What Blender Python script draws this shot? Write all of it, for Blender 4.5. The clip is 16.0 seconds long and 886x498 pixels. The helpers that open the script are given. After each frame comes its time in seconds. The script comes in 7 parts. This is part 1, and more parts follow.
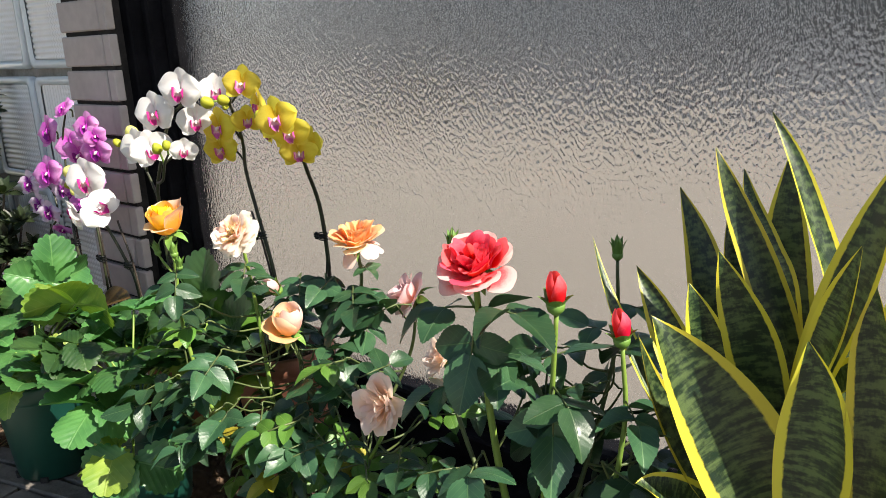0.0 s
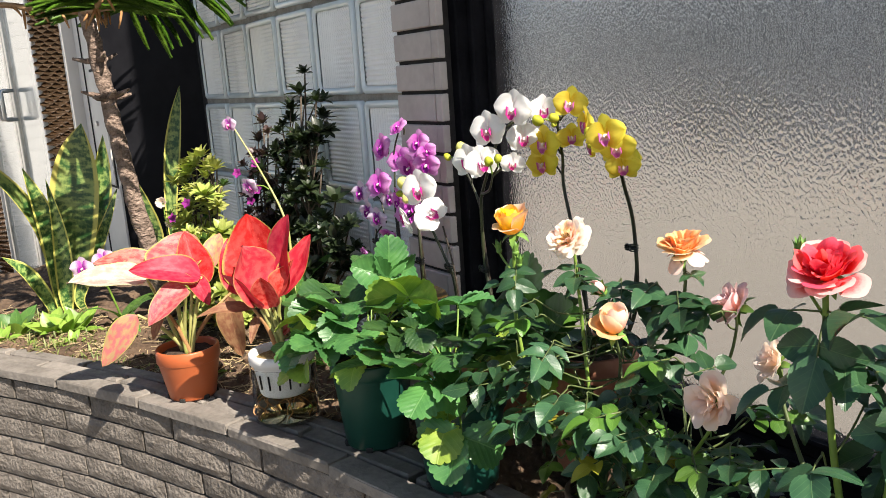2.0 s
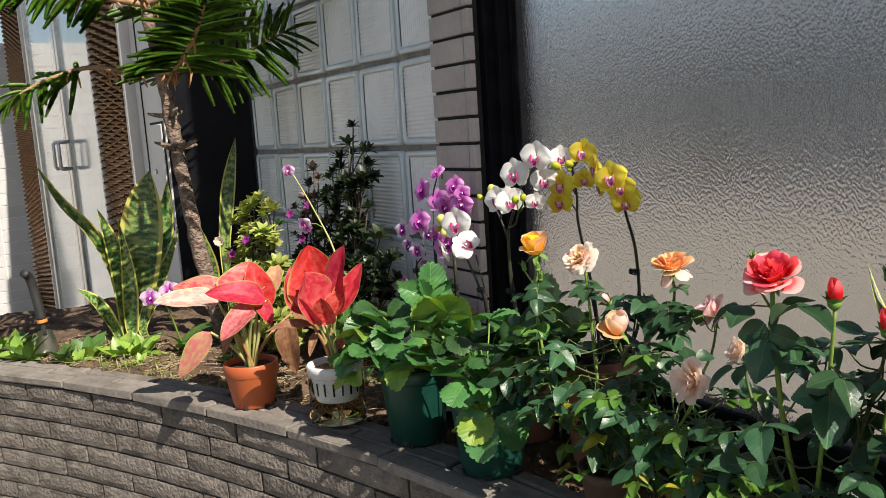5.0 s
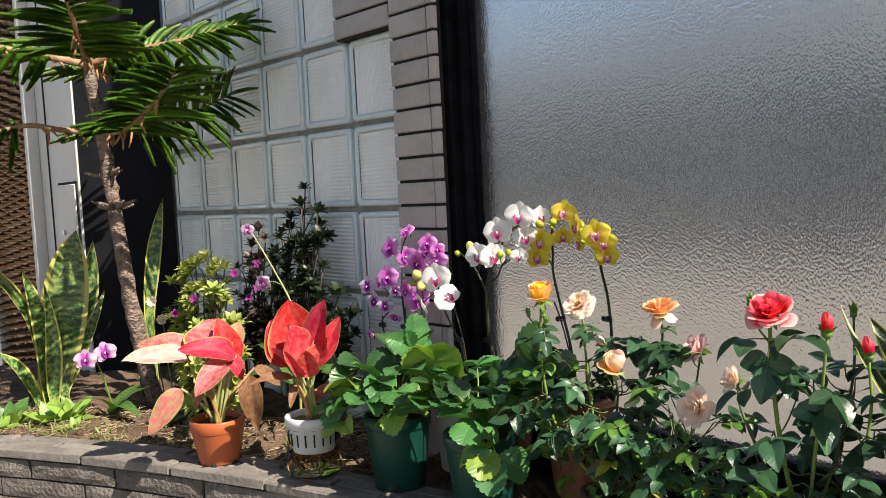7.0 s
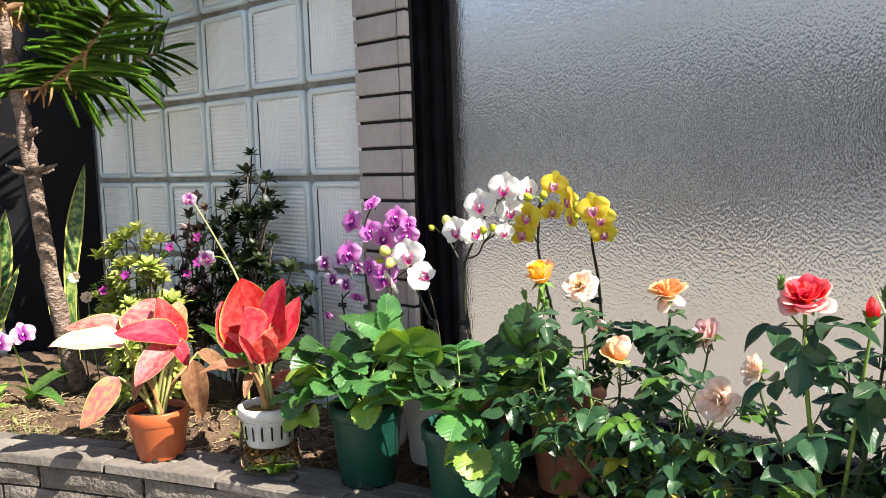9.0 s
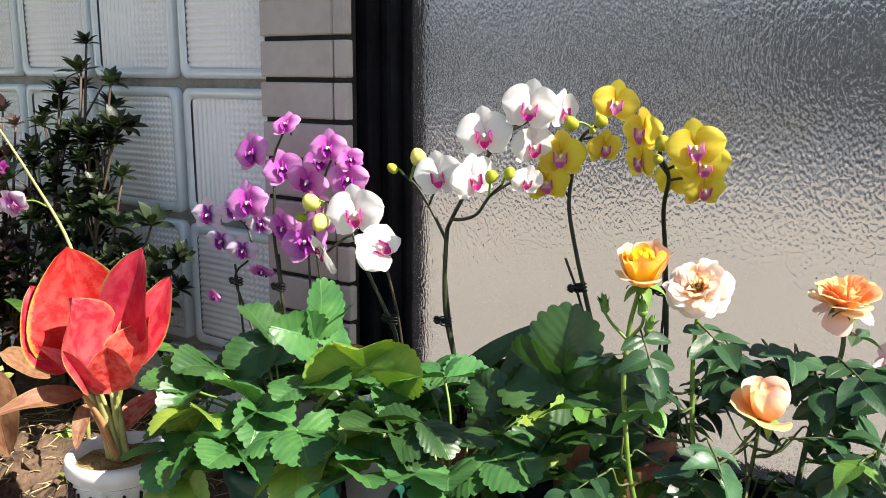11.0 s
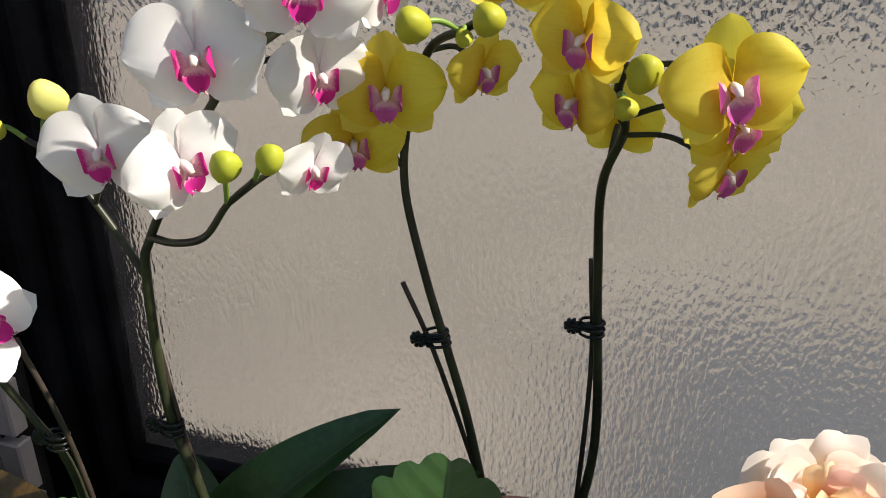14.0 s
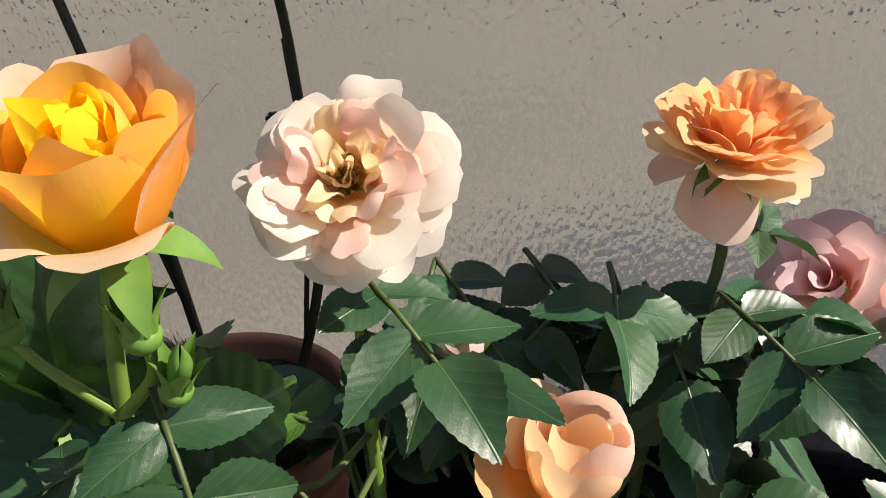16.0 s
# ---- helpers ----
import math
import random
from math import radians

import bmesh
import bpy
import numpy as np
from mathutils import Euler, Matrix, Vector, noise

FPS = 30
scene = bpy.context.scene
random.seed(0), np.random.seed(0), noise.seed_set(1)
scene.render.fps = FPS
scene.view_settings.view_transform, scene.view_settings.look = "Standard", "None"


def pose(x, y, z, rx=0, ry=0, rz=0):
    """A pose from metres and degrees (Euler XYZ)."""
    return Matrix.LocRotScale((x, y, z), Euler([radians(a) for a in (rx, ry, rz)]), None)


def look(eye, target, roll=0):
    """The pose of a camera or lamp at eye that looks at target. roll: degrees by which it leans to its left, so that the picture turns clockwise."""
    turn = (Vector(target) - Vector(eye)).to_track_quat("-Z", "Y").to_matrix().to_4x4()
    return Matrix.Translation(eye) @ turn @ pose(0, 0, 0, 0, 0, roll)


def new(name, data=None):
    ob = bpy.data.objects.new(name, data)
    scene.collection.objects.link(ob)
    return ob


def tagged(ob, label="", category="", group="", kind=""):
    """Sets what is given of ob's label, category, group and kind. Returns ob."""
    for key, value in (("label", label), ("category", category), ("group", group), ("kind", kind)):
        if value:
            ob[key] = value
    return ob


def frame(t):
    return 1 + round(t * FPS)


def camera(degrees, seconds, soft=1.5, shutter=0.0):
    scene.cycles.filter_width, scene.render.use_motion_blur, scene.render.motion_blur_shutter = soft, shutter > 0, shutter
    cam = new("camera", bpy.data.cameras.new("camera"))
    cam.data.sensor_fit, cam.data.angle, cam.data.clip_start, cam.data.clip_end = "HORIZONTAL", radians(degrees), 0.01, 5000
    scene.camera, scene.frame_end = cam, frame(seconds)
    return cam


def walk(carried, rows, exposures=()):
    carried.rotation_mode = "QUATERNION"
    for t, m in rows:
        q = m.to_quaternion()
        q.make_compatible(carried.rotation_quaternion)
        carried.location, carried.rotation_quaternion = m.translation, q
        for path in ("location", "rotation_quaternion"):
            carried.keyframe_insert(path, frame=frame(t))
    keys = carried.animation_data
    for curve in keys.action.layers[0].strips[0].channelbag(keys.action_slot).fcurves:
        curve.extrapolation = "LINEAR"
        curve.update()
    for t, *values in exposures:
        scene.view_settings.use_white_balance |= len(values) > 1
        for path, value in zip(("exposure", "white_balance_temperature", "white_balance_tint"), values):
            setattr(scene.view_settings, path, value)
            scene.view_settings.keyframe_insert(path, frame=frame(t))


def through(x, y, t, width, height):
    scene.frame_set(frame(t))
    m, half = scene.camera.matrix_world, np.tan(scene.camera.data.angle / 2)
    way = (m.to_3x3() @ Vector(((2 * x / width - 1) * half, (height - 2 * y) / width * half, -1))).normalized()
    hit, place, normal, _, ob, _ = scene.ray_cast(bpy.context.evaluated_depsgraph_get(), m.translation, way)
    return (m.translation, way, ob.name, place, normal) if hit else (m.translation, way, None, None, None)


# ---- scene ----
cam = camera(55.7, 16.0, soft=0.7)
PATH = [
    (0, (0.329, 0.51, 1.328), (-0.955, 1.953, 0.81), -3.3),
    (0.5, (0.34, 0.456, 1.328), (-1.098, 1.759, 0.842), -3.4),
    (1, (0.312, 0.43, 1.326), (-1.224, 1.634, 0.89), -3.8),
    (1.5, (0.289, 0.403, 1.325), (-1.313, 1.522, 0.899), -4.4),
    (2, (0.326, 0.394, 1.324), (-1.337, 1.426, 0.912), -4.0),
    (2.5, (0.373, 0.383, 1.321), (-1.354, 1.307, 0.913), -3.6),
    (3, (0.398, 0.377, 1.322), (-1.348, 1.269, 0.925), -2.7),
    (3.5, (0.419, 0.367, 1.323), (-1.333, 1.26, 0.958), -2.4),
    (4, (0.442, 0.352, 1.321), (-1.31, 1.262, 1.002), -2.5),
    (4.5, (0.488, 0.314, 1.312), (-1.23, 1.291, 1.002), -2.4),
    (4.7, (0.506, 0.29, 1.32), (-1.206, 1.28, 1.022), -3.2),
    (6.8, (0.454, 0.045, 1.333), (-1.146, 1.24, 1.212), -3.7),
    (7, (0.457, 0.011, 1.327), (-1.048, 1.32, 1.181), -2.9),
    (7.5, (0.443, -0.028, 1.327), (-0.989, 1.357, 1.152), -2.4),
    (8, (0.41, -0.022, 1.329), (-1.03, 1.354, 1.144), -2.5),
    (8.5, (0.367, -0.003, 1.33), (-1.071, 1.373, 1.136), -2.3),
    (8.7, (0.34, 0.003, 1.328), (-1.064, 1.413, 1.131), -2.2),
    (10.8, (-0.111, 0.338, 1.3), (-1.295, 1.905, 0.923), 0.5),
    (11, (-0.158, 0.349, 1.3), (-1.25, 1.975, 0.894), 0.4),
    (11.5, (-0.224, 0.407, 1.291), (-1.138, 2.124, 0.827), 0.9),
    (12, (-0.291, 0.529, 1.295), (-1.082, 2.296, 0.791), 0.5),
    (12.5, (-0.336, 0.654, 1.299), (-1.023, 2.429, 0.685), -0.7),
    (13, (-0.364, 0.736, 1.309), (-1.013, 2.486, 0.59), -0.9),
    (13.5, (-0.386, 0.767, 1.327), (-1.004, 2.493, 0.528), -0.7),
    (14, (-0.384, 0.759, 1.311), (-0.946, 2.487, 0.476), -0.2),
    (14.5, (-0.351, 0.771, 1.255), (-0.82, 2.522, 0.41), 0.8),
    (15, (-0.342, 0.790, 1.223), (-0.753, 2.554, 0.371), 1.1),
    (15.5, (-0.319, 0.793, 1.218), (-0.687, 2.558, 0.354), 0.9),
    (16, (-0.280, 0.797, 1.220), (-0.668, 2.520, 0.283), -0.6),
]
EXPOSURES = [(0, 1.15, 6850, 10), (1.5, 1.22, 6850, 10), (2.5, 0.98, 6900, 10), (3.1, 0.64, 6900, 10), (4.5, 0.68, 6900, 10), (7, 0.95, 6850, 10), (8.5, 1.45, 6850, 10), (11, 1.38, 6750, 10), (12.2, 1.24, 6800, 10), (13, 0.96, 6800, 10), (14.5, 0.78, 6850, 10), (16, 0.61, 6950, 10)]
walk(cam, [(t, look(eye, target, roll)) for t, eye, target, roll in PATH], EXPOSURES)

# ---- light ----
SUN_DIR = Vector((0.71, 0.06, 0.70)).normalized()
sun_data = bpy.data.lights.new("sun", "SUN")
sun_data.energy, sun_data.angle, sun_data.color = 5.0, radians(0.55), (1.0, 0.95, 0.87)
sun = new("sun", sun_data)
sun.matrix_world = look(SUN_DIR * 20, (0, 0, 0))
world = bpy.data.worlds.new("sky")
scene.world = world
world.use_nodes = True
wn = world.node_tree.nodes
sky = wn.new("ShaderNodeTexSky")
sky.sky_type, sky.sun_disc = "NISHITA", False
sky.sun_elevation = math.asin(SUN_DIR.z)
sky.sun_rotation = math.atan2(SUN_DIR.x, SUN_DIR.y)
world.node_tree.links.new(sky.outputs[0], wn["Background"].inputs[0])
wn["Background"].inputs[1].default_value = 0.066
scene.view_settings.exposure = 0.0


# ---- materials ----
def material(name, base, rough=0.6, metal=0.0, var=None, scale=8.0, detail=5.0, mix=0.5, bump=0.0, bump_scale=60.0,
             bump_dist=0.002, coat=0.0, trans=0.0, isl=0.0, stretch=(1, 1, 1), subsurface=0.0, spec=0.5, ior=1.45):
    """A Principled material with colour variation at two scales and a fine relief."""
    m = bpy.data.materials.new(name)
    m.use_nodes = True
    nt = m.node_tree
    n, ln = nt.nodes, nt.links
    b = n["Principled BSDF"]
    b.inputs["Roughness"].default_value = rough
    b.inputs["Metallic"].default_value = metal
    b.inputs["Specular IOR Level"].default_value = spec
    b.inputs["IOR"].default_value = ior
    b.inputs["Coat Weight"].default_value = coat
    b.inputs["Transmission Weight"].default_value = trans
    if subsurface:
        b.inputs["Subsurface Weight"].default_value = subsurface
        b.inputs["Subsurface Radius"].default_value = (0.01, 0.006, 0.004)
    co = n.new("ShaderNodeTexCoord")
    mp = n.new("ShaderNodeMapping")
    mp.inputs["Scale"].default_value = stretch
    ln.new(co.outputs["Object"], mp.inputs[0])
    own = n.new("ShaderNodeObjectInfo")
    shift = n.new("ShaderNodeVectorMath")
    shift.operation = "SCALE"
    shift.inputs[0].default_value = (17.0, 5.0, 29.0)
    ln.new(own.outputs["Random"], shift.inputs["Scale"])
    ln.new(shift.outputs[0], mp.inputs["Location"])
    if var is not None:
        t1, t2 = n.new("ShaderNodeTexNoise"), n.new("ShaderNodeTexNoise")
        t1.inputs["Scale"].default_value, t1.inputs["Detail"].default_value = scale, detail
        t2.inputs["Scale"].default_value, t2.inputs["Detail"].default_value = scale * 7, 3.0
        for t in (t1, t2):
            ln.new(mp.outputs[0], t.inputs["Vector"])
        add = n.new("ShaderNodeMath")
        add.operation = "MULTIPLY_ADD"
        add.inputs[1].default_value = 0.45
        ln.new(t2.outputs[0], add.inputs[0])
        ln.new(t1.outputs[0], add.inputs[2])
        ramp = n.new("ShaderNodeValToRGB")
        ramp.color_ramp.elements[0].position, ramp.color_ramp.elements[1].position = 0.5, 0.95
        ramp.color_ramp.elements[0].color, ramp.color_ramp.elements[1].color = (*base, 1), (*var, 1)
        ln.new(add.outputs[0], ramp.inputs[0])
        out = ramp.outputs[0]
        if isl:
            geo = n.new("ShaderNodeNewGeometry")
            info = n.new("ShaderNodeObjectInfo")
            sm = n.new("ShaderNodeMath")
            sm.operation = "ADD"
            ln.new(geo.outputs["Random Per Island"], sm.inputs[0])
            ln.new(info.outputs["Random"], sm.inputs[1])
            fr = n.new("ShaderNodeMath")
            fr.operation = "FRACT"
            ln.new(sm.outputs[0], fr.inputs[0])
            mr = n.new("ShaderNodeMapRange")
            mr.inputs["To Min"].default_value, mr.inputs["To Max"].default_value = 1 - isl, 1 + isl
            ln.new(fr.outputs[0], mr.inputs[0])
            hs = n.new("ShaderNodeHueSaturation")
            ln.new(mr.outputs[0], hs.inputs["Value"])
            ln.new(out, hs.inputs["Color"])
            out = hs.outputs[0]
        ln.new(out, b.inputs["Base Color"])
    else:
        b.inputs["Base Color"].default_value = (*base, 1)
    if bump:
        tb = n.new("ShaderNodeTexNoise")
        tb.inputs["Scale"].default_value, tb.inputs["Detail"].default_value = bump_scale, 6.0
        ln.new(mp.outputs[0], tb.inputs["Vector"])
        bp = n.new("ShaderNodeBump")
        bp.inputs["Strength"].default_value, bp.inputs["Distance"].default_value = bump, bump_dist
        ln.new(tb.outputs[0], bp.inputs["Height"])
        ln.new(bp.outputs[0], b.inputs["Normal"])
    return m


M = {}
M["brick"] = material("split_face_brick", (0.095, 0.080, 0.067), 0.88, var=(0.215, 0.186, 0.160), scale=22, bump=1.0, bump_scale=120, bump_dist=0.009, isl=0.16)
M["coping"] = material("coping_tile", (0.125, 0.109, 0.094), 0.88, var=(0.25, 0.222, 0.196), scale=15, bump=0.9, bump_scale=90, bump_dist=0.003, isl=0.15)
M["mortar"] = material("grey_mortar", (0.05, 0.045, 0.04), 0.95, var=(0.13, 0.12, 0.11), scale=40, bump=0.5)
M["tile_pillar"] = material("pillar_tile", (0.37, 0.33, 0.31), 0.75, var=(0.49, 0.445, 0.42), scale=9, bump=0.35, bump_scale=120, bump_dist=0.0015, isl=0.07)
M["black_joint"] = material("black_joint", (0.012, 0.011, 0.010), 0.9, var=(0.03, 0.028, 0.026), scale=60)
M["black_frame"] = material("black_painted_frame", (0.004, 0.004, 0.005), 0.5, var=(0.011, 0.011, 0.013), scale=20, bump=0.15, bump_scale=200, spec=0.03)
M["black_panel"] = material("black_stone_panel", (0.009, 0.009, 0.011), 0.4, var=(0.016, 0.016, 0.019), scale=5, bump=0.05, spec=0.05)
M["grout"] = material("block_grout", (0.20, 0.185, 0.165), 0.9, var=(0.38, 0.36, 0.33), scale=30, bump=0.6, bump_scale=140)
M["white_metal"] = material("beige_painted_metal", (0.62, 0.59, 0.55), 0.5, var=(0.70, 0.67, 0.63), scale=4, bump=0.05)
M["steel"] = material("brushed_steel", (0.42, 0.41, 0.40), 0.35, metal=1.0, var=(0.6, 0.58, 0.56), scale=20)
M["bronze"] = material("bronze_mesh", (0.14, 0.075, 0.04), 0.25, metal=0.8, var=(0.32, 0.20, 0.13), scale=30)
M["white_tile"] = material("white_wall_tile", (0.43, 0.43, 0.43), 0.45, var=(0.49, 0.49, 0.48), scale=3, isl=0.05)
M["soil"] = material("garden_soil", (0.060, 0.036, 0.022), 0.95, var=(0.17, 0.11, 0.070), scale=14, bump=1.0, bump_scale=60, bump_dist=0.012)
M["road"] = material("pale_concrete_road", (0.100, 0.090, 0.079), 0.9, var=(0.225, 0.205, 0.182), scale=1.6, bump=0.3, bump_scale=40)
M["facade"] = material("pale_facade", (0.50, 0.51, 0.53), 0.7, var=(0.72, 0.72, 0.72), scale=0.6)
# even dark colour in place of missing light, for the wall under the window
M["unlit_dark"] = material("unlit_dark_colour", (0.05, 0.05, 0.05), 0.9)


def pane_material():
    """Hammered window glass: clear, with a pressed relief of small upright ripples on its outer side."""
    m = bpy.data.materials.new("hammered_glass")
    m.use_nodes = True
    n, ln = m.node_tree.nodes, m.node_tree.links
    b = n["Principled BSDF"]
    b.inputs["Base Color"].default_value = (0.97, 0.97, 0.97, 1)
    b.inputs["Transmission Weight"].default_value = 1.0
    b.inputs["Roughness"].default_value = 0.04
    b.inputs["IOR"].default_value = 1.45
    co, mp = n.new("ShaderNodeTexCoord"), n.new("ShaderNodeMapping")
    mp.inputs["Scale"].default_value = (1.15, 1.0, 0.58)
    ln.new(co.outputs["Object"], mp.inputs[0])
    wob = n.new("ShaderNodeTexNoise")
    wob.inputs["Scale"].default_value = 30.0
    ln.new(mp.outputs[0], wob.inputs["Vector"])
    mixv = n.new("ShaderNodeMix")
    mixv.data_type = "VECTOR"
    mixv.inputs["Factor"].default_value = 0.003
    ln.new(mp.outputs[0], mixv.inputs["A"])
    ln.new(wob.outputs["Color"], mixv.inputs["B"])
    v = n.new("ShaderNodeTexVoronoi")
    v.feature = "SMOOTH_F1"
    v.inputs["Scale"].default_value = 350.0
    ln.new(mixv.outputs["Result"], v.inputs["Vector"])
    t = n.new("ShaderNodeTexNoise")
    t.inputs["Scale"].default_value, t.inputs["Detail"].default_value = 370.0, 3.0
    ln.new(mp.outputs[0], t.inputs["Vector"])
    add = n.new("ShaderNodeMath")
    add.operation = "ADD"
    ln.new(v.outputs["Distance"], add.inputs[0])
    ln.new(t.outputs[0], add.inputs[1])
    ms, st = n.new("ShaderNodeMapping"), n.new("ShaderNodeTexNoise")
    ms.inputs["Scale"].default_value = (1.0, 1.0, 0.10)
    ln.new(co.outputs["Object"], ms.inputs[0])
    st.inputs["Scale"].default_value, st.inputs["Detail"].default_value = 310.0, 2.0
    ln.new(ms.outputs[0], st.inputs["Vector"])
    both = n.new("ShaderNodeMath")
    both.operation = "MULTIPLY_ADD"
    both.inputs[1].default_value = 0.9
    ln.new(st.outputs[0], both.inputs[0])
    ln.new(add.outputs[0], both.inputs[2])
    bp = n.new("ShaderNodeBump")
    bp.inputs["Strength"].default_value, bp.inputs["Distance"].default_value = 1.0, 0.00090
    ln.new(both.outputs[0], bp.inputs["Height"])
    ln.new(bp.outputs[0], b.inputs["Normal"])
    return m


M["pane"] = pane_material()


# ---- mesh helpers ----
def mesh_of(bm, name, mat, smooth=False):
    me = bpy.data.meshes.new(name)
    bm.to_mesh(me)
    bm.free()
    for mt in (mat if isinstance(mat, (list, tuple)) else [mat]):
        me.materials.append(mt)
    if smooth:
        me.polygons.foreach_set("use_smooth", [True] * len(me.polygons))
    return me


def part(name, bm, mat, parent=None, label="", smooth=False):
    """Links a bmesh as one mesh object, under parent where one is given."""
    ob = new(name, mesh_of(bm, name, mat, smooth))
    if parent is not None:
        ob.parent = parent
    return tagged(ob, label)


def thing(name, label, category, at=(0, 0, 0), rz=0.0, group="", kind=""):
    ob = new(name)
    ob.empty_display_size = 0.02
    ob.matrix_basis = pose(*at, 0, 0, rz)
    return tagged(ob, label, category, group, kind)


def box(x0, x1, y0, y1, z0, z1, bevel=0.0, seg=1, bm=None):
    own = bm if bm is not None else bmesh.new()
    r = bmesh.ops.create_cube(own, size=1.0)["verts"]
    bmesh.ops.scale(own, vec=(x1 - x0, y1 - y0, z1 - z0), verts=r)
    bmesh.ops.translate(own, vec=((x0 + x1) / 2, (y0 + y1) / 2, (z0 + z1) / 2), verts=r)
    if bevel:
        edges = list({e for v in r for e in v.link_edges})
        bmesh.ops.bevel(own, geom=edges, offset=bevel, segments=seg, affect="EDGES", profile=0.6)
    return own


def tube(points, radii, seg=8, bm=None, cap=True, mat=0):
    """A tapered tube along points."""
    own = bm if bm is not None else bmesh.new()
    pts = [Vector(p) for p in points]
    if not isinstance(radii, (list, tuple)):
        radii = [radii] * len(pts)
    side = None
    rings = []
    for i, p in enumerate(pts):
        d = (pts[min(i + 1, len(pts) - 1)] - pts[max(i - 1, 0)]).normalized()
        if side is None:
            side = d.orthogonal().normalized()
        side = (side - d * side.dot(d)).normalized()
        up = d.cross(side)
        rings.append([own.verts.new(p + (side * math.cos(a) + up * math.sin(a)) * radii[i]) for a in [2 * math.pi * k / seg for k in range(seg)]])
    for a, b in zip(rings, rings[1:]):
        for k in range(seg):
            f = own.faces.new((a[k], a[(k + 1) % seg], b[(k + 1) % seg], b[k]))
            f.material_index = mat
    if cap:
        own.faces.new(list(reversed(rings[0]))).material_index = mat
        own.faces.new(rings[-1]).material_index = mat
    return own


def lathe(profile, seg=40, bm=None, mat=0):
    """A turned solid from (radius, height) pairs."""
    own = bm if bm is not None else bmesh.new()
    rings = []
    for r, z in profile:
        if r < 1e-6:
            rings.append([own.verts.new((0, 0, z))])
        else:
            rings.append([own.verts.new((r * math.cos(2 * math.pi * k / seg), r * math.sin(2 * math.pi * k / seg), z)) for k in range(seg)])
    for a, b in zip(rings, rings[1:]):
        for k in range(seg):
            q = [a[k % len(a)], a[(k + 1) % len(a)], b[(k + 1) % len(b)], b[k % len(b)]]
            q = [v for i, v in enumerate(q) if v not in q[:i]]
            if len(q) > 2:
                own.faces.new(q).material_index = mat
    return own


# ---- setting ----
COPING, SOIL = 0.80, 0.79


def front(x):
    """The planter wall's outer line in plan."""
    u = min(x, 0.01) + 1.1
    return 0.685 + 0.40 * u - 0.18 * u * u


def along(s0, s1, step):
    """Points on that line, evenly spaced by arc length, from the right to the left."""
    x, pts, acc = s0, [], 0.0
    last = Vector((x, front(x)))
    pts.append(last.copy())
    while x > s1:
        x -= 0.002
        p = Vector((x, front(x)))
        acc += (p - last).length
        last = p
        if acc >= step:
            pts.append(p.copy())
            acc = 0.0
    return pts


ground = tagged(part("ground", box(-60, 60, -60, 60, -0.3, 0.0), M["road"]), "pale sunlit concrete street", "ground", kind="structure")

# glass pane, its frame and the dark sill
M["pane_back"] = material("flat_glass_back", (0.97, 0.97, 0.97), 0.02, trans=1.0)
pane_bm = box(-0.785, 3.2, 1.20, 1.206, 0.885, 2.29)
for f in pane_bm.faces:
    f.material_index = 0 if f.normal.y < -0.5 else 1
pane = tagged(part("window_1", pane_bm, [M["pane"], M["pane_back"]]), "clear hammered glass pane in a black frame", "window", kind="structure")
jamb = box(-0.83, -0.80, 1.145, 1.23, 0.80, 2.35, 0.003)
box(-0.80, -0.785, 1.165, 1.23, 0.80, 2.35, 0.003, bm=jamb)
box(-0.788, -0.778, 1.188, 1.235, 0.80, 2.29, 0.002, bm=jamb)
part("window_frame", jamb, M["black_frame"], pane, "black painted metal jamb")
rail = box(-0.80, 3.2, 1.17, 1.235, 0.835, 0.872, 0.003)
box(-0.80, 3.2, 1.188, 1.235, 0.872, 0.892, 0.003, bm=rail)
box(-0.80, 3.2, 1.10, 1.235, 0.80, 0.836, 0.004, bm=rail)
part("head_rail", box(-0.785, 3.2, 1.17, 1.235, 2.29, 2.35, 0.003), M["black_frame"], pane, "black metal head rail")
part("window_sill", rail, M["black_frame"], pane, "black metal bottom rail")
tagged(part("wall_north", box(-0.95, 3.2, 1.11, 1.235, 0.0, 0.798), M["unlit_dark"]), "plain low wall under the window, coloured dark as if unlit", "wall", kind="structure")

# brick-tiled pillar between the pane and the glass blocks
pillar = tagged(part("pillar", box(-0.953, -0.820, 1.126, 1.236, 0.60, 3.0), M["black_joint"]), "pillar faced with grey-pink tiles and black joints", "pillar", kind="structure")
tile_mesh = mesh_of(box(-0.0665, 0.0530, -0.004, 0.012, 0.0, 0.0435, 0.002), "tile", M["tile_pillar"])
side_mesh = mesh_of(box(-0.0095, 0.0095, -0.004, 0.010, 0.0, 0.0435, 0.0015), "tile", M["tile_pillar"])
rnd = random.Random(3)
course = 0.0497
for i in range(46):
    z = 0.70 + i * course
    for mesh, px, py in ((tile_mesh, -0.8885, 1.122), (side_mesh, -0.8235, 1.1225)):
        ob = new("tile", mesh)
        ob.parent = pillar
        ob.matrix_basis = pose(px + rnd.uniform(-0.0012, 0.0012), py + rnd.uniform(-0.001, 0.0008), z, 0, rnd.uniform(-0.4, 0.4), rnd.uniform(-0.5, 0.5))

M["white_grout"] = material("white_tile_grout", (0.58, 0.57, 0.56), 0.9, var=(0.64, 0.63, 0.62), scale=8)
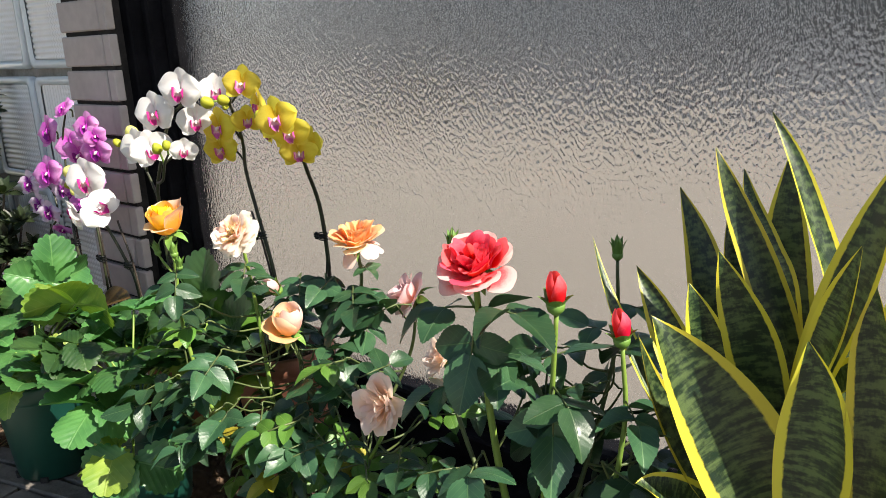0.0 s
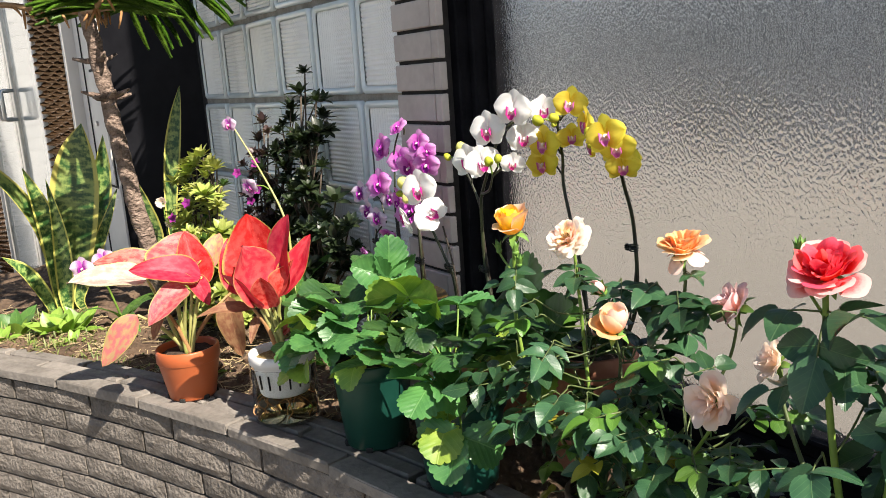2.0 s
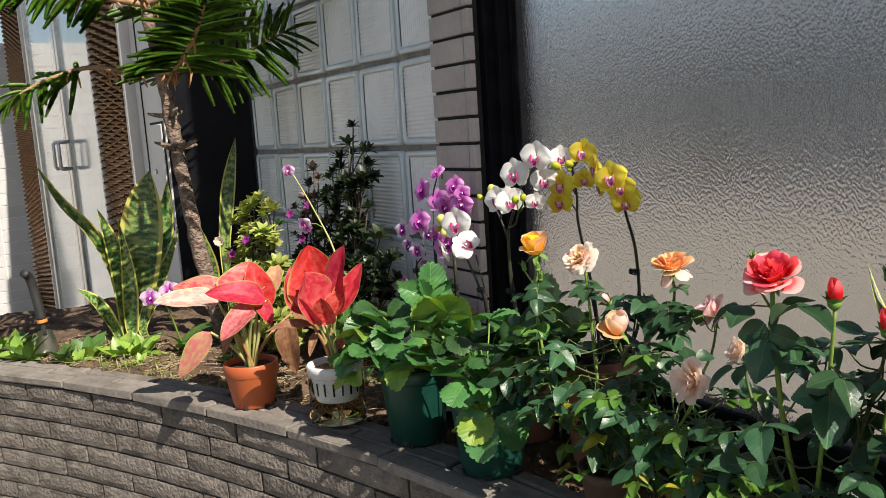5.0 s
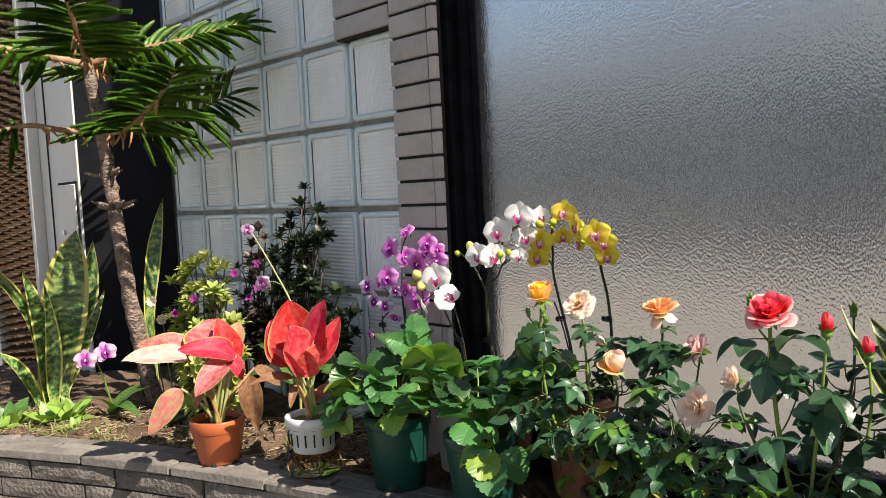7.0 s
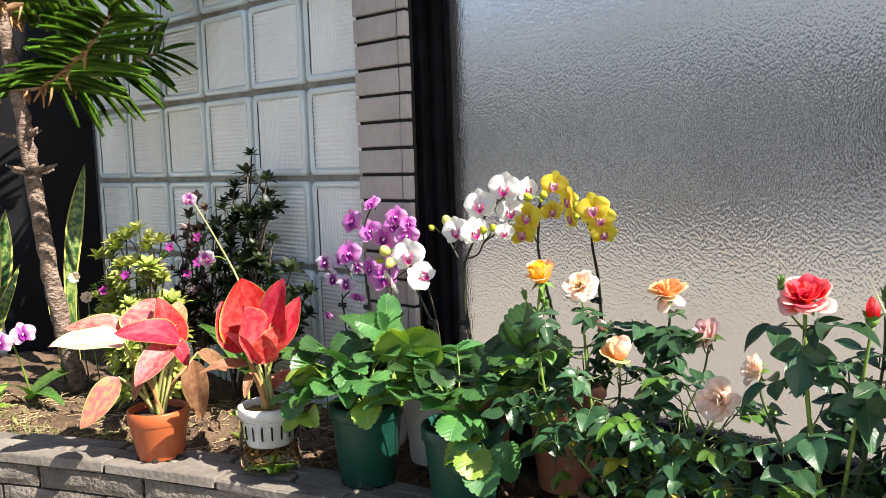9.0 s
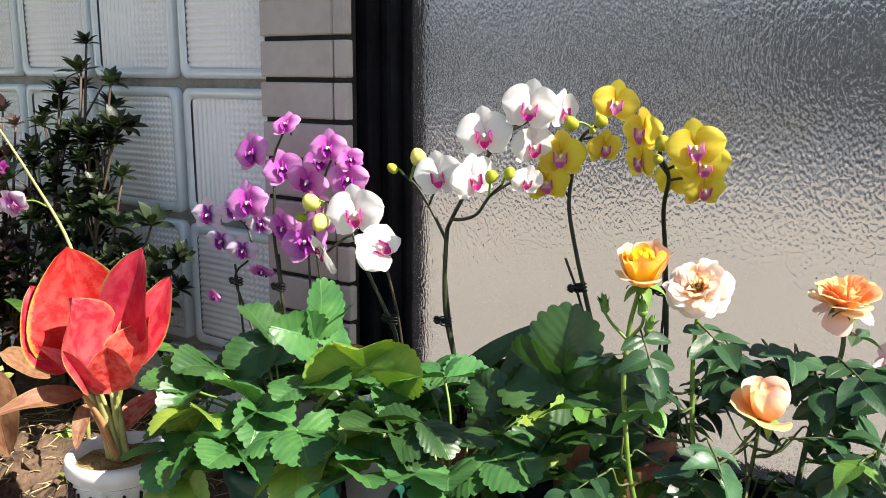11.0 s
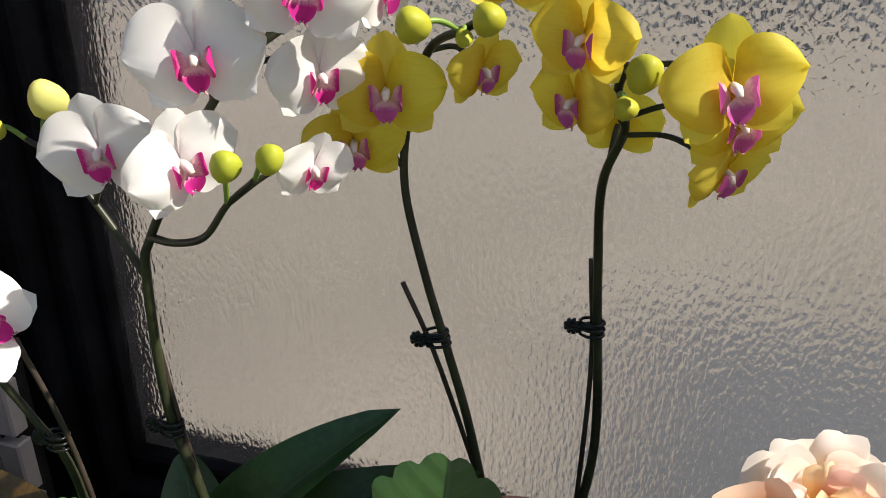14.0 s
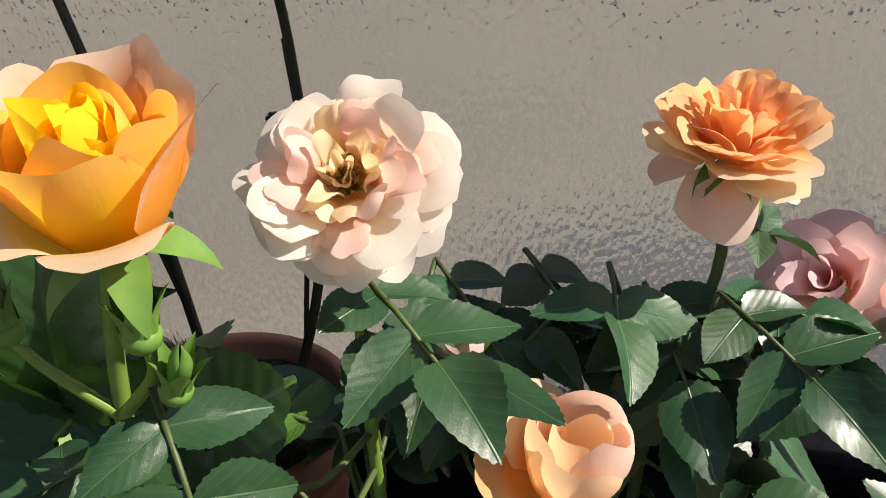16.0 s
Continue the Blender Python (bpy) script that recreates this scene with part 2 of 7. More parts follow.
# brick lintel that steps in over the glass blocks
lintel = tagged(part("lintel", box(-1.165, -0.953, 1.13, 1.236, 1.672, 3.0), M["black_joint"]), "brick-tiled panel above the glass blocks", "wall", kind="structure")
for i in range(20):
    ob = new("tile", tile_mesh)
    ob.parent = lintel
    ob.matrix_basis = pose(-1.052 + rnd.uniform(-0.001, 0.001), 1.126, 1.676 + i * course) @ Matrix.Diagonal((1.70, 1, 1, 1))

# glass block screen
block_wall = tagged(part("wall_blocks", box(-2.172, -0.955, 1.162, 1.232, 0.60, 3.0), M["grout"]), "screen of ribbed glass blocks in grey grout", "wall", kind="structure")


M["block_rib"] = material("block_inner_ribs", (0.82, 0.83, 0.82), 0.22, var=(0.90, 0.91, 0.90), scale=9)
M["block_edge"] = material("block_rim_glass", (0.60, 0.68, 0.71), 0.12, var=(0.72, 0.78, 0.80), scale=8, coat=0.4)


def block_parts(vertical):
    """One block: a rounded raised rim and, set back in it, a ribbed face; the ribs run up or across."""
    w, h, d = 0.0945, 0.0915, 0.012
    rim = bmesh.new()

    def loop(sx, sz, y, r):
        out = []
        for cx, cz, a0 in ((1, 1, 0), (-1, 1, 90), (-1, -1, 180), (1, -1, 270)):
            for k in range(4):
                a = radians(a0 + 30 * k)
                out.append(rim.verts.new((cx * (sx - r) + r * math.cos(a), y, cz * (sz - r) + r * math.sin(a))))
        return out
    loops = [loop(w, h, 0.014, 0.012), loop(w, h, 0.003, 0.012), loop(w - 0.003, h - 0.003, 0.0, 0.011), loop(w - 0.010, h - 0.010, 0.0, 0.010), loop(w - 0.014, h - 0.014, 0.004, 0.010)]
    for a, b in zip(loops, loops[1:]):
        for k in range(16):
            rim.faces.new((a[k], a[(k + 1) % 16], b[(k + 1) % 16], b[k]))
    rim.normal_update()
    face = bmesh.new()
    n, s = 17, 4
    a, c = w - 0.013, h - 0.013
    grid = []
    for i in range(n * s + 1):
        col = []
        for k in range(n * s + 1):
            x, z = -1 + 2 * i / (n * s), -1 + 2 * k / (n * s)
            along, across = (i, k) if vertical else (k, i)
            near = max(0.0, min(1.0, (x + 0.25) / 0.7))
            y = 0.0065 - 0.0030 * abs(math.sin(math.pi * along / s)) - 0.0034 * near * abs(math.sin(math.pi * across / s))
            col.append(face.verts.new((a * x, y, c * z)))
        grid.append(col)
    for p, q in zip(grid, grid[1:]):
        for k in range(n * s):
            face.faces.new((p[k], q[k], q[k + 1], p[k + 1]))
    bmesh.ops.recalc_face_normals(face, faces=face.faces)
    return mesh_of(rim, "rim", M["block_edge"], True), mesh_of(face, "ribbed_face", M["block_rib"], True)


kinds = [block_parts(True), block_parts(False)]
for row in range(12):
    for col in range(6):
        x, z = -1.0525 - 0.2008 * col, 0.798 + 0.1955 * row
        if col == 0 and row >= 5:
            continue
        rim, face = kinds[(row + col) % 2]
        b = new("glass_block", rim)
        b.parent = block_wall
        b.matrix_basis = pose(x + rnd.uniform(-0.001, 0.001), 1.147 + rnd.uniform(0, 0.002), z, rnd.uniform(-0.5, 0.5), rnd.uniform(-0.4, 0.4), rnd.uniform(-0.5, 0.5))
        f = new("ribbed_face", face)
        f.parent = b
        f.matrix_basis = pose(0, 0.002, 0)

# planter: curved backing, split-faced bricks, three rows of coping, soil
line = along(1.2, -2.75, 0.04)
back = bmesh.new()
outer, inner = [], []
for i, p in enumerate(line):
    t = (line[min(i + 1, len(line) - 1)] - line[max(i - 1, 0)]).normalized()
    nrm = Vector((-t.y, t.x))
    if nrm.y < 0:
        nrm = -nrm
    o, n2 = p + nrm * 0.022, p + nrm * 0.118
    outer.append((back.verts.new((o.x, o.y, 0)), back.verts.new((o.x, o.y, 0.782))))
    inner.append((back.verts.new((n2.x, n2.y, 0)), back.verts.new((n2.x, n2.y, 0.782))))
for i in range(len(line) - 1):
    back.faces.new((outer[i][0], outer[i + 1][0], outer[i + 1][1], outer[i][1]))
    back.faces.new((outer[i][1], outer[i + 1][1], inner[i + 1][1], inner[i][1]))
    back.faces.new((inner[i][1], inner[i + 1][1], inner[i + 1][0], inner[i][0]))
planter = tagged(part("wall_planter", back, M["mortar"]), "low curved planter wall of grey split-faced bricks", "planter wall", kind="structure")


def rough_brick(seed, length, height, depth, amp):
    """A brick whose outer face (towards -y) is split rough; about 50 triangles."""
    r = random.Random(seed)
    bm = bmesh.new()
    nx, nz = 8, 3
    fr = [[bm.verts.new((-length / 2 + length * i / nx, r.uniform(-amp, amp) * (0.4 if i in (0, nx) or k in (0, nz) else 1) - (0 if i in (0, nx) or k in (0, nz) else 0.0032), height * k / nz)) for k in range(nz + 1)] for i in range(nx + 1)]
    ba = [[bm.verts.new((-length / 2 + length * i / nx, depth, height * k / nz)) for k in (0, nz)] for i in (0, nx)]
    for i in range(nx):
        for k in range(nz):
            bm.faces.new((fr[i][k], fr[i + 1][k], fr[i + 1][k + 1], fr[i][k + 1]))
    bm.faces.new([fr[i][nz] for i in range(nx + 1)] + [ba[1][1], ba[0][1]])
    bm.faces.new([fr[i][0] for i in range(nx, -1, -1)] + [ba[0][0], ba[1][0]])
    bm.faces.new([fr[0][k] for k in range(nz, -1, -1)] + [ba[0][0], ba[0][1]])
    bm.faces.new([fr[nx][k] for k in range(nz + 1)] + [ba[1][1], ba[1][0]])
    return mesh_of(bm, "brick", M["brick"])


def lay(name, meshes, parent, start, stop, pitch, offset, z, push, wob):
    """Lays pieces along the planter's line; push: metres behind the outer line."""
    pts = along(start - offset, stop, pitch)
    for p in pts:
        d = Vector((-0.01, front(p.x - 0.01) - front(p.x))).normalized()
        nrm = Vector((-d.y, d.x))
        if nrm.y < 0:
            nrm = -nrm
        q = p + nrm * push
        ob = new(name, meshes[rnd.randrange(len(meshes))])
        ob.parent = parent
        ang = math.degrees(math.atan2(-d.y, -d.x))
        ob.matrix_basis = pose(q.x, q.y, z + rnd.uniform(-wob, wob), rnd.uniform(-0.8, 0.8) * (wob > 0), 0, ang + rnd.uniform(-0.5, 0.5))


brick_meshes = [rough_brick(i, 0.2290, 0.0390, 0.03, 0.0016) for i in range(8)]
for k in range(17):
    lay("brick", brick_meshes, planter, 0.9, -2.45, 0.235, (0.0, 0.09, 0.17, 0.045, 0.13)[k % 5], 0.7385 - 0.0437 * k, 0.0, 0.0008)


def coping_piece(seed, length, width, thick):
    r = random.Random(seed)
    bm = box(-length / 2, length / 2, 0, width, 0, thick, 0.0025)
    for v in bm.verts:
        v.co += Vector((r.uniform(-1, 1), r.uniform(-1, 1), r.uniform(-1, 1))) * 0.0012
    return mesh_of(bm, "coping_tile", M["coping"])


lip = [coping_piece(i, 0.2365, 0.041, 0.019) for i in range(5)]
row2 = [coping_piece(i + 9, 0.234, 0.030, 0.017) for i in range(5)]
for rows, push, off in ((lip, -0.008, 0.03), (row2, 0.0390, 0.15), (row2, 0.0755, 0.06)):
    lay("coping_tile", rows, planter, 0.9, -2.45, 0.241, off, COPING - 0.0185, push, 0.0008)


def soil_height(x, y):
    return SOIL - 0.004 + 0.022 * noise.noise(Vector((x * 6, y * 6, 0.3))) + 0.014 * noise.noise(Vector((x * 19, y * 19, 4))) + 0.008 * noise.noise(Vector((x * 55, y * 55, 8)))


soil_bm = bmesh.new()
NX, NY = 220, 46
grid = []
for i in range(NX + 1):
    x = -2.75 + 3.9 * i / NX
    y0 = front(x) + 0.11
    y1 = 1.165
    col = []
    for k in range(NY + 1):
        y = y0 + (y1 - y0) * k / NY
        col.append(soil_bm.verts.new((x, y, soil_height(x, y))))
    grid.append(col)
for i in range(NX):
    for k in range(NY):
        soil_bm.faces.new((grid[i][k], grid[i + 1][k], grid[i + 1][k + 1], grid[i][k + 1]))
tagged(part("soil", soil_bm, M["soil"], smooth=True), "crumbly brown garden soil in the planter", "soil", kind="structure")

# the entrance beyond the planter: black return, panel with a small hatch, twisted metal screens, glass doors, tiled wall
black = bmesh.new()
a0, a1 = Vector((-2.172, 1.15)), Vector((-2.365, 0.925))
side = Vector((0.10, -0.06))
vs = [[black.verts.new((p.x, p.y, z)) for p in (a0, a1, a1 + Vector((-0.05, 0.03)), a0 + Vector((-0.05, 0.03)))] for z in (0.0, 3.0)]
for k in range(4):
    black.faces.new((vs[0][k], vs[0][(k + 1) % 4], vs[1][(k + 1) % 4], vs[1][k]))
black.faces.new(vs[1])
bmesh.ops.recalc_face_normals(black, faces=black.faces)
tagged(part("wall_black", black, M["black_panel"]), "polished black panel at the end of the glass blocks", "wall", kind="structure")

panel = tagged(part("wall_panel", box(-2.76, -2.368, 0.92, 1.0, 0.0, 3.0, 0.004), M["white_metal"]), "beige painted metal panel beside the entrance", "wall", kind="structure")
hatch = part("hatch", box(-2.56, -2.39, 0.912, 0.918, 1.05, 1.40, 0.003), M["white_metal"], panel, "small beige hatch with a keyhole")
part("hatch_gap", box(-2.568, -2.382, 0.9165, 0.9195, 1.042, 1.408), M["black_joint"], panel)
part("lock", tube([(-2.515, 0.913, 1.24), (-2.515, 0.905, 1.24)], 0.009, 12), M["steel"], panel)
part("panel_joint", box(-2.66, -2.652, 0.9165, 0.9195, 0.0, 3.0), M["black_joint"], panel)
part("upper_joint", box(-2.65, -2.37, 0.9165, 0.9195, 1.545, 1.553), M["black_joint"], panel)


def twisted_screen(x0, x1, y0, y1, strands, pitch, name):
    """A screen of upright twisted metal ribbons between two posts."""
    t = thing(name, "screen of upright twisted bronze metal ribbons", "screen", kind="structure")
    me = None
    for i in range(strands):
        f = (i + 0.5) / strands
        if me is None:
            bm = bmesh.new()
            w = abs(Vector((x1 - x0, y1 - y0)).length) / strands * 0.40
            n = int(3.0 / pitch * 4)
            prev = None
            for k in range(n + 1):
                a, z = math.pi * k / 4, 3.0 * k / n
                d = Vector((math.cos(a), math.sin(a), 0)) * w
                pair = [bm.verts.new(Vector((0, 0, z)) + d), bm.verts.new(Vector((0, 0, z)) - d)]
                if prev:
                    bm.faces.new((prev[0], pair[0], pair[1], prev[1]))
                prev = pair
            me = mesh_of(bm, "ribbon", M["bronze"], True)
        ob = new("ribbon", me)
        ob.parent = t
        ob.matrix_basis = pose(x0 + (x1 - x0) * f, y0 + (y1 - y0) * f, 0, 0, 0, 67 * i)
    for x, y in ((x0, y0), (x1, y1)):
        part("post", box(x - 0.018, x + 0.018, y - 0.02, y + 0.02, 0, 3.0, 0.002), M["white_metal"], t)
    return t


twisted_screen(-2.79, -3.26, 0.905, 0.87, 6, 0.030, "screen_1")
twisted_screen(-5.95, -7.1, 0.88, 0.87, 12, 0.034, "screen_2")
M["door_glass"] = material("door_glass", (0.34, 0.39, 0.40), 0.12, var=(0.44, 0.49, 0.50), scale=1.0, coat=0.25)
doors = thing("door_1", "closed double glass door in grey metal frames", "door", kind="structure")
for x0, x1 in ((-5.85, -4.42), (-4.40, -3.32)):
    leaf = part("door_leaf", box(x0 + 0.08, x1 - 0.08, 0.885, 0.897, 0.12, 2.9), M["door_glass"], doors, "pale glass door leaf")
    fr = box(x0, x0 + 0.08, 0.87, 0.915, 0.02, 3.0, 0.004)
    box(x1 - 0.08, x1, 0.87, 0.915, 0.02, 3.0, 0.004, bm=fr)
    box(x0 + 0.08, x1 - 0.08, 0.872, 0.913, 0.02, 0.12, 0.003, bm=fr)
    part("frame", fr, M["steel"], leaf)
    hx = -4.50 if x0 < -5 else -4.28
    part("handle", tube([(hx, 0.87, 1.24), (hx, 0.82, 1.24), (hx, 0.815, 1.25), (hx, 0.815, 1.37), (hx, 0.82, 1.38), (hx, 0.87, 1.38)], 0.009, 10), M["steel"], leaf, "steel D handle", True)
tagged(part("wall_entrance", box(-8.0, -2.42, 1.05, 1.25, 0.0, 3.4), M["white_metal"]), "plain wall behind the entrance", "wall", kind="structure")

tiled = tagged(part("wall_tiled", box(-7.4, -7.2, -6.0, 0.86, 0.0, 2.22), M["white_grout"]), "white-tiled garden wall", "wall", kind="structure")
wt = mesh_of(box(0, 0.006, -0.094, 0.094, 0, 0.094, 0.0015), "wall_tile", M["white_tile"])
for i in range(22):
    for k in range(12):
        ob = new("wall_tile", wt)
        ob.parent = tiled
        ob.matrix_basis = pose(-7.201, 0.75 - 0.196 * k, 0.03 + 0.1 * i)
rest = bmesh.new()
for i in range(21):
    for k in range(12, 28):
        box(-7.201, -7.195, 0.75 - 0.196 * k - 0.094, 0.75 - 0.196 * k + 0.094, 0.03 + 0.1 * i, 0.124 + 0.1 * i, bm=rest)
tagged(part("wall_tiles", rest, M["white_tile"], tiled), kind="stuff")

# shade on the yard ground, put in as a flat strip of dark bluish colour
M["yard_shade"] = material("blue_grey_ground_shade", (0.040, 0.044, 0.052), 0.85, var=(0.085, 0.090, 0.102), scale=2.5, bump=0.3, bump_scale=40)
tagged(part("pavement", box(-0.5, 3.2, 1.24, 3.20, -0.05, 0.012), M["yard_shade"]), "flat blue-grey strip that paints shade on the ground behind the window", "pavement", kind="structure")

# the far side of the yard, seen through the hammered glass
opp = thing("building", "pale building with grey shuttered openings across the yard", "building", kind="structure")
M["opp_dark"] = material("dark_opening", (0.05, 0.052, 0.058), 0.4, var=(0.12, 0.125, 0.135), scale=1.0)
M["opp_light"] = material("pale_plaster", (0.55, 0.55, 0.55), 0.8, var=(0.75, 0.74, 0.73), scale=0.9)
part("wall", box(-26, 16, 10.6, 11.6, 0, 4.0), M["facade"], opp)
for k in range(15):
    x = -24 + 2.6 * k
    part("shutter", box(x, x + 1.5 + 0.5 * (k % 3), 10.52, 10.59, 0.0 if k % 2 else 0.7, 2.4 + 0.2 * (k % 2), 0.01), M["opp_dark"], opp)
    if k % 3 == 1:
        part("pier", box(x + 1.95, x + 2.35, 10.45, 10.59, 0.0, 4.0, 0.01), M["opp_light"], opp)


# ---- leaf and petal materials ----
class Graph:
    """Short hand for node trees."""

    def __init__(self, name):
        self.m = bpy.data.materials.new(name)
        self.m.use_nodes = True
        self.n, self.l = self.m.node_tree.nodes, self.m.node_tree.links
        self.b = self.n["Principled BSDF"]
        uv = self.n.new("ShaderNodeUVMap")
        sep = self.n.new("ShaderNodeSeparateXYZ")
        self.l.new(uv.outputs[0], sep.inputs[0])
        self.uv, self.v = uv.outputs[0], sep.outputs[1]
        self.u = self.math("MULTIPLY_ADD", sep.outputs[0], 2.0, -1.0)
        self.au = self.math("ABSOLUTE", self.u)
        self.obj = self.n.new("ShaderNodeTexCoord").outputs["Object"]
        self.rand = self.n.new("ShaderNodeObjectInfo").outputs["Random"]

    def put(self, socket, value):
        if isinstance(value, (int, float)):
            socket.default_value = value
        elif isinstance(value, tuple):
            socket.default_value = (*value, 1)
        else:
            self.l.new(value, socket)

    def math(self, op, *args):
        x = self.n.new("ShaderNodeMath")
        x.operation = op
        for s, a in zip(x.inputs, args):
            self.put(s, a)
        return x.outputs[0]

    def step(self, x, lo, hi):
        r = self.n.new("ShaderNodeMapRange")
        r.interpolation_type = "SMOOTHSTEP"
        self.put(r.inputs["Value"], x)
        r.inputs["From Min"].default_value, r.inputs["From Max"].default_value = lo, hi
        return r.outputs[0]

    def mix(self, f, a, b):
        x = self.n.new("ShaderNodeMix")
        x.data_type = "RGBA"
        self.put(x.inputs["Factor"], f)
        self.put(x.inputs["A"], a)
        self.put(x.inputs["B"], b)
        return x.outputs["Result"]

    def noise(self, scale, detail=4.0, vec=None, stretch=None, seeded=True):
        mp = self.n.new("ShaderNodeMapping")
        self.put(mp.inputs[0], vec if vec is not None else self.obj)
        if stretch:
            mp.inputs["Scale"].default_value = stretch
        t = self.n.new("ShaderNodeTexNoise")
        t.noise_dimensions = "4D"
        t.inputs["Scale"].default_value, t.inputs["Detail"].default_value = scale, detail
        self.l.new(mp.outputs[0], t.inputs["Vector"])
        if seeded:
            self.l.new(self.math("MULTIPLY", self.rand, 37.0), t.inputs["W"])
        return t.outputs[0]

    def vary(self, color, amount):
        h = self.n.new("ShaderNodeHueSaturation")
        self.put(h.inputs["Color"], color)
        self.put(h.inputs["Value"], self.math("MULTIPLY_ADD", self.rand, 2 * amount, 1 - amount))
        self.put(h.inputs["Hue"], self.math("MULTIPLY_ADD", self.rand, 0.02, 0.49))
        return h.outputs[0]

    def finish(self, color, rough=0.5, height=None, bump=0.3, dist=0.0006, through=0.25, glow=(1, 1, 1), spec=0.5, coat=0.0):
        """Sheet material: gloss on top, and light that comes through the sheet."""
        self.put(self.b.inputs["Base Color"], color)
        self.put(self.b.inputs["Roughness"], rough)
        self.b.inputs["Specular IOR Level"].default_value = spec
        self.b.inputs["Coat Weight"].default_value = coat
        if height is not None:
            bp = self.n.new("ShaderNodeBump")
            bp.inputs["Strength"].default_value, bp.inputs["Distance"].default_value = bump, dist
            self.l.new(height, bp.inputs["Height"])
            self.l.new(bp.outputs[0], self.b.inputs["Normal"])
        if through:
            t = self.n.new("ShaderNodeBsdfTranslucent")
            tint = self.n.new("ShaderNodeMix")
            tint.data_type, tint.blend_type = "RGBA", "MULTIPLY"
            tint.inputs["Factor"].default_value = 1.0
            self.put(tint.inputs["A"], color)
            tint.inputs["B"].default_value = (*glow, 1)
            self.l.new(tint.outputs["Result"], t.inputs["Color"])
            mx = self.n.new("ShaderNodeMixShader")
            mx.inputs[0].default_value = through
            self.l.new(self.b.outputs[0], mx.inputs[1])
            self.l.new(t.outputs[0], mx.inputs[2])
            self.l.new(mx.outputs[0], self.n["Material Output"].inputs[0])
        return self.m


def green_leaf(name, dark, light, vein, rough=0.35, veins=9.0, slant=0.55, through=0.3, vary=0.3, pleat=0.6, edge=None):
    g = Graph(name)
    n1 = g.noise(35)
    col = g.mix(g.step(n1, 0.3, 0.75), dark, light)
    wave = g.math("SINE", g.math("MULTIPLY", g.math("SUBTRACT", g.v, g.math("MULTIPLY", g.au, slant / 2)), veins * 6.2832))
    ridge = g.step(wave, 0.93, 1.0)
    rib = g.step(g.au, 0.045, 0.010)
    lines = g.math("MAXIMUM", g.math("MULTIPLY", ridge, 0.26), g.math("MULTIPLY", rib, 0.55))
    col = g.mix(lines, col, vein)
    if edge:
        col = g.mix(g.step(g.math("ADD", g.au, g.math("MULTIPLY", g.noise(60), 0.3)), 0.95, 1.15), col, edge)
    fine = g.math("ADD", g.math("MULTIPLY", wave, -0.22 * pleat), g.math("MULTIPLY", g.noise(500, 3.0), 0.07))
    net = g.n.new("ShaderNodeTexVoronoi")
    net.feature = "DISTANCE_TO_EDGE"
    net.inputs["Scale"].default_value = 30.0
    g.l.new(g.uv, net.inputs["Vector"])
    fine = g.math("ADD", fine, g.math("MULTIPLY", g.step(net.outputs["Distance"], 0.0, 0.10), 0.05))
    height = g.math("SUBTRACT", fine, g.math("MULTIPLY", rib, 1.0))
    return g.finish(g.vary(col, vary), rough, height, 0.4, 0.0008, through, (0.9, 1.0, 0.35), coat=0.05)


M["rose_leaf"] = green_leaf("rose_leaf", (0.018, 0.056, 0.025), (0.044, 0.108, 0.044), (0.095, 0.170, 0.070), 0.33, 6, 0.9, through=0.22, vary=0.45, pleat=0.22)
M["rose_leaf_young"] = green_leaf("young_rose_leaf", (0.06, 0.15, 0.022), (0.12, 0.25, 0.04), (0.17, 0.30, 0.06), 0.36, 7, 0.9)
M["rose_leaf_old"] = green_leaf("yellowed_rose_leaf", (0.20, 0.19, 0.02), (0.38, 0.30, 0.03), (0.35, 0.33, 0.06), 0.5, 7, 0.9)
M["straw_leaf"] = green_leaf("strawberry_leaf", (0.030, 0.096, 0.029), (0.070, 0.175, 0.046), (0.11, 0.22, 0.07), 0.38, 7, 0.9, through=0.24, vary=0.45, pleat=1.7)
M["straw_leaf_pale"] = green_leaf("pale_strawberry_leaf", (0.14, 0.26, 0.04), (0.30, 0.40, 0.06), (0.36, 0.44, 0.12), 0.45, 6, 0.9, pleat=0.9)
M["orchid_leaf"] = green_leaf("orchid_leaf", (0.025, 0.06, 0.018), (0.04, 0.09, 0.025), (0.05, 0.10, 0.03), 0.32, 0.5, 0.1, 0.12, 0.2, 0.0)
M["azalea_leaf"] = green_leaf("dark_azalea_leaf", (0.014, 0.026, 0.012), (0.040, 0.055, 0.024), (0.05, 0.08, 0.03), 0.4, 4, 0.5)
M["azalea_light"] = green_leaf("yellowish_azalea_leaf", (0.24, 0.31, 0.06), (0.46, 0.46, 0.14), (0.50, 0.48, 0.18), 0.42, 4, 0.5)
M["azalea_purple"] = green_leaf("purplish_azalea_leaf", (0.030, 0.018, 0.020), (0.085, 0.050, 0.050), (0.10, 0.06, 0.05), 0.42, 4, 0.5)
M["lettuce"] = green_leaf("yellow_green_leaf", (0.12, 0.22, 0.03), (0.28, 0.40, 0.07), (0.34, 0.45, 0.12), 0.4, 4, 0.5)
M["herb_leaf"] = green_leaf("groundcover_leaf", (0.045, 0.11, 0.022), (0.11, 0.21, 0.045), (0.18, 0.30, 0.08), 0.4, 4, 0.5)
M["grass"] = green_leaf("grass_blade", (0.12, 0.16, 0.04), (0.26, 0.27, 0.09), (0.26, 0.28, 0.10), 0.5, 0.5, 0.0)
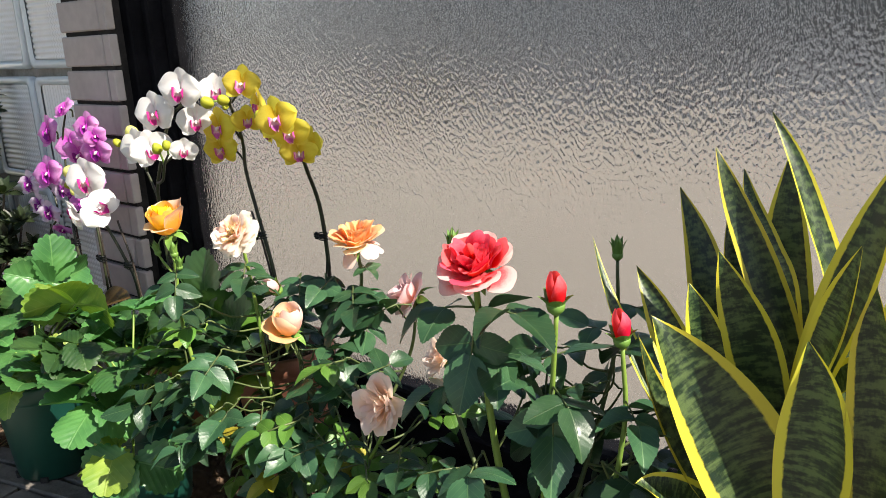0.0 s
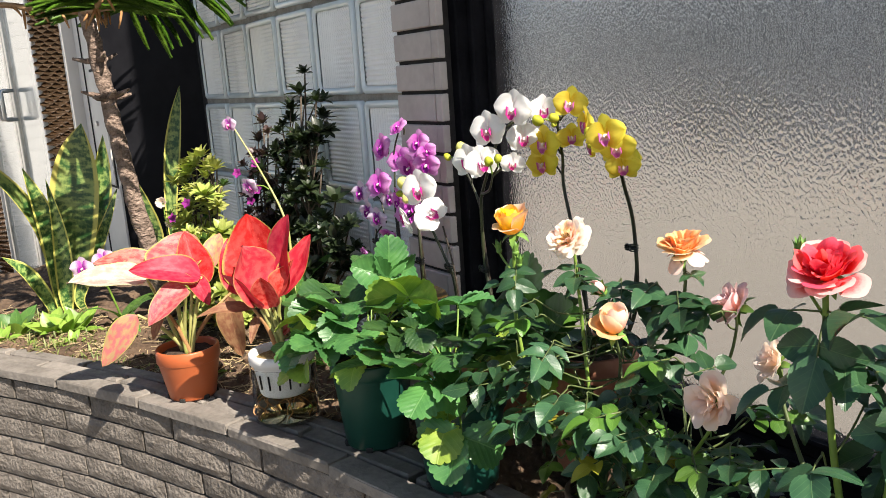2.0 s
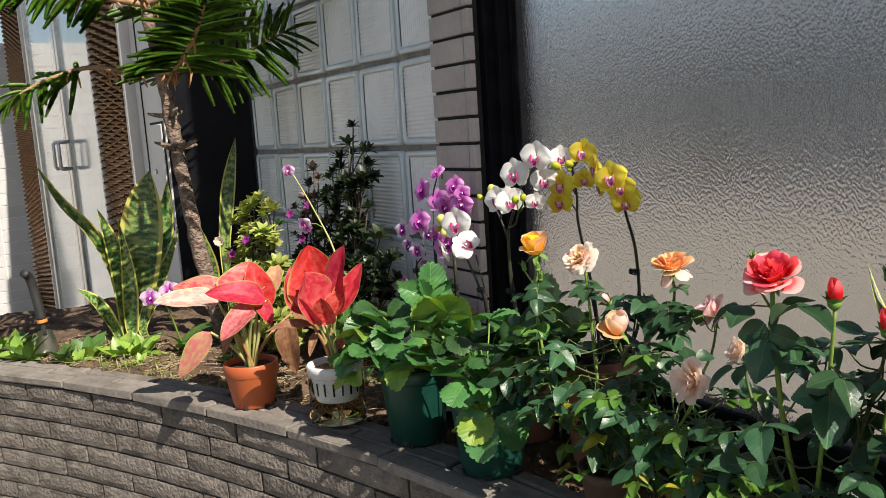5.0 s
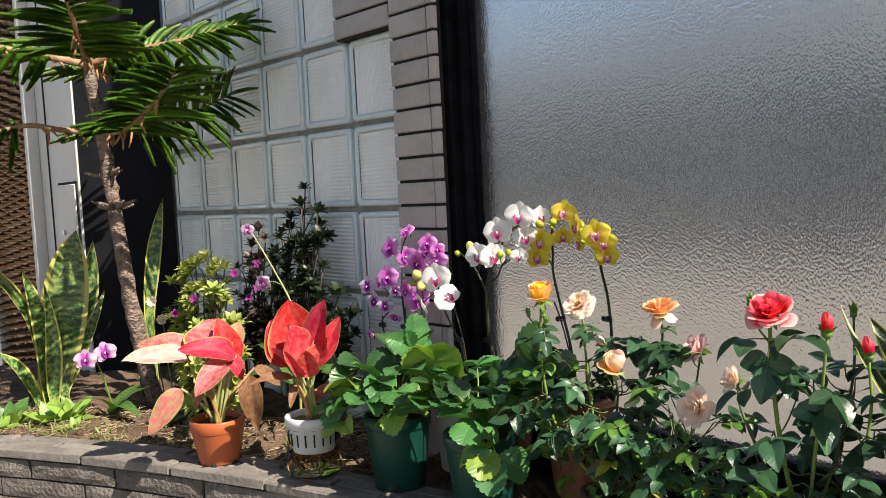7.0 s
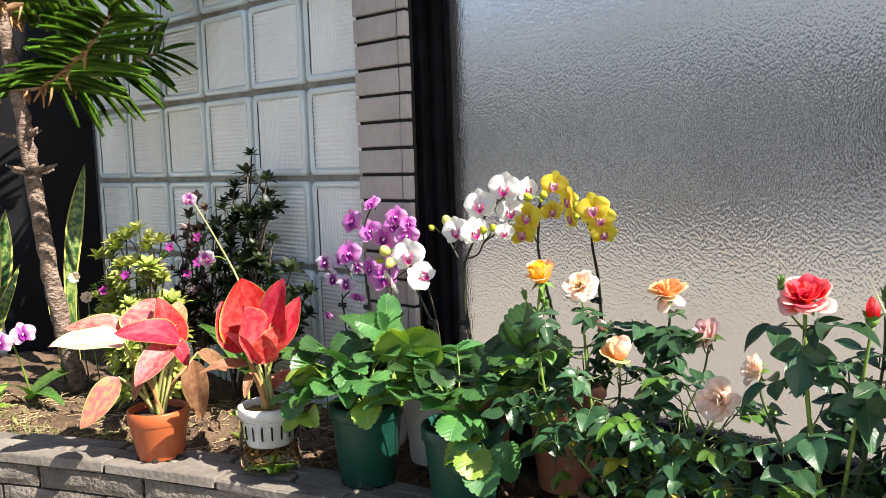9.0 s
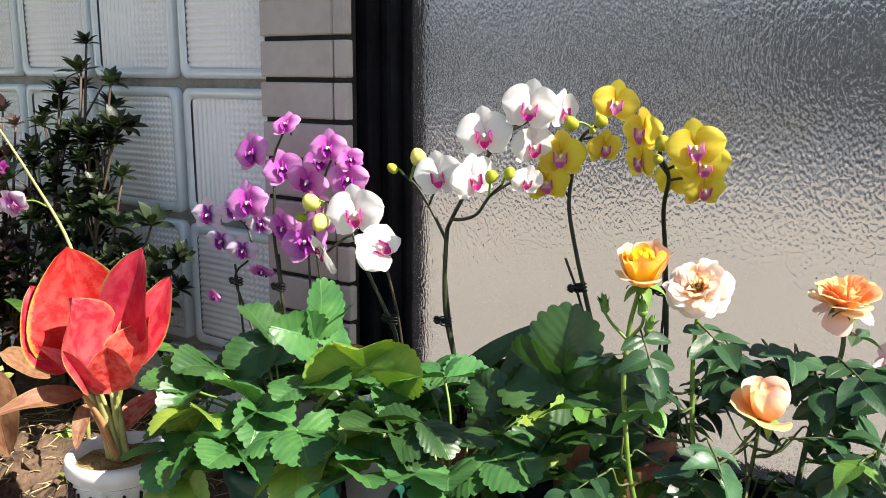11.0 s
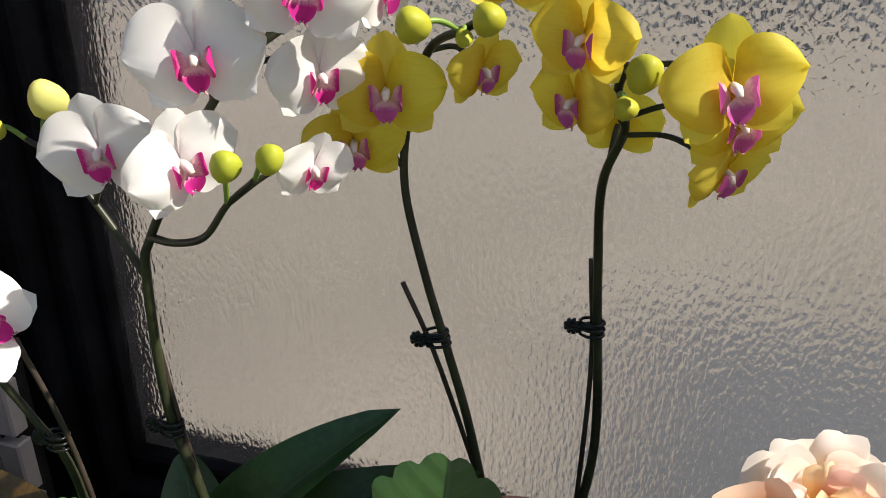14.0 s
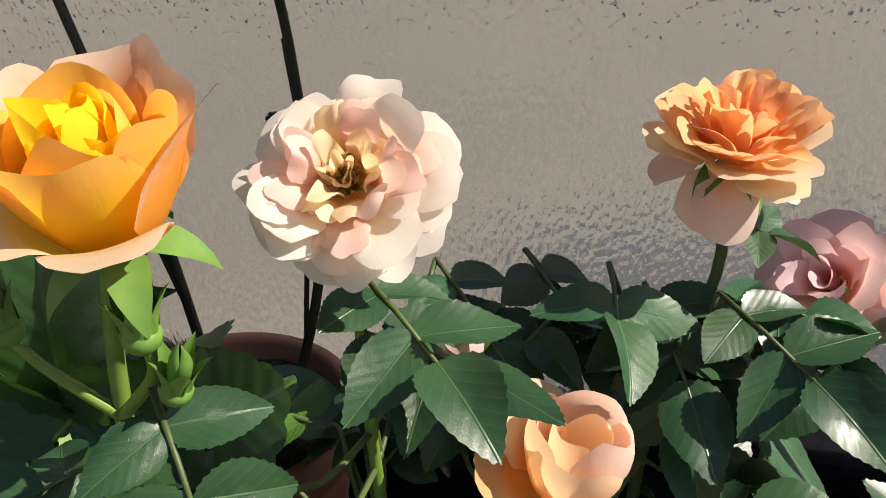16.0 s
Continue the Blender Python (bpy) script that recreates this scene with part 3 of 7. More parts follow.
M["needle"] = green_leaf("pine_needle", (0.060, 0.155, 0.022), (0.200, 0.370, 0.050), (0.22, 0.36, 0.06), 0.42, 0.5, 0.0, 0.35, 0.35, 0.0)
M["straw"] = material("dry_straw", (0.30, 0.22, 0.11), 0.8, var=(0.48, 0.38, 0.22), scale=30)
M["stem_green"] = material("green_stem", (0.10, 0.19, 0.03), 0.45, var=(0.20, 0.30, 0.05), scale=25)
M["cane_dark"] = material("dark_rose_cane", (0.045, 0.07, 0.025), 0.5, var=(0.10, 0.13, 0.04), scale=25)
M["orchid_stem"] = material("orchid_stem", (0.010, 0.009, 0.006), 0.45, var=(0.035, 0.042, 0.016), scale=30)
M["stake"] = material("brown_stake", (0.022, 0.015, 0.011), 0.5, var=(0.05, 0.035, 0.025), scale=40)
M["clip"] = material("black_plastic_clip", (0.006, 0.006, 0.006), 0.35)
M["bark"] = material("rough_bark", (0.085, 0.058, 0.045), 0.95, var=(0.34, 0.25, 0.20), scale=40, bump=1.0, bump_scale=95, bump_dist=0.012, stretch=(1, 1, 1.5))
M["twig"] = material("thin_brown_twig", (0.05, 0.035, 0.025), 0.85, var=(0.13, 0.10, 0.075), scale=30)
M["pine_limb"] = material("orange_brown_limb", (0.20, 0.10, 0.045), 0.85, var=(0.40, 0.26, 0.15), scale=35, bump=0.8, bump_scale=120, bump_dist=0.004)
M["dry_twig"] = material("orange_dry_twig", (0.30, 0.14, 0.05), 0.8, var=(0.42, 0.24, 0.11), scale=30)


def snake_material(name, dark, mid, margin, m0=0.70, m1=0.80, band=55.0, vary=0.15):
    """Cross-banded blade with a yellow margin."""
    g = Graph(name)
    wob = g.noise(9, 3.0, g.uv, (2.0, 6.0, 1))
    n = g.noise(1.0, 5.0, g.uv, (3.0, band, 1))
    col = g.mix(g.step(g.math("MULTIPLY_ADD", wob, 0.3, n), 0.55, 0.78), dark, mid)
    col = g.mix(g.math("MULTIPLY", g.step(g.noise(18, 4.0, g.uv, (14, 40, 1)), 0.55, 0.7), 0.4), col, dark)
    edge = g.step(g.math("ADD", g.au, g.math("MULTIPLY", wob, 0.10)), m0 + 0.05, m1 + 0.05)
    col = g.mix(edge, col, margin)
    h = g.math("ADD", g.noise(5, 2.0, g.uv, (30, 3, 1)), g.math("MULTIPLY", n, 0.4))
    return g.finish(g.vary(col, vary), 0.36, h, 0.25, 0.0006, 0.12, (1, 1, 0.4), coat=0.08)


M["snake"] = snake_material("snake_plant_blade", (0.006, 0.020, 0.008), (0.070, 0.110, 0.036), (0.60, 0.53, 0.045), 0.73, 0.79)
M["snake_broad"] = snake_material("broad_snake_plant_blade", (0.024, 0.080, 0.020), (0.25, 0.33, 0.095), (0.56, 0.52, 0.13), 0.74, 0.84, 34.0)


def aglaonema_material(name, base, base2, margin, spots):
    g = Graph(name)
    n = g.noise(2.2, 4.0, g.uv, (3, 4, 1))
    col = g.mix(g.step(n, 0.38, 0.62), base, base2)
    speck = g.math("MULTIPLY", g.step(g.noise(40, 2.0, g.uv, (1, 1.6, 1)), 0.60, 0.70), 0.75)
    col = g.mix(speck, col, spots)
    wave = g.math("SINE", g.math("MULTIPLY", g.math("SUBTRACT", g.v, g.math("MULTIPLY", g.au, 0.25)), 44.0))
    col = g.mix(g.math("MULTIPLY", g.step(wave, 0.9, 1.0), 0.12), col, base)
    edge = g.step(g.math("ADD", g.au, g.math("MULTIPLY", g.noise(30, 3.0, g.uv), 0.16)), 0.98, 1.07)
    col = g.mix(edge, col, margin)
    h = g.math("ADD", g.math("MULTIPLY", wave, -0.15), g.math("MULTIPLY", g.step(g.au, 0.06, 0.0), -1.0))
    return g.finish(g.vary(col, 0.1), 0.50, h, 0.4, 0.0008, 0.22, (1.0, 0.5, 0.4), spec=0.3)


M["agl_red"] = aglaonema_material("red_aglaonema_leaf", (0.40, 0.010, 0.032), (0.50, 0.045, 0.065), (0.30, 0.22, 0.05), (0.60, 0.05, 0.05))
M["agl_coral"] = aglaonema_material("coral_aglaonema_leaf", (0.46, 0.060, 0.070), (0.52, 0.20, 0.17), (0.36, 0.34, 0.10), (0.40, 0.32, 0.12))
M["agl_coral_red"] = aglaonema_material("rosy_red_aglaonema_leaf", (0.44, 0.022, 0.040), (0.54, 0.085, 0.085), (0.42, 0.22, 0.10), (0.60, 0.12, 0.10))
M["agl_pale"] = aglaonema_material("pale_pink_aglaonema_leaf", (0.46, 0.25, 0.22), (0.52, 0.43, 0.36), (0.52, 0.54, 0.24), (0.55, 0.22, 0.20))
M["agl_old"] = aglaonema_material("faded_aglaonema_leaf", (0.22, 0.095, 0.055), (0.30, 0.17, 0.09), (0.28, 0.20, 0.07), (0.25, 0.12, 0.05))
M["agl_mixed"] = aglaonema_material("mottled_aglaonema_leaf", (0.52, 0.15, 0.14), (0.42, 0.29, 0.14), (0.38, 0.40, 0.10), (0.40, 0.22, 0.12))
M["agl_stalk"] = material("pale_green_stalk", (0.24, 0.27, 0.06), 0.4, var=(0.45, 0.42, 0.18), scale=20)


def petal_material(name, inner, outer, v0=0.1, v1=0.8, through=0.35, vary=0.06, streak=0.0, streak_col=(1, 1, 1), rough=0.55):
    """Soft petal: one colour at its base, another at its rim, with fine lengthwise veins."""
    g = Graph(name)
    n = g.noise(12, 3.0, g.uv, (1, 1, 1))
    col = g.mix(g.step(g.math("MULTIPLY_ADD", n, 0.35, g.v), v0 + 0.17, v1 + 0.17), inner, outer)
    fib = g.noise(1.0, 3.0, g.uv, (38, 2.5, 1))
    if streak:
        col = g.mix(g.math("MULTIPLY", g.step(fib, 0.45, 0.7), streak), col, streak_col)
    h = g.math("ADD", g.math("MULTIPLY", fib, 0.6), g.noise(90, 2.0))
    return g.finish(g.vary(col, vary), rough, h, 0.22, 0.0005, through, (1.0, 0.95, 0.85), spec=0.3)


M["orchid_white"] = petal_material("white_orchid_petal", (0.84, 0.76, 0.80), (0.90, 0.90, 0.90), 0.0, 0.25, 0.45, streak=0.10, streak_col=(0.80, 0.78, 0.80))
M["orchid_yellow"] = petal_material("yellow_orchid_petal", (0.76, 0.56, 0.04), (0.88, 0.76, 0.10), 0.0, 0.5, 0.6, streak=0.35, streak_col=(0.78, 0.60, 0.04))
M["orchid_purple"] = petal_material("purple_orchid_petal", (0.62, 0.08, 0.56), (0.82, 0.38, 0.78), 0.0, 0.85, 0.5, streak=0.3, streak_col=(0.54, 0.06, 0.50))
M["orchid_mauve"] = petal_material("white_and_mauve_orchid_petal", (0.30, 0.03, 0.34), (0.74, 0.62, 0.76), 0.1, 0.55)
M["orchid_blush"] = petal_material("white_to_purple_orchid_petal", (0.48, 0.08, 0.46), (0.82, 0.62, 0.80), 0.15, 0.6, 0.45)
M["lip_magenta"] = petal_material("magenta_lip", (0.86, 0.60, 0.66), (0.58, 0.025, 0.26), 0.12, 0.45, 0.35)
M["lip_mauve"] = petal_material("mauve_lip", (0.82, 0.55, 0.58), (0.52, 0.10, 0.36), 0.12, 0.5, 0.35)
M["lip_purple"] = petal_material("dark_purple_lip", (0.20, 0.01, 0.20), (0.34, 0.02, 0.34), 0.0, 0.8, 0.2)
M["column_pale"] = material("pale_column", (0.75, 0.60, 0.62), 0.4, var=(0.80, 0.72, 0.60), scale=60)
M["bud_yellow"] = petal_material("yellow_green_bud", (0.42, 0.44, 0.04), (0.56, 0.54, 0.06), 0.0, 0.8, 0.2)
M["bud_cream"] = petal_material("cream_bud", (0.68, 0.68, 0.22), (0.80, 0.80, 0.55), 0.1, 0.8, 0.3)
M["rose_yellow_in"] = petal_material("deep_yellow_rose_petal", (0.95, 0.46, 0.012), (0.97, 0.70, 0.04), 0.15, 0.7, 0.5)
M["rose_yellow_mid"] = petal_material("golden_rose_petal", (0.97, 0.66, 0.035), (0.96, 0.58, 0.14), 0.55, 1.0, 0.5)
M["rose_yellow_out"] = petal_material("peach_rose_petal", (0.96, 0.52, 0.07), (0.95, 0.70, 0.52), 0.5, 1.0, 0.55)
M["rose_cream_in"] = petal_material("cream_rose_petal", (0.94, 0.62, 0.18), (0.94, 0.80, 0.54), 0.0, 0.8, 0.5)
M["rose_cream_out"] = petal_material("pale_peach_rose_petal", (0.95, 0.80, 0.58), (0.96, 0.89, 0.83), 0.1, 0.7, 0.5)
M["rose_peach_in"] = petal_material("salmon_rose_petal", (0.95, 0.54, 0.16), (0.95, 0.58, 0.30), 0.1, 0.8, 0.5)
M["rose_peach_out"] = petal_material("light_peach_rose_petal", (0.95, 0.62, 0.28), (0.95, 0.76, 0.56), 0.1, 0.9, 0.55)
M["rose_pink"] = petal_material("pale_pink_rose_petal", (0.95, 0.78, 0.62), (0.95, 0.80, 0.73), 0.1, 0.8, 0.55)
M["rose_lilac"] = petal_material("lilac_pink_rose_petal", (0.90, 0.52, 0.44), (0.88, 0.64, 0.68), 0.1, 0.8, 0.5)
M["rose_red_in"] = petal_material("red_rose_petal", (0.72, 0.012, 0.035), (0.90, 0.12, 0.16), 0.45, 1.0, 0.45)
M["rose_red_out"] = petal_material("coral_pink_rose_petal", (0.84, 0.10, 0.13), (0.94, 0.60, 0.58), 0.35, 0.9, 0.45)
M["sepal"] = material("green_sepal", (0.06, 0.15, 0.025), 0.5, var=(0.15, 0.27, 0.05), scale=30)
M["rose_blush_out"] = petal_material("blush_rose_petal", (0.95, 0.55, 0.22), (0.95, 0.72, 0.66), 0.0, 0.55, 0.5, streak=0.25, streak_col=(0.95, 0.66, 0.52))
M["stamen"] = material("brown_stamen", (0.30, 0.14, 0.03), 0.7, var=(0.5, 0.30, 0.06), scale=60)
M["terracotta_plastic"] = material("orange_plastic_pot", (0.36, 0.078, 0.024), 0.40, var=(0.42, 0.105, 0.036), scale=7, bump=0.1, bump_scale=90)
M["clay"] = material("clay_pot", (0.30, 0.12, 0.075), 0.75, var=(0.42, 0.20, 0.13), scale=9, bump=0.3)
M["green_plastic"] = material("dark_green_plastic", (0.006, 0.048, 0.034), 0.38, var=(0.012, 0.072, 0.052), scale=6, bump=0.1, bump_scale=50)
M["white_plastic"] = material("dusty_white_plastic", (0.60, 0.60, 0.60), 0.5, var=(0.74, 0.73, 0.72), scale=12, bump=0.2)
M["brown_pot"] = material("dark_brown_pot", (0.05, 0.028, 0.018), 0.6, var=(0.12, 0.07, 0.045), scale=12, bump=0.3)
M["compost"] = material("dark_compost", (0.02, 0.014, 0.010), 0.95, var=(0.07, 0.045, 0.03), scale=40, bump=1.0, bump_scale=110, bump_dist=0.006)
M["moss"] = material("sphagnum_moss", (0.16, 0.10, 0.035), 0.95, var=(0.36, 0.26, 0.10), scale=60, bump=1.0, bump_scale=150, bump_dist=0.008)
M["black_rubber"] = material("black_rubber_grip", (0.012, 0.012, 0.013), 0.6, var=(0.03, 0.03, 0.03), scale=30, bump=0.2)
M["orange"] = material("orange_ring", (0.62, 0.22, 0.05), 0.5)
g = bpy.data.materials.new("clear_jar_glass")
g.use_nodes = True
gb = g.node_tree.nodes["Principled BSDF"]
gb.inputs["Transmission Weight"].default_value, gb.inputs["Roughness"].default_value, gb.inputs["IOR"].default_value = 1.0, 0.0, 1.03
gb.inputs["Base Color"].default_value = (0.93, 0.95, 0.94, 1)
M["jar"] = g
w = bpy.data.materials.new("murky_water")
w.use_nodes = True
wb = w.node_tree.nodes["Principled BSDF"]
wb.inputs["Transmission Weight"].default_value, wb.inputs["Roughness"].default_value, wb.inputs["IOR"].default_value = 1.0, 0.0, 1.02
wb.inputs["Base Color"].default_value = (0.93, 0.80, 0.55, 1)
M["water"] = w


# ---- sheets: leaves, petals ----
def sheet(f, nu, nv, bm=None, mat=0):
    """A sheet from f(u, v), u in -1..1, v in 0..1, with u, v as its UV map."""
    own = bm if bm is not None else bmesh.new()
    lay_uv = own.loops.layers.uv.verify()
    rows = [[(own.verts.new(f(-1 + 2 * i / nu, j / nv)), (i / nu, j / nv)) for i in range(nu + 1)] for j in range(nv + 1)]
    for j in range(nv):
        for i in range(nu):
            q = [rows[j][i], rows[j][i + 1], rows[j + 1][i + 1], rows[j + 1][i]]
            face = own.faces.new([v for v, _ in q])
            face.material_index, face.smooth = mat, True
            for loop, (_, uv) in zip(face.loops, q):
                loop[lay_uv].uv = uv
    return own


def ovate(v, a=0.85, b=1.0):
    return max(0.0, math.sin(math.pi * min(1.0, v ** a))) ** b


def leaf_sheet(length, width, fold=20, bend=20, wave=0.0, teeth=0, tooth=0.0, a=0.75, b=0.85, nu=4, nv=8, m=None, bm=None, seed=0, mat=0, tip=0.0, base=0.03, twist=0.0, outline=None, sway=0.0):
    """A leaf along +y whose upper side is +z. fold, bend: degrees; teeth: serration."""
    r = random.Random(seed)
    ph = r.uniform(0, 6)
    fo, be = math.radians(fold), math.radians(bend)

    def f(u, v):
        w = width / 2 * (ovate(v, a, b) * (1 - tip * v) + base * (1 - v))
        if outline:
            w = width / 2 * outline(v)
        if teeth:
            w *= 1 + tooth * (((v * teeth) % 1.0) - 0.5) * (abs(u) > 0.9)
        s = be * v
        y = length * (math.sin(s) / be if be else v)
        z = -length * ((1 - math.cos(s)) / be if be else 0)
        x = u * w * math.cos(fo)
        z += abs(u) * w * math.sin(fo) + wave * width * abs(u) * math.sin(v * 9 + ph + (2 if u > 0 else 0))
        if twist:
            ct, sn = math.cos(math.radians(twist) * v), math.sin(math.radians(twist) * v)
            zc = -length * ((1 - math.cos(s)) / be if be else 0)
            x, z = x * ct + (z - zc) * sn, zc + (z - zc) * ct - x * sn
        p = Vector((x + sway * length * math.sin(math.pi * v), y, z))
        return m @ p if m is not None else p
    return sheet(f, nu, nv, bm, mat)


def facing(direction, spin=0.0):
    """A turn that takes +z to direction, with +y kept upward where it can be."""
    d = Vector(direction).normalized()
    up = Vector((0, 0, 1)) if abs(d.z) < 0.95 else Vector((0, 1, 0))
    x = up.cross(d).normalized()
    y = d.cross(x)
    return Matrix((x, y, d)).transposed().to_4x4() @ Matrix.Rotation(math.radians(spin), 4, "Z")


def along_dir(direction, spin=0.0):
    """A turn that takes +y to direction, with +z kept upward where it can be."""
    d = Vector(direction).normalized()
    up = Vector((0, 0, 1)) if abs(d.z) < 0.97 else Vector((1, 0, 0))
    x = d.cross(up).normalized()
    z = x.cross(d)
    return Matrix((x, d, z)).transposed().to_4x4() @ Matrix.Rotation(math.radians(spin), 4, "Y")


def put(name, mesh, parent, m, label=""):
    ob = new(name, mesh)
    ob.parent = parent
    ob.matrix_basis = m
    return tagged(ob, label)


def smooth_path(points, n=6):
    """Catmull-Rom through points."""
    P = [Vector(p) for p in points]
    P = [2 * P[0] - P[1]] + P + [2 * P[-1] - P[-2]]
    out = []
    for i in range(1, len(P) - 2):
        for k in range(n):
            t = k / n
            a, b, c, d = P[i - 1], P[i], P[i + 1], P[i + 2]
            out.append(0.5 * ((2 * b) + (c - a) * t + (2 * a - 5 * b + 4 * c - d) * t * t + (3 * b - a - 3 * c + d) * t ** 3))
    out.append(P[-2])
    return out


def ramped(r0, r1, n):
    return [r0 + (r1 - r0) * i / max(1, n - 1) for i in range(n)]


def stem(name, parent, points, r0, r1, mat, seg=8, label=""):
    pts = smooth_path(points)
    return part(name, tube(pts, ramped(r0, r1, len(pts)), seg), mat, parent, label, True)


# ---- pots ----
def pot(name, label, at, r_top, r_base, height, mat, fill, rim=0.012, lip=0.003, foot=True, fill_z=0.012, slots=0):
    """A round pot with a rolled rim, its inside and what it is filled with."""
    t = thing(name, label, "pot", at)
    th = 0.0035
    prof = [(0, 0.004), (r_base - 0.004, 0.004), (r_base - 0.002, 0.0), (r_base, 0.003), (r_top - 0.001, height - rim * 1.6), (r_top, height - rim * 1.5), (r_top + lip, height - rim * 1.4), (r_top + lip, height - 0.002),
            (r_top + lip - 0.0015, height), (r_top - th + 0.001, height), (r_top - th, height - 0.003), (r_top - th - 0.003, height - fill_z - 0.02)]
    bm = lathe(prof, 48)
    if foot:
        for k in range(6):
            a = k * math.pi / 3 + 0.3
            b0 = box(-0.005, 0.005, -0.003, 0.003, -0.0005, 0.007, 0.001, bm=None)
            bmesh.ops.transform(b0, matrix=Matrix.Translation((math.cos(a) * r_base, math.sin(a) * r_base, 0)) @ Matrix.Rotation(a + math.pi / 2, 4, "Z"), verts=b0.verts)
            me = bpy.data.meshes.new("notch")
            b0.to_mesh(me)
            b0.free()
            ob = new("drain_notch", me)
            me.materials.append(M["black_joint"])
            ob.parent = t
    part("body", bm, mat, t, "", True)
    n = 26
    s = bmesh.new()
    c = s.verts.new((0, 0, height - fill_z + 0.004))
    ri = r_top - th - 0.0005
    rings = []
    for j in (0.4, 0.75, 1.0):
        rings.append([s.verts.new((ri * j * math.cos(2 * math.pi * k / n), ri * j * math.sin(2 * math.pi * k / n), height - fill_z + 0.004 * noise.noise(Vector((k * 1.3, j * 5, at[0] * 7))))) for k in range(n)])
    for k in range(n):
        s.faces.new((c, rings[0][k], rings[0][(k + 1) % n]))
        for a, b in zip(rings, rings[1:]):
            s.faces.new((a[k], b[k], b[(k + 1) % n], a[(k + 1) % n]))
    part("filling", s, fill, t, "dark potting compost", True)
    return t


# ---- orchids ----
def orchid_flower_meshes(petal_mat, lip_mat, size, key, pw=0.30):
    """Meshes of one moth orchid bloom, which faces +z with its top at +y: sepals, petal, lip, column."""
    sep = bmesh.new()
    for ang, ln, wd in ((0, 0.52, 0.36), (130, 0.51, 0.34), (-130, 0.51, 0.34)):
        leaf_sheet(size * ln, size * wd, -8, -12, 0.02, a=0.85, b=0.5, nu=4, nv=9, base=0.25, bm=sep, seed=key,
                   m=Matrix.Rotation(math.radians(ang), 4, "Z") @ Matrix.Rotation(math.radians(4), 4, "X"))
    pets = []
    for s in (1, -1):
        def f(u, v, s=s):
            w = size * pw * (max(0.0, math.sin(math.pi * min(1, v ** 0.66))) ** 0.5 + 0.12 * (1 - v))
            r = size * 0.52 * v
            return Vector((s * r, u * w * (1 if v < 0.98 else 1) + size * 0.05 * v, size * (0.035 + 0.10 * math.sin(v * 2.2) - 0.09 * u * u * v + 0.02 * math.sin(u * 5 + v * 4 + key))))
        pets.append(mesh_of(sheet(f, 8, 14), "petal", petal_mat, True))
    lip = bmesh.new()
    for s in (1, -1):
        def g1(u, v, s=s):
            w = size * 0.085 * max(0.0, math.sin(math.pi * min(1, v ** 0.8))) ** 0.5 + 0.0006
            return Vector((s * size * (0.03 + 0.085 * math.sin(v * 2.4)), -size * 0.06 + u * w + size * 0.045 * v, size * (0.07 + 0.10 * v)))
        sheet(g1, 4, 6, lip)

    def g2(u, v):
        w = size * 0.066 * (max(0.0, math.sin(math.pi * min(1, v ** 0.8))) ** 0.7) + 0.0008
        return Vector((u * w, -size * (0.05 + 0.17 * v), size * (0.07 + 0.10 * v - 0.10 * v * v + 0.05 * u * u)))
    sheet(g2, 4, 7, lip)
    for s in (1, -1):
        tube([(s * size * 0.01, -size * 0.21, size * 0.08), (s * size * 0.03, -size * 0.235, size * 0.10), (s * size * 0.035, -size * 0.225, size * 0.125)], [size * 0.008, size * 0.006, size * 0.003], 5, lip)
    col = tube([(0, 0, size * 0.03), (0, -size * 0.01, size * 0.11), (0, -size * 0.045, size * 0.15)], [size * 0.032, size * 0.034, size * 0.02], 10)
    return (mesh_of(sep, "flower", petal_mat, True), pets, mesh_of(lip, "lip", lip_mat, True), mesh_of(col, "column", M["column_pale"], True))


def orchid_flower(parent, meshes, at, face, spin=0, scale=1.0, stalk=None, stalk_mat=None):
    sep, pets, lip, col = meshes
    o = put("flower", sep, parent, Matrix.Translation(at) @ facing(face, spin) @ Matrix.Diagonal((scale, scale, scale, 1)))
    for p in pets:
        put("petal", p, o, Matrix())
    put("lip", lip, o, Matrix.Diagonal((1.22, 1.18, 1.15, 1)))
    put("column", col, o, Matrix.Diagonal((1.15, 1.15, 1.15, 1)))
    if stalk is not None:
        a = Vector(at) - Vector(face).normalized() * 0.002
        mid = (a + Vector(stalk)) / 2 + Vector((0, 0.004, 0.004))
        stem("flower_stalk", parent, [stalk, mid, a], 0.0013, 0.0013, stalk_mat or M["stem_green"], 6)


def bud(name, parent, at, axis, size, mat, stalk=None):
    prof = [(0, -0.5), (0.16, -0.46), (0.30, -0.32), (0.38, -0.1), (0.37, 0.1), (0.28, 0.32), (0.13, 0.46), (0, 0.5)]
    bm = lathe([(r * size, z * size) for r, z in prof], 14)
    for v in bm.verts:
        a = math.atan2(v.co.y, v.co.x)
        v.co.x *= 1 + 0.07 * math.cos(3 * a)
        v.co.y *= 1 + 0.07 * math.cos(3 * a)
    ob = part(name, bm, mat, parent, "", True)
    ob.matrix_basis = Matrix.Translation(at) @ facing(axis)
    if stalk is not None:
        stem("bud_stalk", parent, [stalk, (Vector(stalk) + Vector(at)) / 2 + Vector((0, 0, 0.003)), at], 0.0012, 0.0012, M["stem_green"], 6)
    return ob


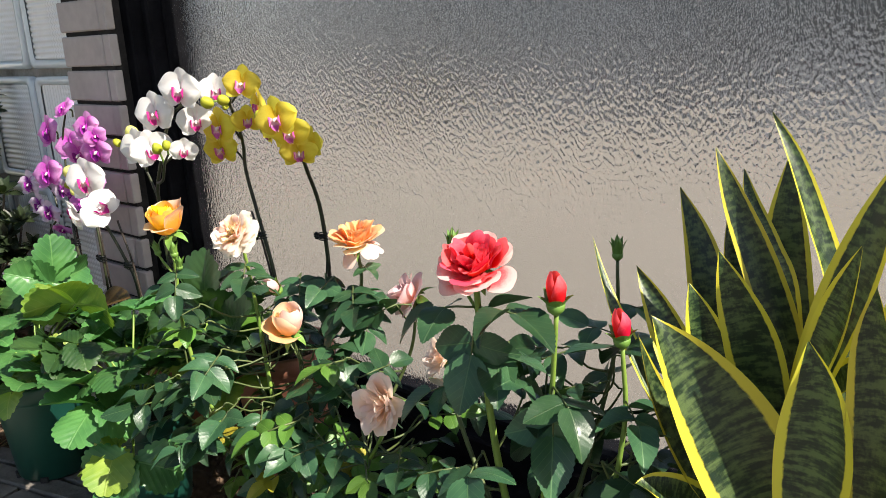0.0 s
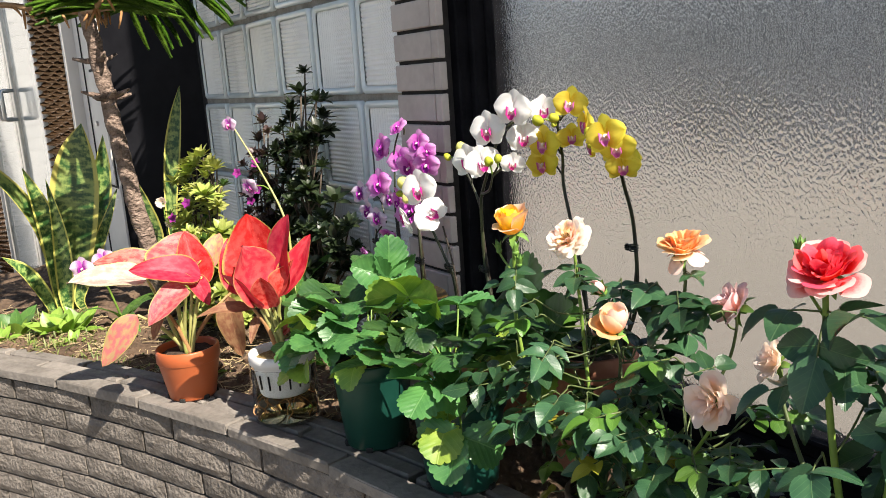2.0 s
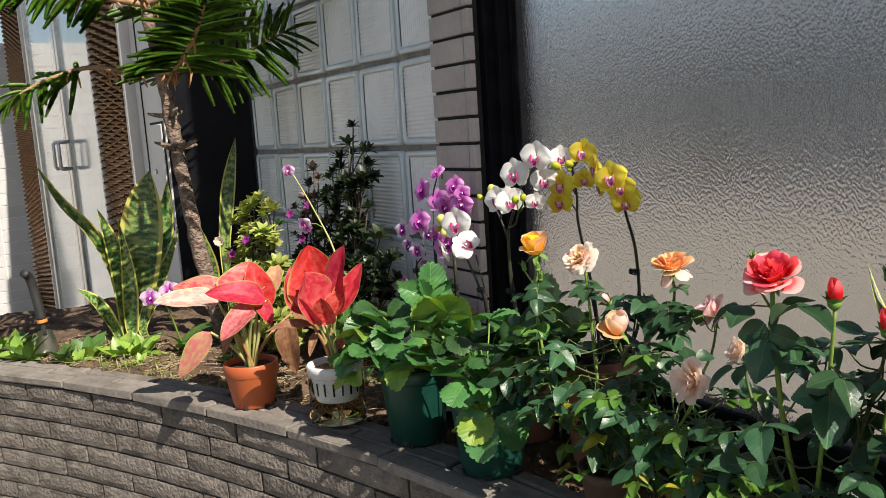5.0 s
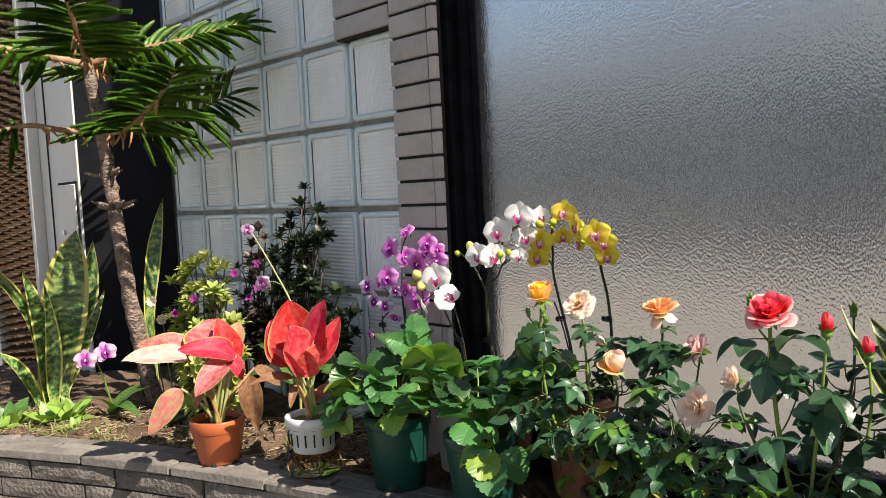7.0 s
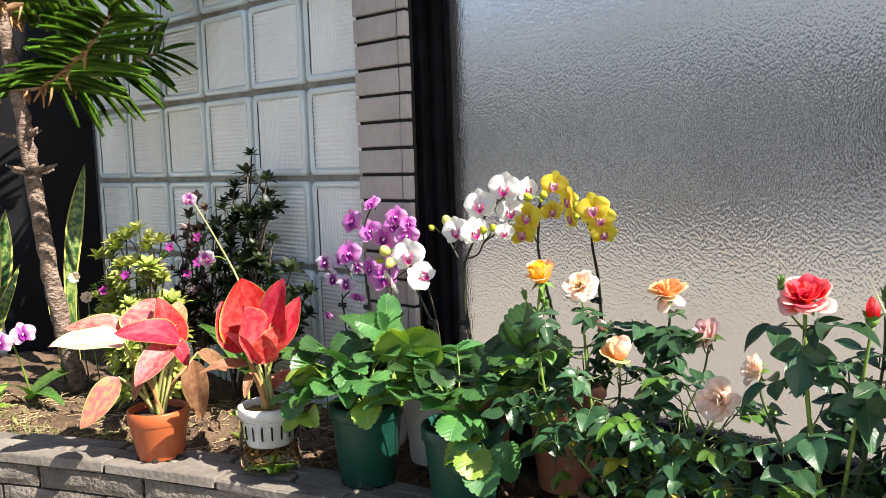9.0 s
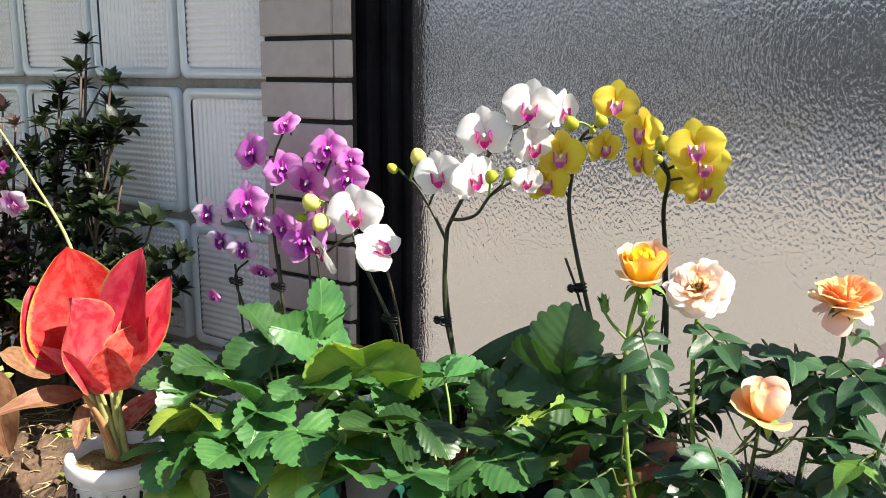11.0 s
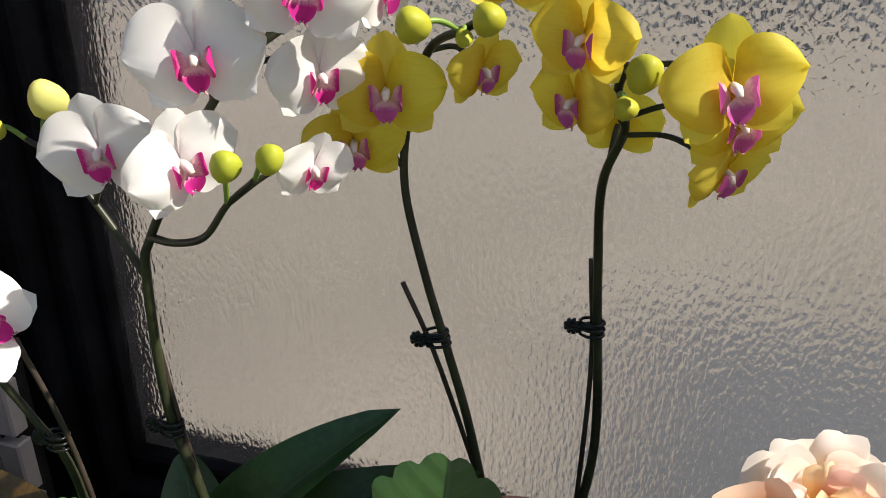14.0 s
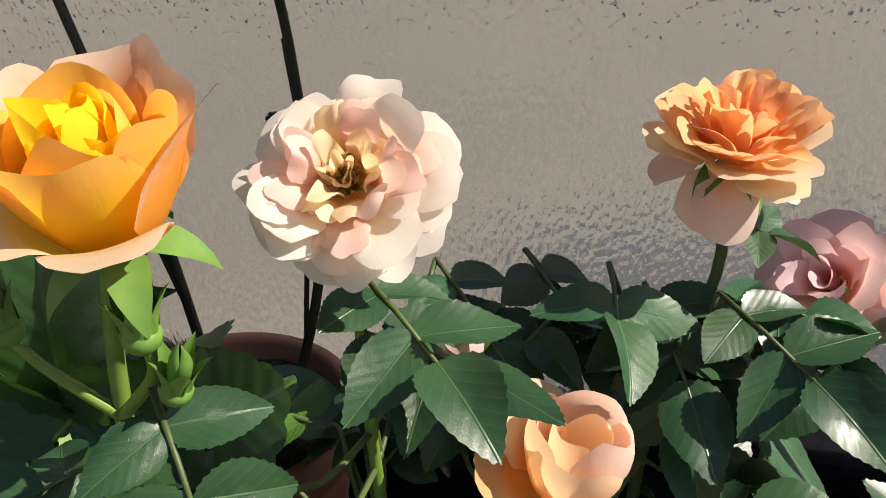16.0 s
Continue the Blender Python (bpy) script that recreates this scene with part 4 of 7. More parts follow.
def stake_clip(parent, at, axis=(0, 0, 1)):
    """A black spring clip that ties a flower stem to its stake."""
    bm = bmesh.new()
    for k in range(3):
        z = (k - 1) * 0.0035
        pts = [(0.0065 * math.cos(a), 0.0045 * math.sin(a), z) for a in [i * 2 * math.pi / 10 for i in range(11)]]
        tube(pts, 0.0009, 5, bm)
    for k in range(9):
        a = k * 2 * math.pi / 9
        tube([(-0.010 + 0.0005 * math.cos(a), 0.0, 0.0005 * math.sin(a)), (-0.010 + 0.0045 * math.cos(a), -0.002, 0.0045 * math.sin(a))], [0.0016, 0.0012], 5, bm)
    tube([(-0.012, 0, 0), (0.002, 0, 0)], 0.0022, 6, bm)
    ob = part("stem_clip", bm, M["clip"], parent, "black plastic stem clip", True)
    ob.matrix_basis = Matrix.Translation(at) @ facing(axis)
    return ob


# ---- roses ----
def rose_bud(parent, at, axis, size, mat=None, label=""):
    """A bud: wrapped petals that stand out of a hip with five pointed sepals; a green bud keeps its sepals shut."""
    bm = lathe([(0, -0.5 * size), (0.10 * size, -0.48 * size), (0.22 * size, -0.36 * size), (0.25 * size, -0.22 * size), (0.18 * size, -0.12 * size), (0, -0.1 * size)], 12)
    ln, tilt = (0.46, 64) if mat else (0.80, 86)
    for k in range(5):
        leaf_sheet(ln * size, 0.26 * size, -24, -28, 0, a=0.5, b=0.9, nu=4, nv=8, bm=bm, base=0.8,
                   m=Matrix.Rotation(k * 1.2566, 4, "Z") @ Matrix.Translation((0, 0.20 * size, -0.24 * size)) @ Matrix.Rotation(math.radians(tilt), 4, "X") @ Matrix.Rotation(math.pi, 4, "Y"))
    b = part("rose_bud", bm, M["sepal"], parent, label, True)
    b.matrix_basis = Matrix.Translation(at) @ facing(axis)
    wide = 0.33 if mat else 0.20
    pet = cup_petal("petal", mat or M["sepal"], 0.14 * size, wide * size, 0.70 * size, 1.5, -0.30, 0.05, 0.0, seed=int(size * 1e4), power=0.36, ruffle=0.01)
    for k in range(3):
        put("petal", pet, b, Matrix.Translation((0, 0, -0.20 * size)) @ Matrix.Rotation(k * 2.1, 4, "Z") @ Matrix.Diagonal((1 - 0.12 * k, 1 - 0.12 * k, 1 + 0.07 * k, 1)))
    return b


def cup_petal(name, mat, r0, r1, h, spread, curl=0.25, tip=0.1, drop=0.0, nu=14, nv=14, seed=0, power=0.7, ruffle=0.02, frill=0.0, fall=0.46, square=2.7):
    """One rose petal: a part of a cup round the z axis, centred on +x, with its rim rolled out."""
    r = random.Random(seed)
    ph = r.uniform(0, 6)

    def f(u, v):
        lop = 0.06 * math.sin(ph * 3)
        ang = u * spread * (0.40 + 0.60 * math.sin(min(1.0, v * 1.2) * math.pi / 2)) * (1 - 0.10 * max(0.0, v - 0.7) / 0.3)
        s = v * (1 - (fall + lop * (1 if u > 0 else -1)) * abs(u) ** square - 0.018 * max(0.0, 1 - abs(u + lop) * 4) + 0.03 * math.sin(u * 6 + ph) * abs(u) + frill * v * v * (math.sin(u * 9 + ph * 5) + 0.6 * math.sin(u * 17 + ph)))
        rad = r0 + (r1 - r0) * max(0.0, s) ** power
        z = h * s * (1 - drop * s)
        if s > 0.62:
            k = (s - 0.62) / 0.38
            rad += curl * h * k * k
            z -= curl * h * 0.5 * k * k
        edge_curl = abs(u) ** 3 * v
        rad += 0.35 * curl * h * edge_curl
        z += tip * h * (1 - u * u) * v * v + ruffle * h * math.sin(u * 4.5 + ph) * v * v
        rad += 1.6 * ruffle * h * math.sin(u * 3.7 + ph * 2) * v * v
        return Vector((rad * math.cos(ang), rad * math.sin(ang), z))
    return mesh_of(sheet(f, nu, nv), "petal", mat, True)


def rose_bloom(parent, at, face, layers, core=None, spin=0, size=1.0, label=""):
    """layers: (petal mesh list, count, start angle). The bloom's hip and sepals are its own mesh; petals are its parts."""
    hip = lathe([(0, -0.010), (0.0022, -0.0095), (0.0038, -0.006), (0.0036, -0.002), (0.002, 0.001), (0, 0.0015)], 12)
    for k in range(5):
        leaf_sheet(0.017, 0.006, 10, 70, 0, a=0.6, nu=2, nv=5, bm=hip, base=0.5, m=Matrix.Rotation(k * 2 * math.pi / 5, 4, "Z") @ Matrix.Translation((0, 0.003, -0.002)))
    b = part("bloom", hip, M["sepal"], parent, label, True)
    b.matrix_basis = Matrix.Translation(at) @ facing(face, spin) @ Matrix.Diagonal((size, size, size, 1))
    r = random.Random(int(at[0] * 1000))
    for meshes, count, start, loose in layers:
        for k in range(count):
            a = start + k * 360 / count + r.uniform(-14, 14) * loose
            put("petal", meshes[k % len(meshes)], b, Matrix.Rotation(math.radians(a), 4, "Z") @ Matrix.Rotation(math.radians(r.uniform(-8, 7) * loose), 4, "Y") @ Matrix.Diagonal((1 + r.uniform(-0.06, 0.05) * loose,) * 2 + (1 + r.uniform(-0.12, 0.06) * loose, 1)))
    if core:
        put("stamen_tuft", core, b, Matrix())
    return b


def toothed_leaf(bm, m, length, width, fold, bend, low, point, teeth, tooth, pleat, seed, rounded=False):
    """A leaflet along +y with a toothed rim. low: how far its widest part lies below the middle; point: its drawn-out tip."""
    lay_uv = bm.loops.layers.uv.verify()
    r = random.Random(seed)
    fo, be, ph, asym = math.radians(fold), math.radians(bend) + 1e-4, r.uniform(0, 6), r.uniform(-0.06, 0.06)
    cup, droop = r.uniform(-0.10, 0.16), r.uniform(-0.12, 0.05)
    per = 4 if rounded else 3
    n = teeth * per
    size = [r.uniform(0.7, 1.25) for _ in range(teeth)]
    rings = []
    for j, k in enumerate((0.0, 0.3, 0.56, 0.78, 0.93, 1.0)):
        ring = []
        for i in range(1 if j == 0 else n):
            a = 2 * math.pi * i / n
            x = math.sin(a) * (1 + low * math.cos(a) * 1.6) * (1 + asym * math.sin(a))
            y = 0.5 - 0.5 * math.cos(a) + point * max(0.0, -math.cos(a)) ** 10
            if j == 5 and i:
                q, w = (i % n) / per, size[(i // per) % teeth]
                t = abs(math.sin(math.pi * q)) ** 0.7 - 0.6 if rounded else (q % 1.0 if math.sin(a) < 0 else 1 - q % 1.0) - 0.4
                t = 1 + tooth * w * t
                x, y = x * t, 0.5 + (y - 0.5) * t
            x, y = x * k, 0.5 + (y - 0.5) * k
            side = min(1.0, abs(x))
            s = be * y
            zz = -length * (1 - math.cos(s)) / be + abs(x) * width / 2 * math.sin(fo)
            vein = abs(math.sin((y - 0.42 * abs(x)) * 3.1416 * 6.5))
            zz += pleat * width * 2.2 * (vein - 0.5) * min(1.0, side * 2.2)
            zz += 0.05 * width * math.sin(y * 5 + ph + (2 if x > 0 else 0)) * side + cup * width * side * side + droop * width * side ** 3
            p = Vector((x * width / 2 * math.cos(fo), length * math.sin(s) / be, zz))
            ring.append((bm.verts.new(m @ p), (0.5 + 0.5 * x, y)))
        rings.append(ring)
    for a, b in zip(rings, rings[1:]):
        for i in range(n):
            q = [a[i % len(a)], b[i], b[(i + 1) % n], a[(i + 1) % len(a)]]
            if len(a) == 1:
                q = q[:3]
            face = bm.faces.new([v for v, _ in q][::-1])
            face.smooth = True
            for loop, (_, uv) in zip(face.loops, q[::-1]):
                loop[lay_uv].uv = uv


def rose_leaf_mesh(mat, n, seed, size=0.03):
    """A compound leaf with n toothed leaflets on a thin rachis along +y."""
    r = random.Random(seed)
    bm = bmesh.new()
    ln = size * (0.34 + 0.50 * (n - 1) / 2)
    tube([(0, 0, 0), (0, ln * 0.5, 0.001), (0, ln, 0)], [0.0009, 0.0008, 0.0006], 5, bm, mat=1)
    spots = [(ln, 0, 1.0)]
    for k in range((n - 1) // 2):
        y = ln * (0.74 - 0.46 * k)
        spots += [(y, 74, 0.85 - 0.1 * k), (y, -74, 0.85 - 0.1 * k)]
    for y, a, s in spots:
        m = Matrix.Translation((0, y, 0)) @ Matrix.Rotation(math.radians(-a + r.uniform(-8, 8)), 4, "Z") @ Matrix.Rotation(math.radians(r.uniform(-25, 12)), 4, "X") @ Matrix.Rotation(math.radians(r.uniform(-20, 20)), 4, "Y")
        toothed_leaf(bm, m, size * s * r.uniform(0.9, 1.1), size * s * r.uniform(0.66, 0.78), r.uniform(6, 24), r.uniform(5, 40), 0.15, 0.10, 28, 0.072, 0.0014, seed + int(y * 999) + a)
    return mesh_of(bm, "leaf", [mat, M["cane_dark"]], True)


def strawberry_leaf_mesh(mat, seed, size=0.056):
    r = random.Random(seed)
    bm = bmesh.new()
    for a, s in ((0, 1.0), (78, 0.95), (-78, 0.95)):
        m = Matrix.Rotation(math.radians(-a + r.uniform(-8, 8)), 4, "Z") @ Matrix.Rotation(math.radians(r.uniform(-12, 20)), 4, "X") @ Matrix.Rotation(math.radians(r.uniform(-18, 18)), 4, "Y")
        toothed_leaf(bm, m, size * s, size * s * r.uniform(0.90, 1.02), r.uniform(8, 30), r.uniform(5, 55), -0.11, 0.0, 20, 0.095, 0.0048, seed + a, True)
    return mesh_of(bm, "leaf", mat, True)


def span(base, tip, up=(0, 0, 1), width=1.0, spin=0.0):
    """Takes a leaf of unit length from base to tip, its upper side towards up."""
    b, t = Vector(base), Vector(tip)
    y = t - b
    ln = y.length
    y.normalize()
    u = Vector(up).normalized()
    x = y.cross(u)
    x.normalize()
    z = x.cross(y)
    m = Matrix((x, y, z)).transposed().to_4x4()
    return Matrix.Translation(b) @ m @ Matrix.Rotation(math.radians(spin), 4, "Y") @ Matrix.Diagonal((ln * width, ln, ln, 1))


# ---- orchids in clay pots behind the strawberries ----
BIG_W = orchid_flower_meshes(M["orchid_white"], M["lip_magenta"], 0.0515, 1, 0.345)
BIG_Y = orchid_flower_meshes(M["orchid_yellow"], M["lip_mauve"], 0.0485, 2, 0.30)
BIG_P = orchid_flower_meshes(M["orchid_purple"], M["lip_purple"], 0.051, 3, 0.30)
BIG_M = orchid_flower_meshes(M["orchid_mauve"], M["lip_purple"], 0.045, 4, 0.24)
orchid_leaf = [mesh_of(leaf_sheet(1.0, 0.42, 20, b, 0.0, a=0.62, b=0.6, nu=4, nv=10, seed=i, base=0.5), "leaf", M["orchid_leaf"], True) for i, b in enumerate((16, 75, 25))]


def orchid_plant(label, base, leaves):
    t = thing("orchid", label, "orchid", group="potted orchids")
    for k, (tip, up, *wide) in enumerate(leaves):
        b = Vector(base) + (Vector(tip) - Vector(base)) * 0.05
        put("leaf", orchid_leaf[k % 3], t, span(b, tip, up, *wide))
    return t


# white orchid with a branched spike
pot("clay_pot", "round clay pot standing behind the strawberry plants", (-0.612, 1.06, 0.80), 0.062, 0.045, 0.155, M["clay"], M["compost"], 0.014, 0.004, False)
white = orchid_plant("white moth orchid with magenta lips in a clay pot", (-0.620, 1.05, 0.955), [((-0.524, 1.078, 1.072), (-0.55, -0.6, 0.6), 0.62), ((-0.70, 1.0, 0.985), (0, 0, 1)), ((-0.66, 1.10, 1.0), (0, 0, 1)), ((-0.478, 1.085, 1.040), (-0.4, -0.6, 0.7), 0.55)])
stem("flower_stem", white, [(-0.602, 1.05, 0.945), (-0.612, 1.052, 1.0), (-0.628, 1.054, 1.06), (-0.626, 1.052, 1.135), (-0.619, 1.05, 1.156), (-0.598, 1.048, 1.19), (-0.574, 1.045, 1.224), (-0.555, 1.045, 1.245), (-0.532, 1.06, 1.262)], 0.0029, 0.0016, M["orchid_stem"])
stem("side_stem", white, [(-0.626, 1.052, 1.134), (-0.645, 1.055, 1.160), (-0.664, 1.055, 1.185), (-0.678, 1.05, 1.198)], 0.0019, 0.0012, M["orchid_stem"])
stem("side_stem", white, [(-0.619, 1.05, 1.157), (-0.600, 1.042, 1.160), (-0.580, 1.036, 1.168), (-0.563, 1.03, 1.187), (-0.548, 1.028, 1.200)], 0.0020, 0.0013, M["orchid_stem"])
stem("stake", white, [(-0.600, 1.055, 0.94), (-0.622, 1.056, 1.04), (-0.632, 1.056, 1.118)], 0.0014, 0.0014, M["stake"])
stake_clip(white, (-0.6275, 1.054, 1.047))
for at, face, spin, sc, st in (((-0.577, 1.030, 1.237), (0.34, -0.93, 0.02), 6, 1.02, (-0.574, 1.045, 1.224)), ((-0.535, 1.040, 1.263), (0.42, -0.9, 0.0), -8, 1.0, (-0.55, 1.05, 1.25)),
                               ((-0.629, 1.030, 1.194), (0.30, -0.95, 0.06), 10, 0.95, (-0.650, 1.055, 1.168)), ((-0.586, 1.022, 1.196), (0.9, -0.42, -0.12), 14, 0.95, (-0.598, 1.045, 1.19)),
                               ((-0.533, 1.032, 1.196), (0.75, -0.60, -0.25), -10, 0.62, (-0.563, 1.03, 1.187)), ((-0.541, 1.058, 1.226), (0.75, -0.65, -0.1), 0, 0.85, (-0.562, 1.048, 1.238)),
                               ((-0.519, 1.072, 1.259), (0.9, -0.2, 0.0), 0, 0.8, (-0.532, 1.06, 1.262))):
    at = Vector(at) + Vector((0.006, 0.004, 0.009))
    orchid_flower(white, BIG_W, at, face, spin, sc, st, M["orchid_stem"])
for at, ax, sz, mt, st in (((-0.559, 1.018, 1.204), (0.5, -0.5, 0.6), 0.0160, M["bud_yellow"], (-0.563, 1.03, 1.187)), ((-0.541, 1.02, 1.208), (0.5, -0.3, 0.8), 0.014, M["bud_yellow"], (-0.548, 1.028, 1.2)),
                           ((-0.691, 1.04, 1.201), (-0.6, -0.3, 0.6), 0.013, M["bud_yellow"], (-0.678, 1.05, 1.198)), ((-0.664, 1.048, 1.214), (0.2, -0.6, 0.7), 0.0218, M["bud_cream"], (-0.672, 1.052, 1.192))):
    at = Vector(at) + Vector((0.005, 0.0, 0.004))
    bud("flower_bud", white, at, ax, sz, mt, st)

# yellow orchid with two spikes
pot("clay_pot", "weathered clay pot under the yellow orchid", (-0.452, 1.085, 0.80), 0.060, 0.044, 0.168, M["clay"], M["compost"], 0.014, 0.004, False)
yellow = orchid_plant("yellow moth orchid with two tall spikes in a clay pot", (-0.455, 1.09, 0.965), [((-0.37, 1.05, 1.0), (0, 0, 1)), ((-0.53, 1.06, 1.0), (0, 0, 1)), ((-0.44, 1.0, 1.0), (0, 0.2, 1))])
stem("flower_stem", yellow, [(-0.462, 1.098, 0.955), (-0.483, 1.11, 1.036), (-0.497, 1.112, 1.085), (-0.508, 1.112, 1.124), (-0.517, 1.11, 1.17), (-0.514, 1.108, 1.205), (-0.497, 1.088, 1.241), (-0.476, 1.07, 1.254), (-0.462, 1.062, 1.262)], 0.0027, 0.0016, M["orchid_stem"])
stem("flower_stem", yellow, [(-0.430, 1.12, 0.955), (-0.421, 1.142, 1.02), (-0.427, 1.146, 1.116), (-0.427, 1.13, 1.174), (-0.417, 1.11, 1.208), (-0.419, 1.09, 1.229), (-0.415, 1.08, 1.242)], 0.0028, 0.0017, M["orchid_stem"])
stem("stake", yellow, [(-0.455, 1.10, 0.95), (-0.50, 1.112, 1.07), (-0.521, 1.114, 1.118)], 0.0014, 0.0014, M["stake"])
stem("stake", yellow, [(-0.428, 1.125, 0.95), (-0.427, 1.148, 1.06), (-0.4315, 1.149, 1.128)], 0.0014, 0.0014, M["stake"])
stake_clip(yellow, (-0.502, 1.112, 1.090), (-0.2, 0, 1))
stake_clip(yellow, (-0.428, 1.146, 1.090))
for at, face, spin, sc, st in (((-0.518, 1.078, 1.220), (0.30, -0.95, 0.05), 0, 1.0, (-0.514, 1.105, 1.21)), ((-0.540, 1.092, 1.192), (0.35, -0.93, -0.1), 6, 0.95, (-0.517, 1.11, 1.18)),
                               ((-0.466, 1.078, 1.270), (0.55, -0.80, 0.15), -8, 0.88, (-0.472, 1.07, 1.256)), ((-0.481, 1.090, 1.229), (0.80, -0.55, -0.2), 0, 0.75, (-0.497, 1.088, 1.241)),
                               ((-0.437, 1.078, 1.246), (-0.35, -0.93, 0.0), 0, 0.9, (-0.419, 1.088, 1.232)), ((-0.384, 1.058, 1.236), (0.35, -0.92, 0.1), 10, 1.0, (-0.415, 1.08, 1.240)),
                               ((-0.441, 1.090, 1.219), (-0.5, -0.85, -0.1), 0, 0.85, (-0.417, 1.105, 1.212)), ((-0.382, 1.080, 1.199), (0.70, -0.60, -0.35), 0, 0.82, (-0.417, 1.11, 1.206)),
                               ((-0.380, 1.070, 1.222), (0.5, -0.85, -0.2), 4, 0.92, (-0.417, 1.10, 1.216)), ((-0.428, 1.135, 1.198), (0.1, 0.95, 0.0), 0, 0.8, (-0.424, 1.122, 1.188))):
    at = Vector(at) + Vector((0.006, 0.0, 0.006))
    orchid_flower(yellow, BIG_Y, at, face, spin, sc, st, M["orchid_stem"])
for at, ax, sz, mt, st in (((-0.490, 1.05, 1.258), (0.1, -0.7, 0.4), 0.0176, M["bud_yellow"], (-0.476, 1.068, 1.253)), ((-0.462, 1.052, 1.261), (0.3, -0.8, 0.3), 0.016, M["bud_yellow"], (-0.468, 1.066, 1.258)),
                           ((-0.407, 1.058, 1.244), (0.3, -0.6, 0.7), 0.0168, M["bud_yellow"], (-0.415, 1.078, 1.240)), ((-0.413, 1.066, 1.229), (0.2, -0.8, 0.2), 0.012, M["bud_yellow"], (-0.419, 1.088, 1.228)),
                           ((-0.474, 1.062, 1.252), (0.4, -0.8, -0.2), 0.009, M["bud_yellow"], (-0.476, 1.068, 1.253))):
    bud("flower_bud", yellow, at, ax, sz, mt, st)

# purple orchids and a second white one in a low white pot
pot("plastic_pot", "low white plastic pot holding purple orchids", (-0.835, 1.045, 0.80), 0.058, 0.044, 0.135, M["white_plastic"], M["moss"], 0.012, 0.003, False)
purple = orchid_plant("purple moth orchid with many small blooms", (-0.84, 1.04, 0.93), [((-0.835, 1.005, 1.042), (0.1, -1, 0.2)), ((-0.95, 0.98, 0.975), (0, 0, 1)), ((-0.77, 0.98, 0.985), (0.2, -0.3, 1)), ((-0.93, 1.08, 0.96), (0, 0, 1)), ((-0.72, 1.02, 0.985), (0, -0.2, 1))])
stem("flower_stem", purple, [(-0.838, 1.04, 0.92), (-0.853, 1.042, 1.04), (-0.866, 1.048, 1.09), (-0.873, 1.052, 1.117), (-0.873, 1.055, 1.164), (-0.877, 1.06, 1.203), (-0.858, 1.062, 1.240)], 0.0024, 0.0013, M["orchid_stem"])
stem("flower_stem", purple, [(-0.800, 1.05, 0.92), (-0.796, 1.05, 1.0), (-0.798, 1.05, 1.06), (-0.81, 1.055, 1.13), (-0.80, 1.06, 1.18), (-0.778, 1.058, 1.215), (-0.748, 1.05, 1.212)], 0.0020, 0.0012, M["orchid_stem"])
stem("flower_stem", purple, [(-0.86, 1.03, 0.92), (-0.90, 1.035, 1.0), (-0.93, 1.04, 1.055), (-0.905, 1.045, 1.085), (-0.92, 1.05, 1.12), (-0.975, 1.058, 1.13)], 0.0018, 0.0011, M["orchid_stem"])
for a, b in (((-0.845, 1.045, 0.92), (-0.864, 1.05, 1.09)), ((-0.790, 1.054, 0.92), (-0.806, 1.056, 1.085)), ((-0.90, 1.03, 0.92), (-0.935, 1.045, 1.07)), ((-0.82, 1.06, 0.92), (-0.835, 1.07, 1.10))):
    stem("stake", purple, [a, b], 0.0014, 0.0014, M["stake"])
stake_clip(purple, (-0.857, 1.044, 1.052))
stake_clip(purple, (-0.798, 1.05, 1.034))
stake_clip(purple, (-0.925, 1.04, 1.050))
for at, face, spin, sc in (((-0.852, 1.058, 1.242), (0.2, -0.9, 0.4), 20, 0.72), ((-0.906, 1.056, 1.208), (0.25, -0.95, -0.1), 0, 1.0), ((-0.906, 1.045, 1.149), (0.3, -0.93, 0.05), 6, 1.05), ((-0.783, 1.052, 1.220), (0.1, -0.9, 0.45), 0, 0.85),
                           ((-0.745, 1.042, 1.211), (0.7, -0.6, 0.0), 30, 0.6), ((-0.868, 1.066, 1.190), (0.4, -0.9, 0.0), 15, 0.95), ((-0.815, 1.052, 1.182), (0.2, -0.95, -0.1), -10, 1.0), ((-0.749, 1.044, 1.190), (0.5, -0.85, 0.0), 5, 0.9),
                           ((-0.818, 1.075, 1.202), (0.0, -0.9, 0.3), 40, 0.8), ((-0.822, 1.052, 1.110), (0.5, -0.85, -0.1), 0, 1.1), ((-0.853, 1.052, 1.124), (-0.2, -0.95, 0.0), 12, 1.0), ((-0.883, 1.040, 1.070), (0.3, -0.8, -0.5), 0, 0.6),
                           ((-0.96, 1.032, 1.028), (0.2, -0.9, 0.0), 0, 0.45), ((-0.80, 1.06, 1.14), (0.4, -0.9, 0.1), 0, 0.95)):
    turn = Vector(face) + Vector((noise.noise(Vector(at) * 90), 0, noise.noise(Vector(at) * 70))) * 0.9
    orchid_flower(purple, BIG_P, at, turn, spin + 40 * noise.noise(Vector(at) * 50), sc, Vector(at) + Vector((-0.006, 0.012, -0.012)), M["orchid_stem"])
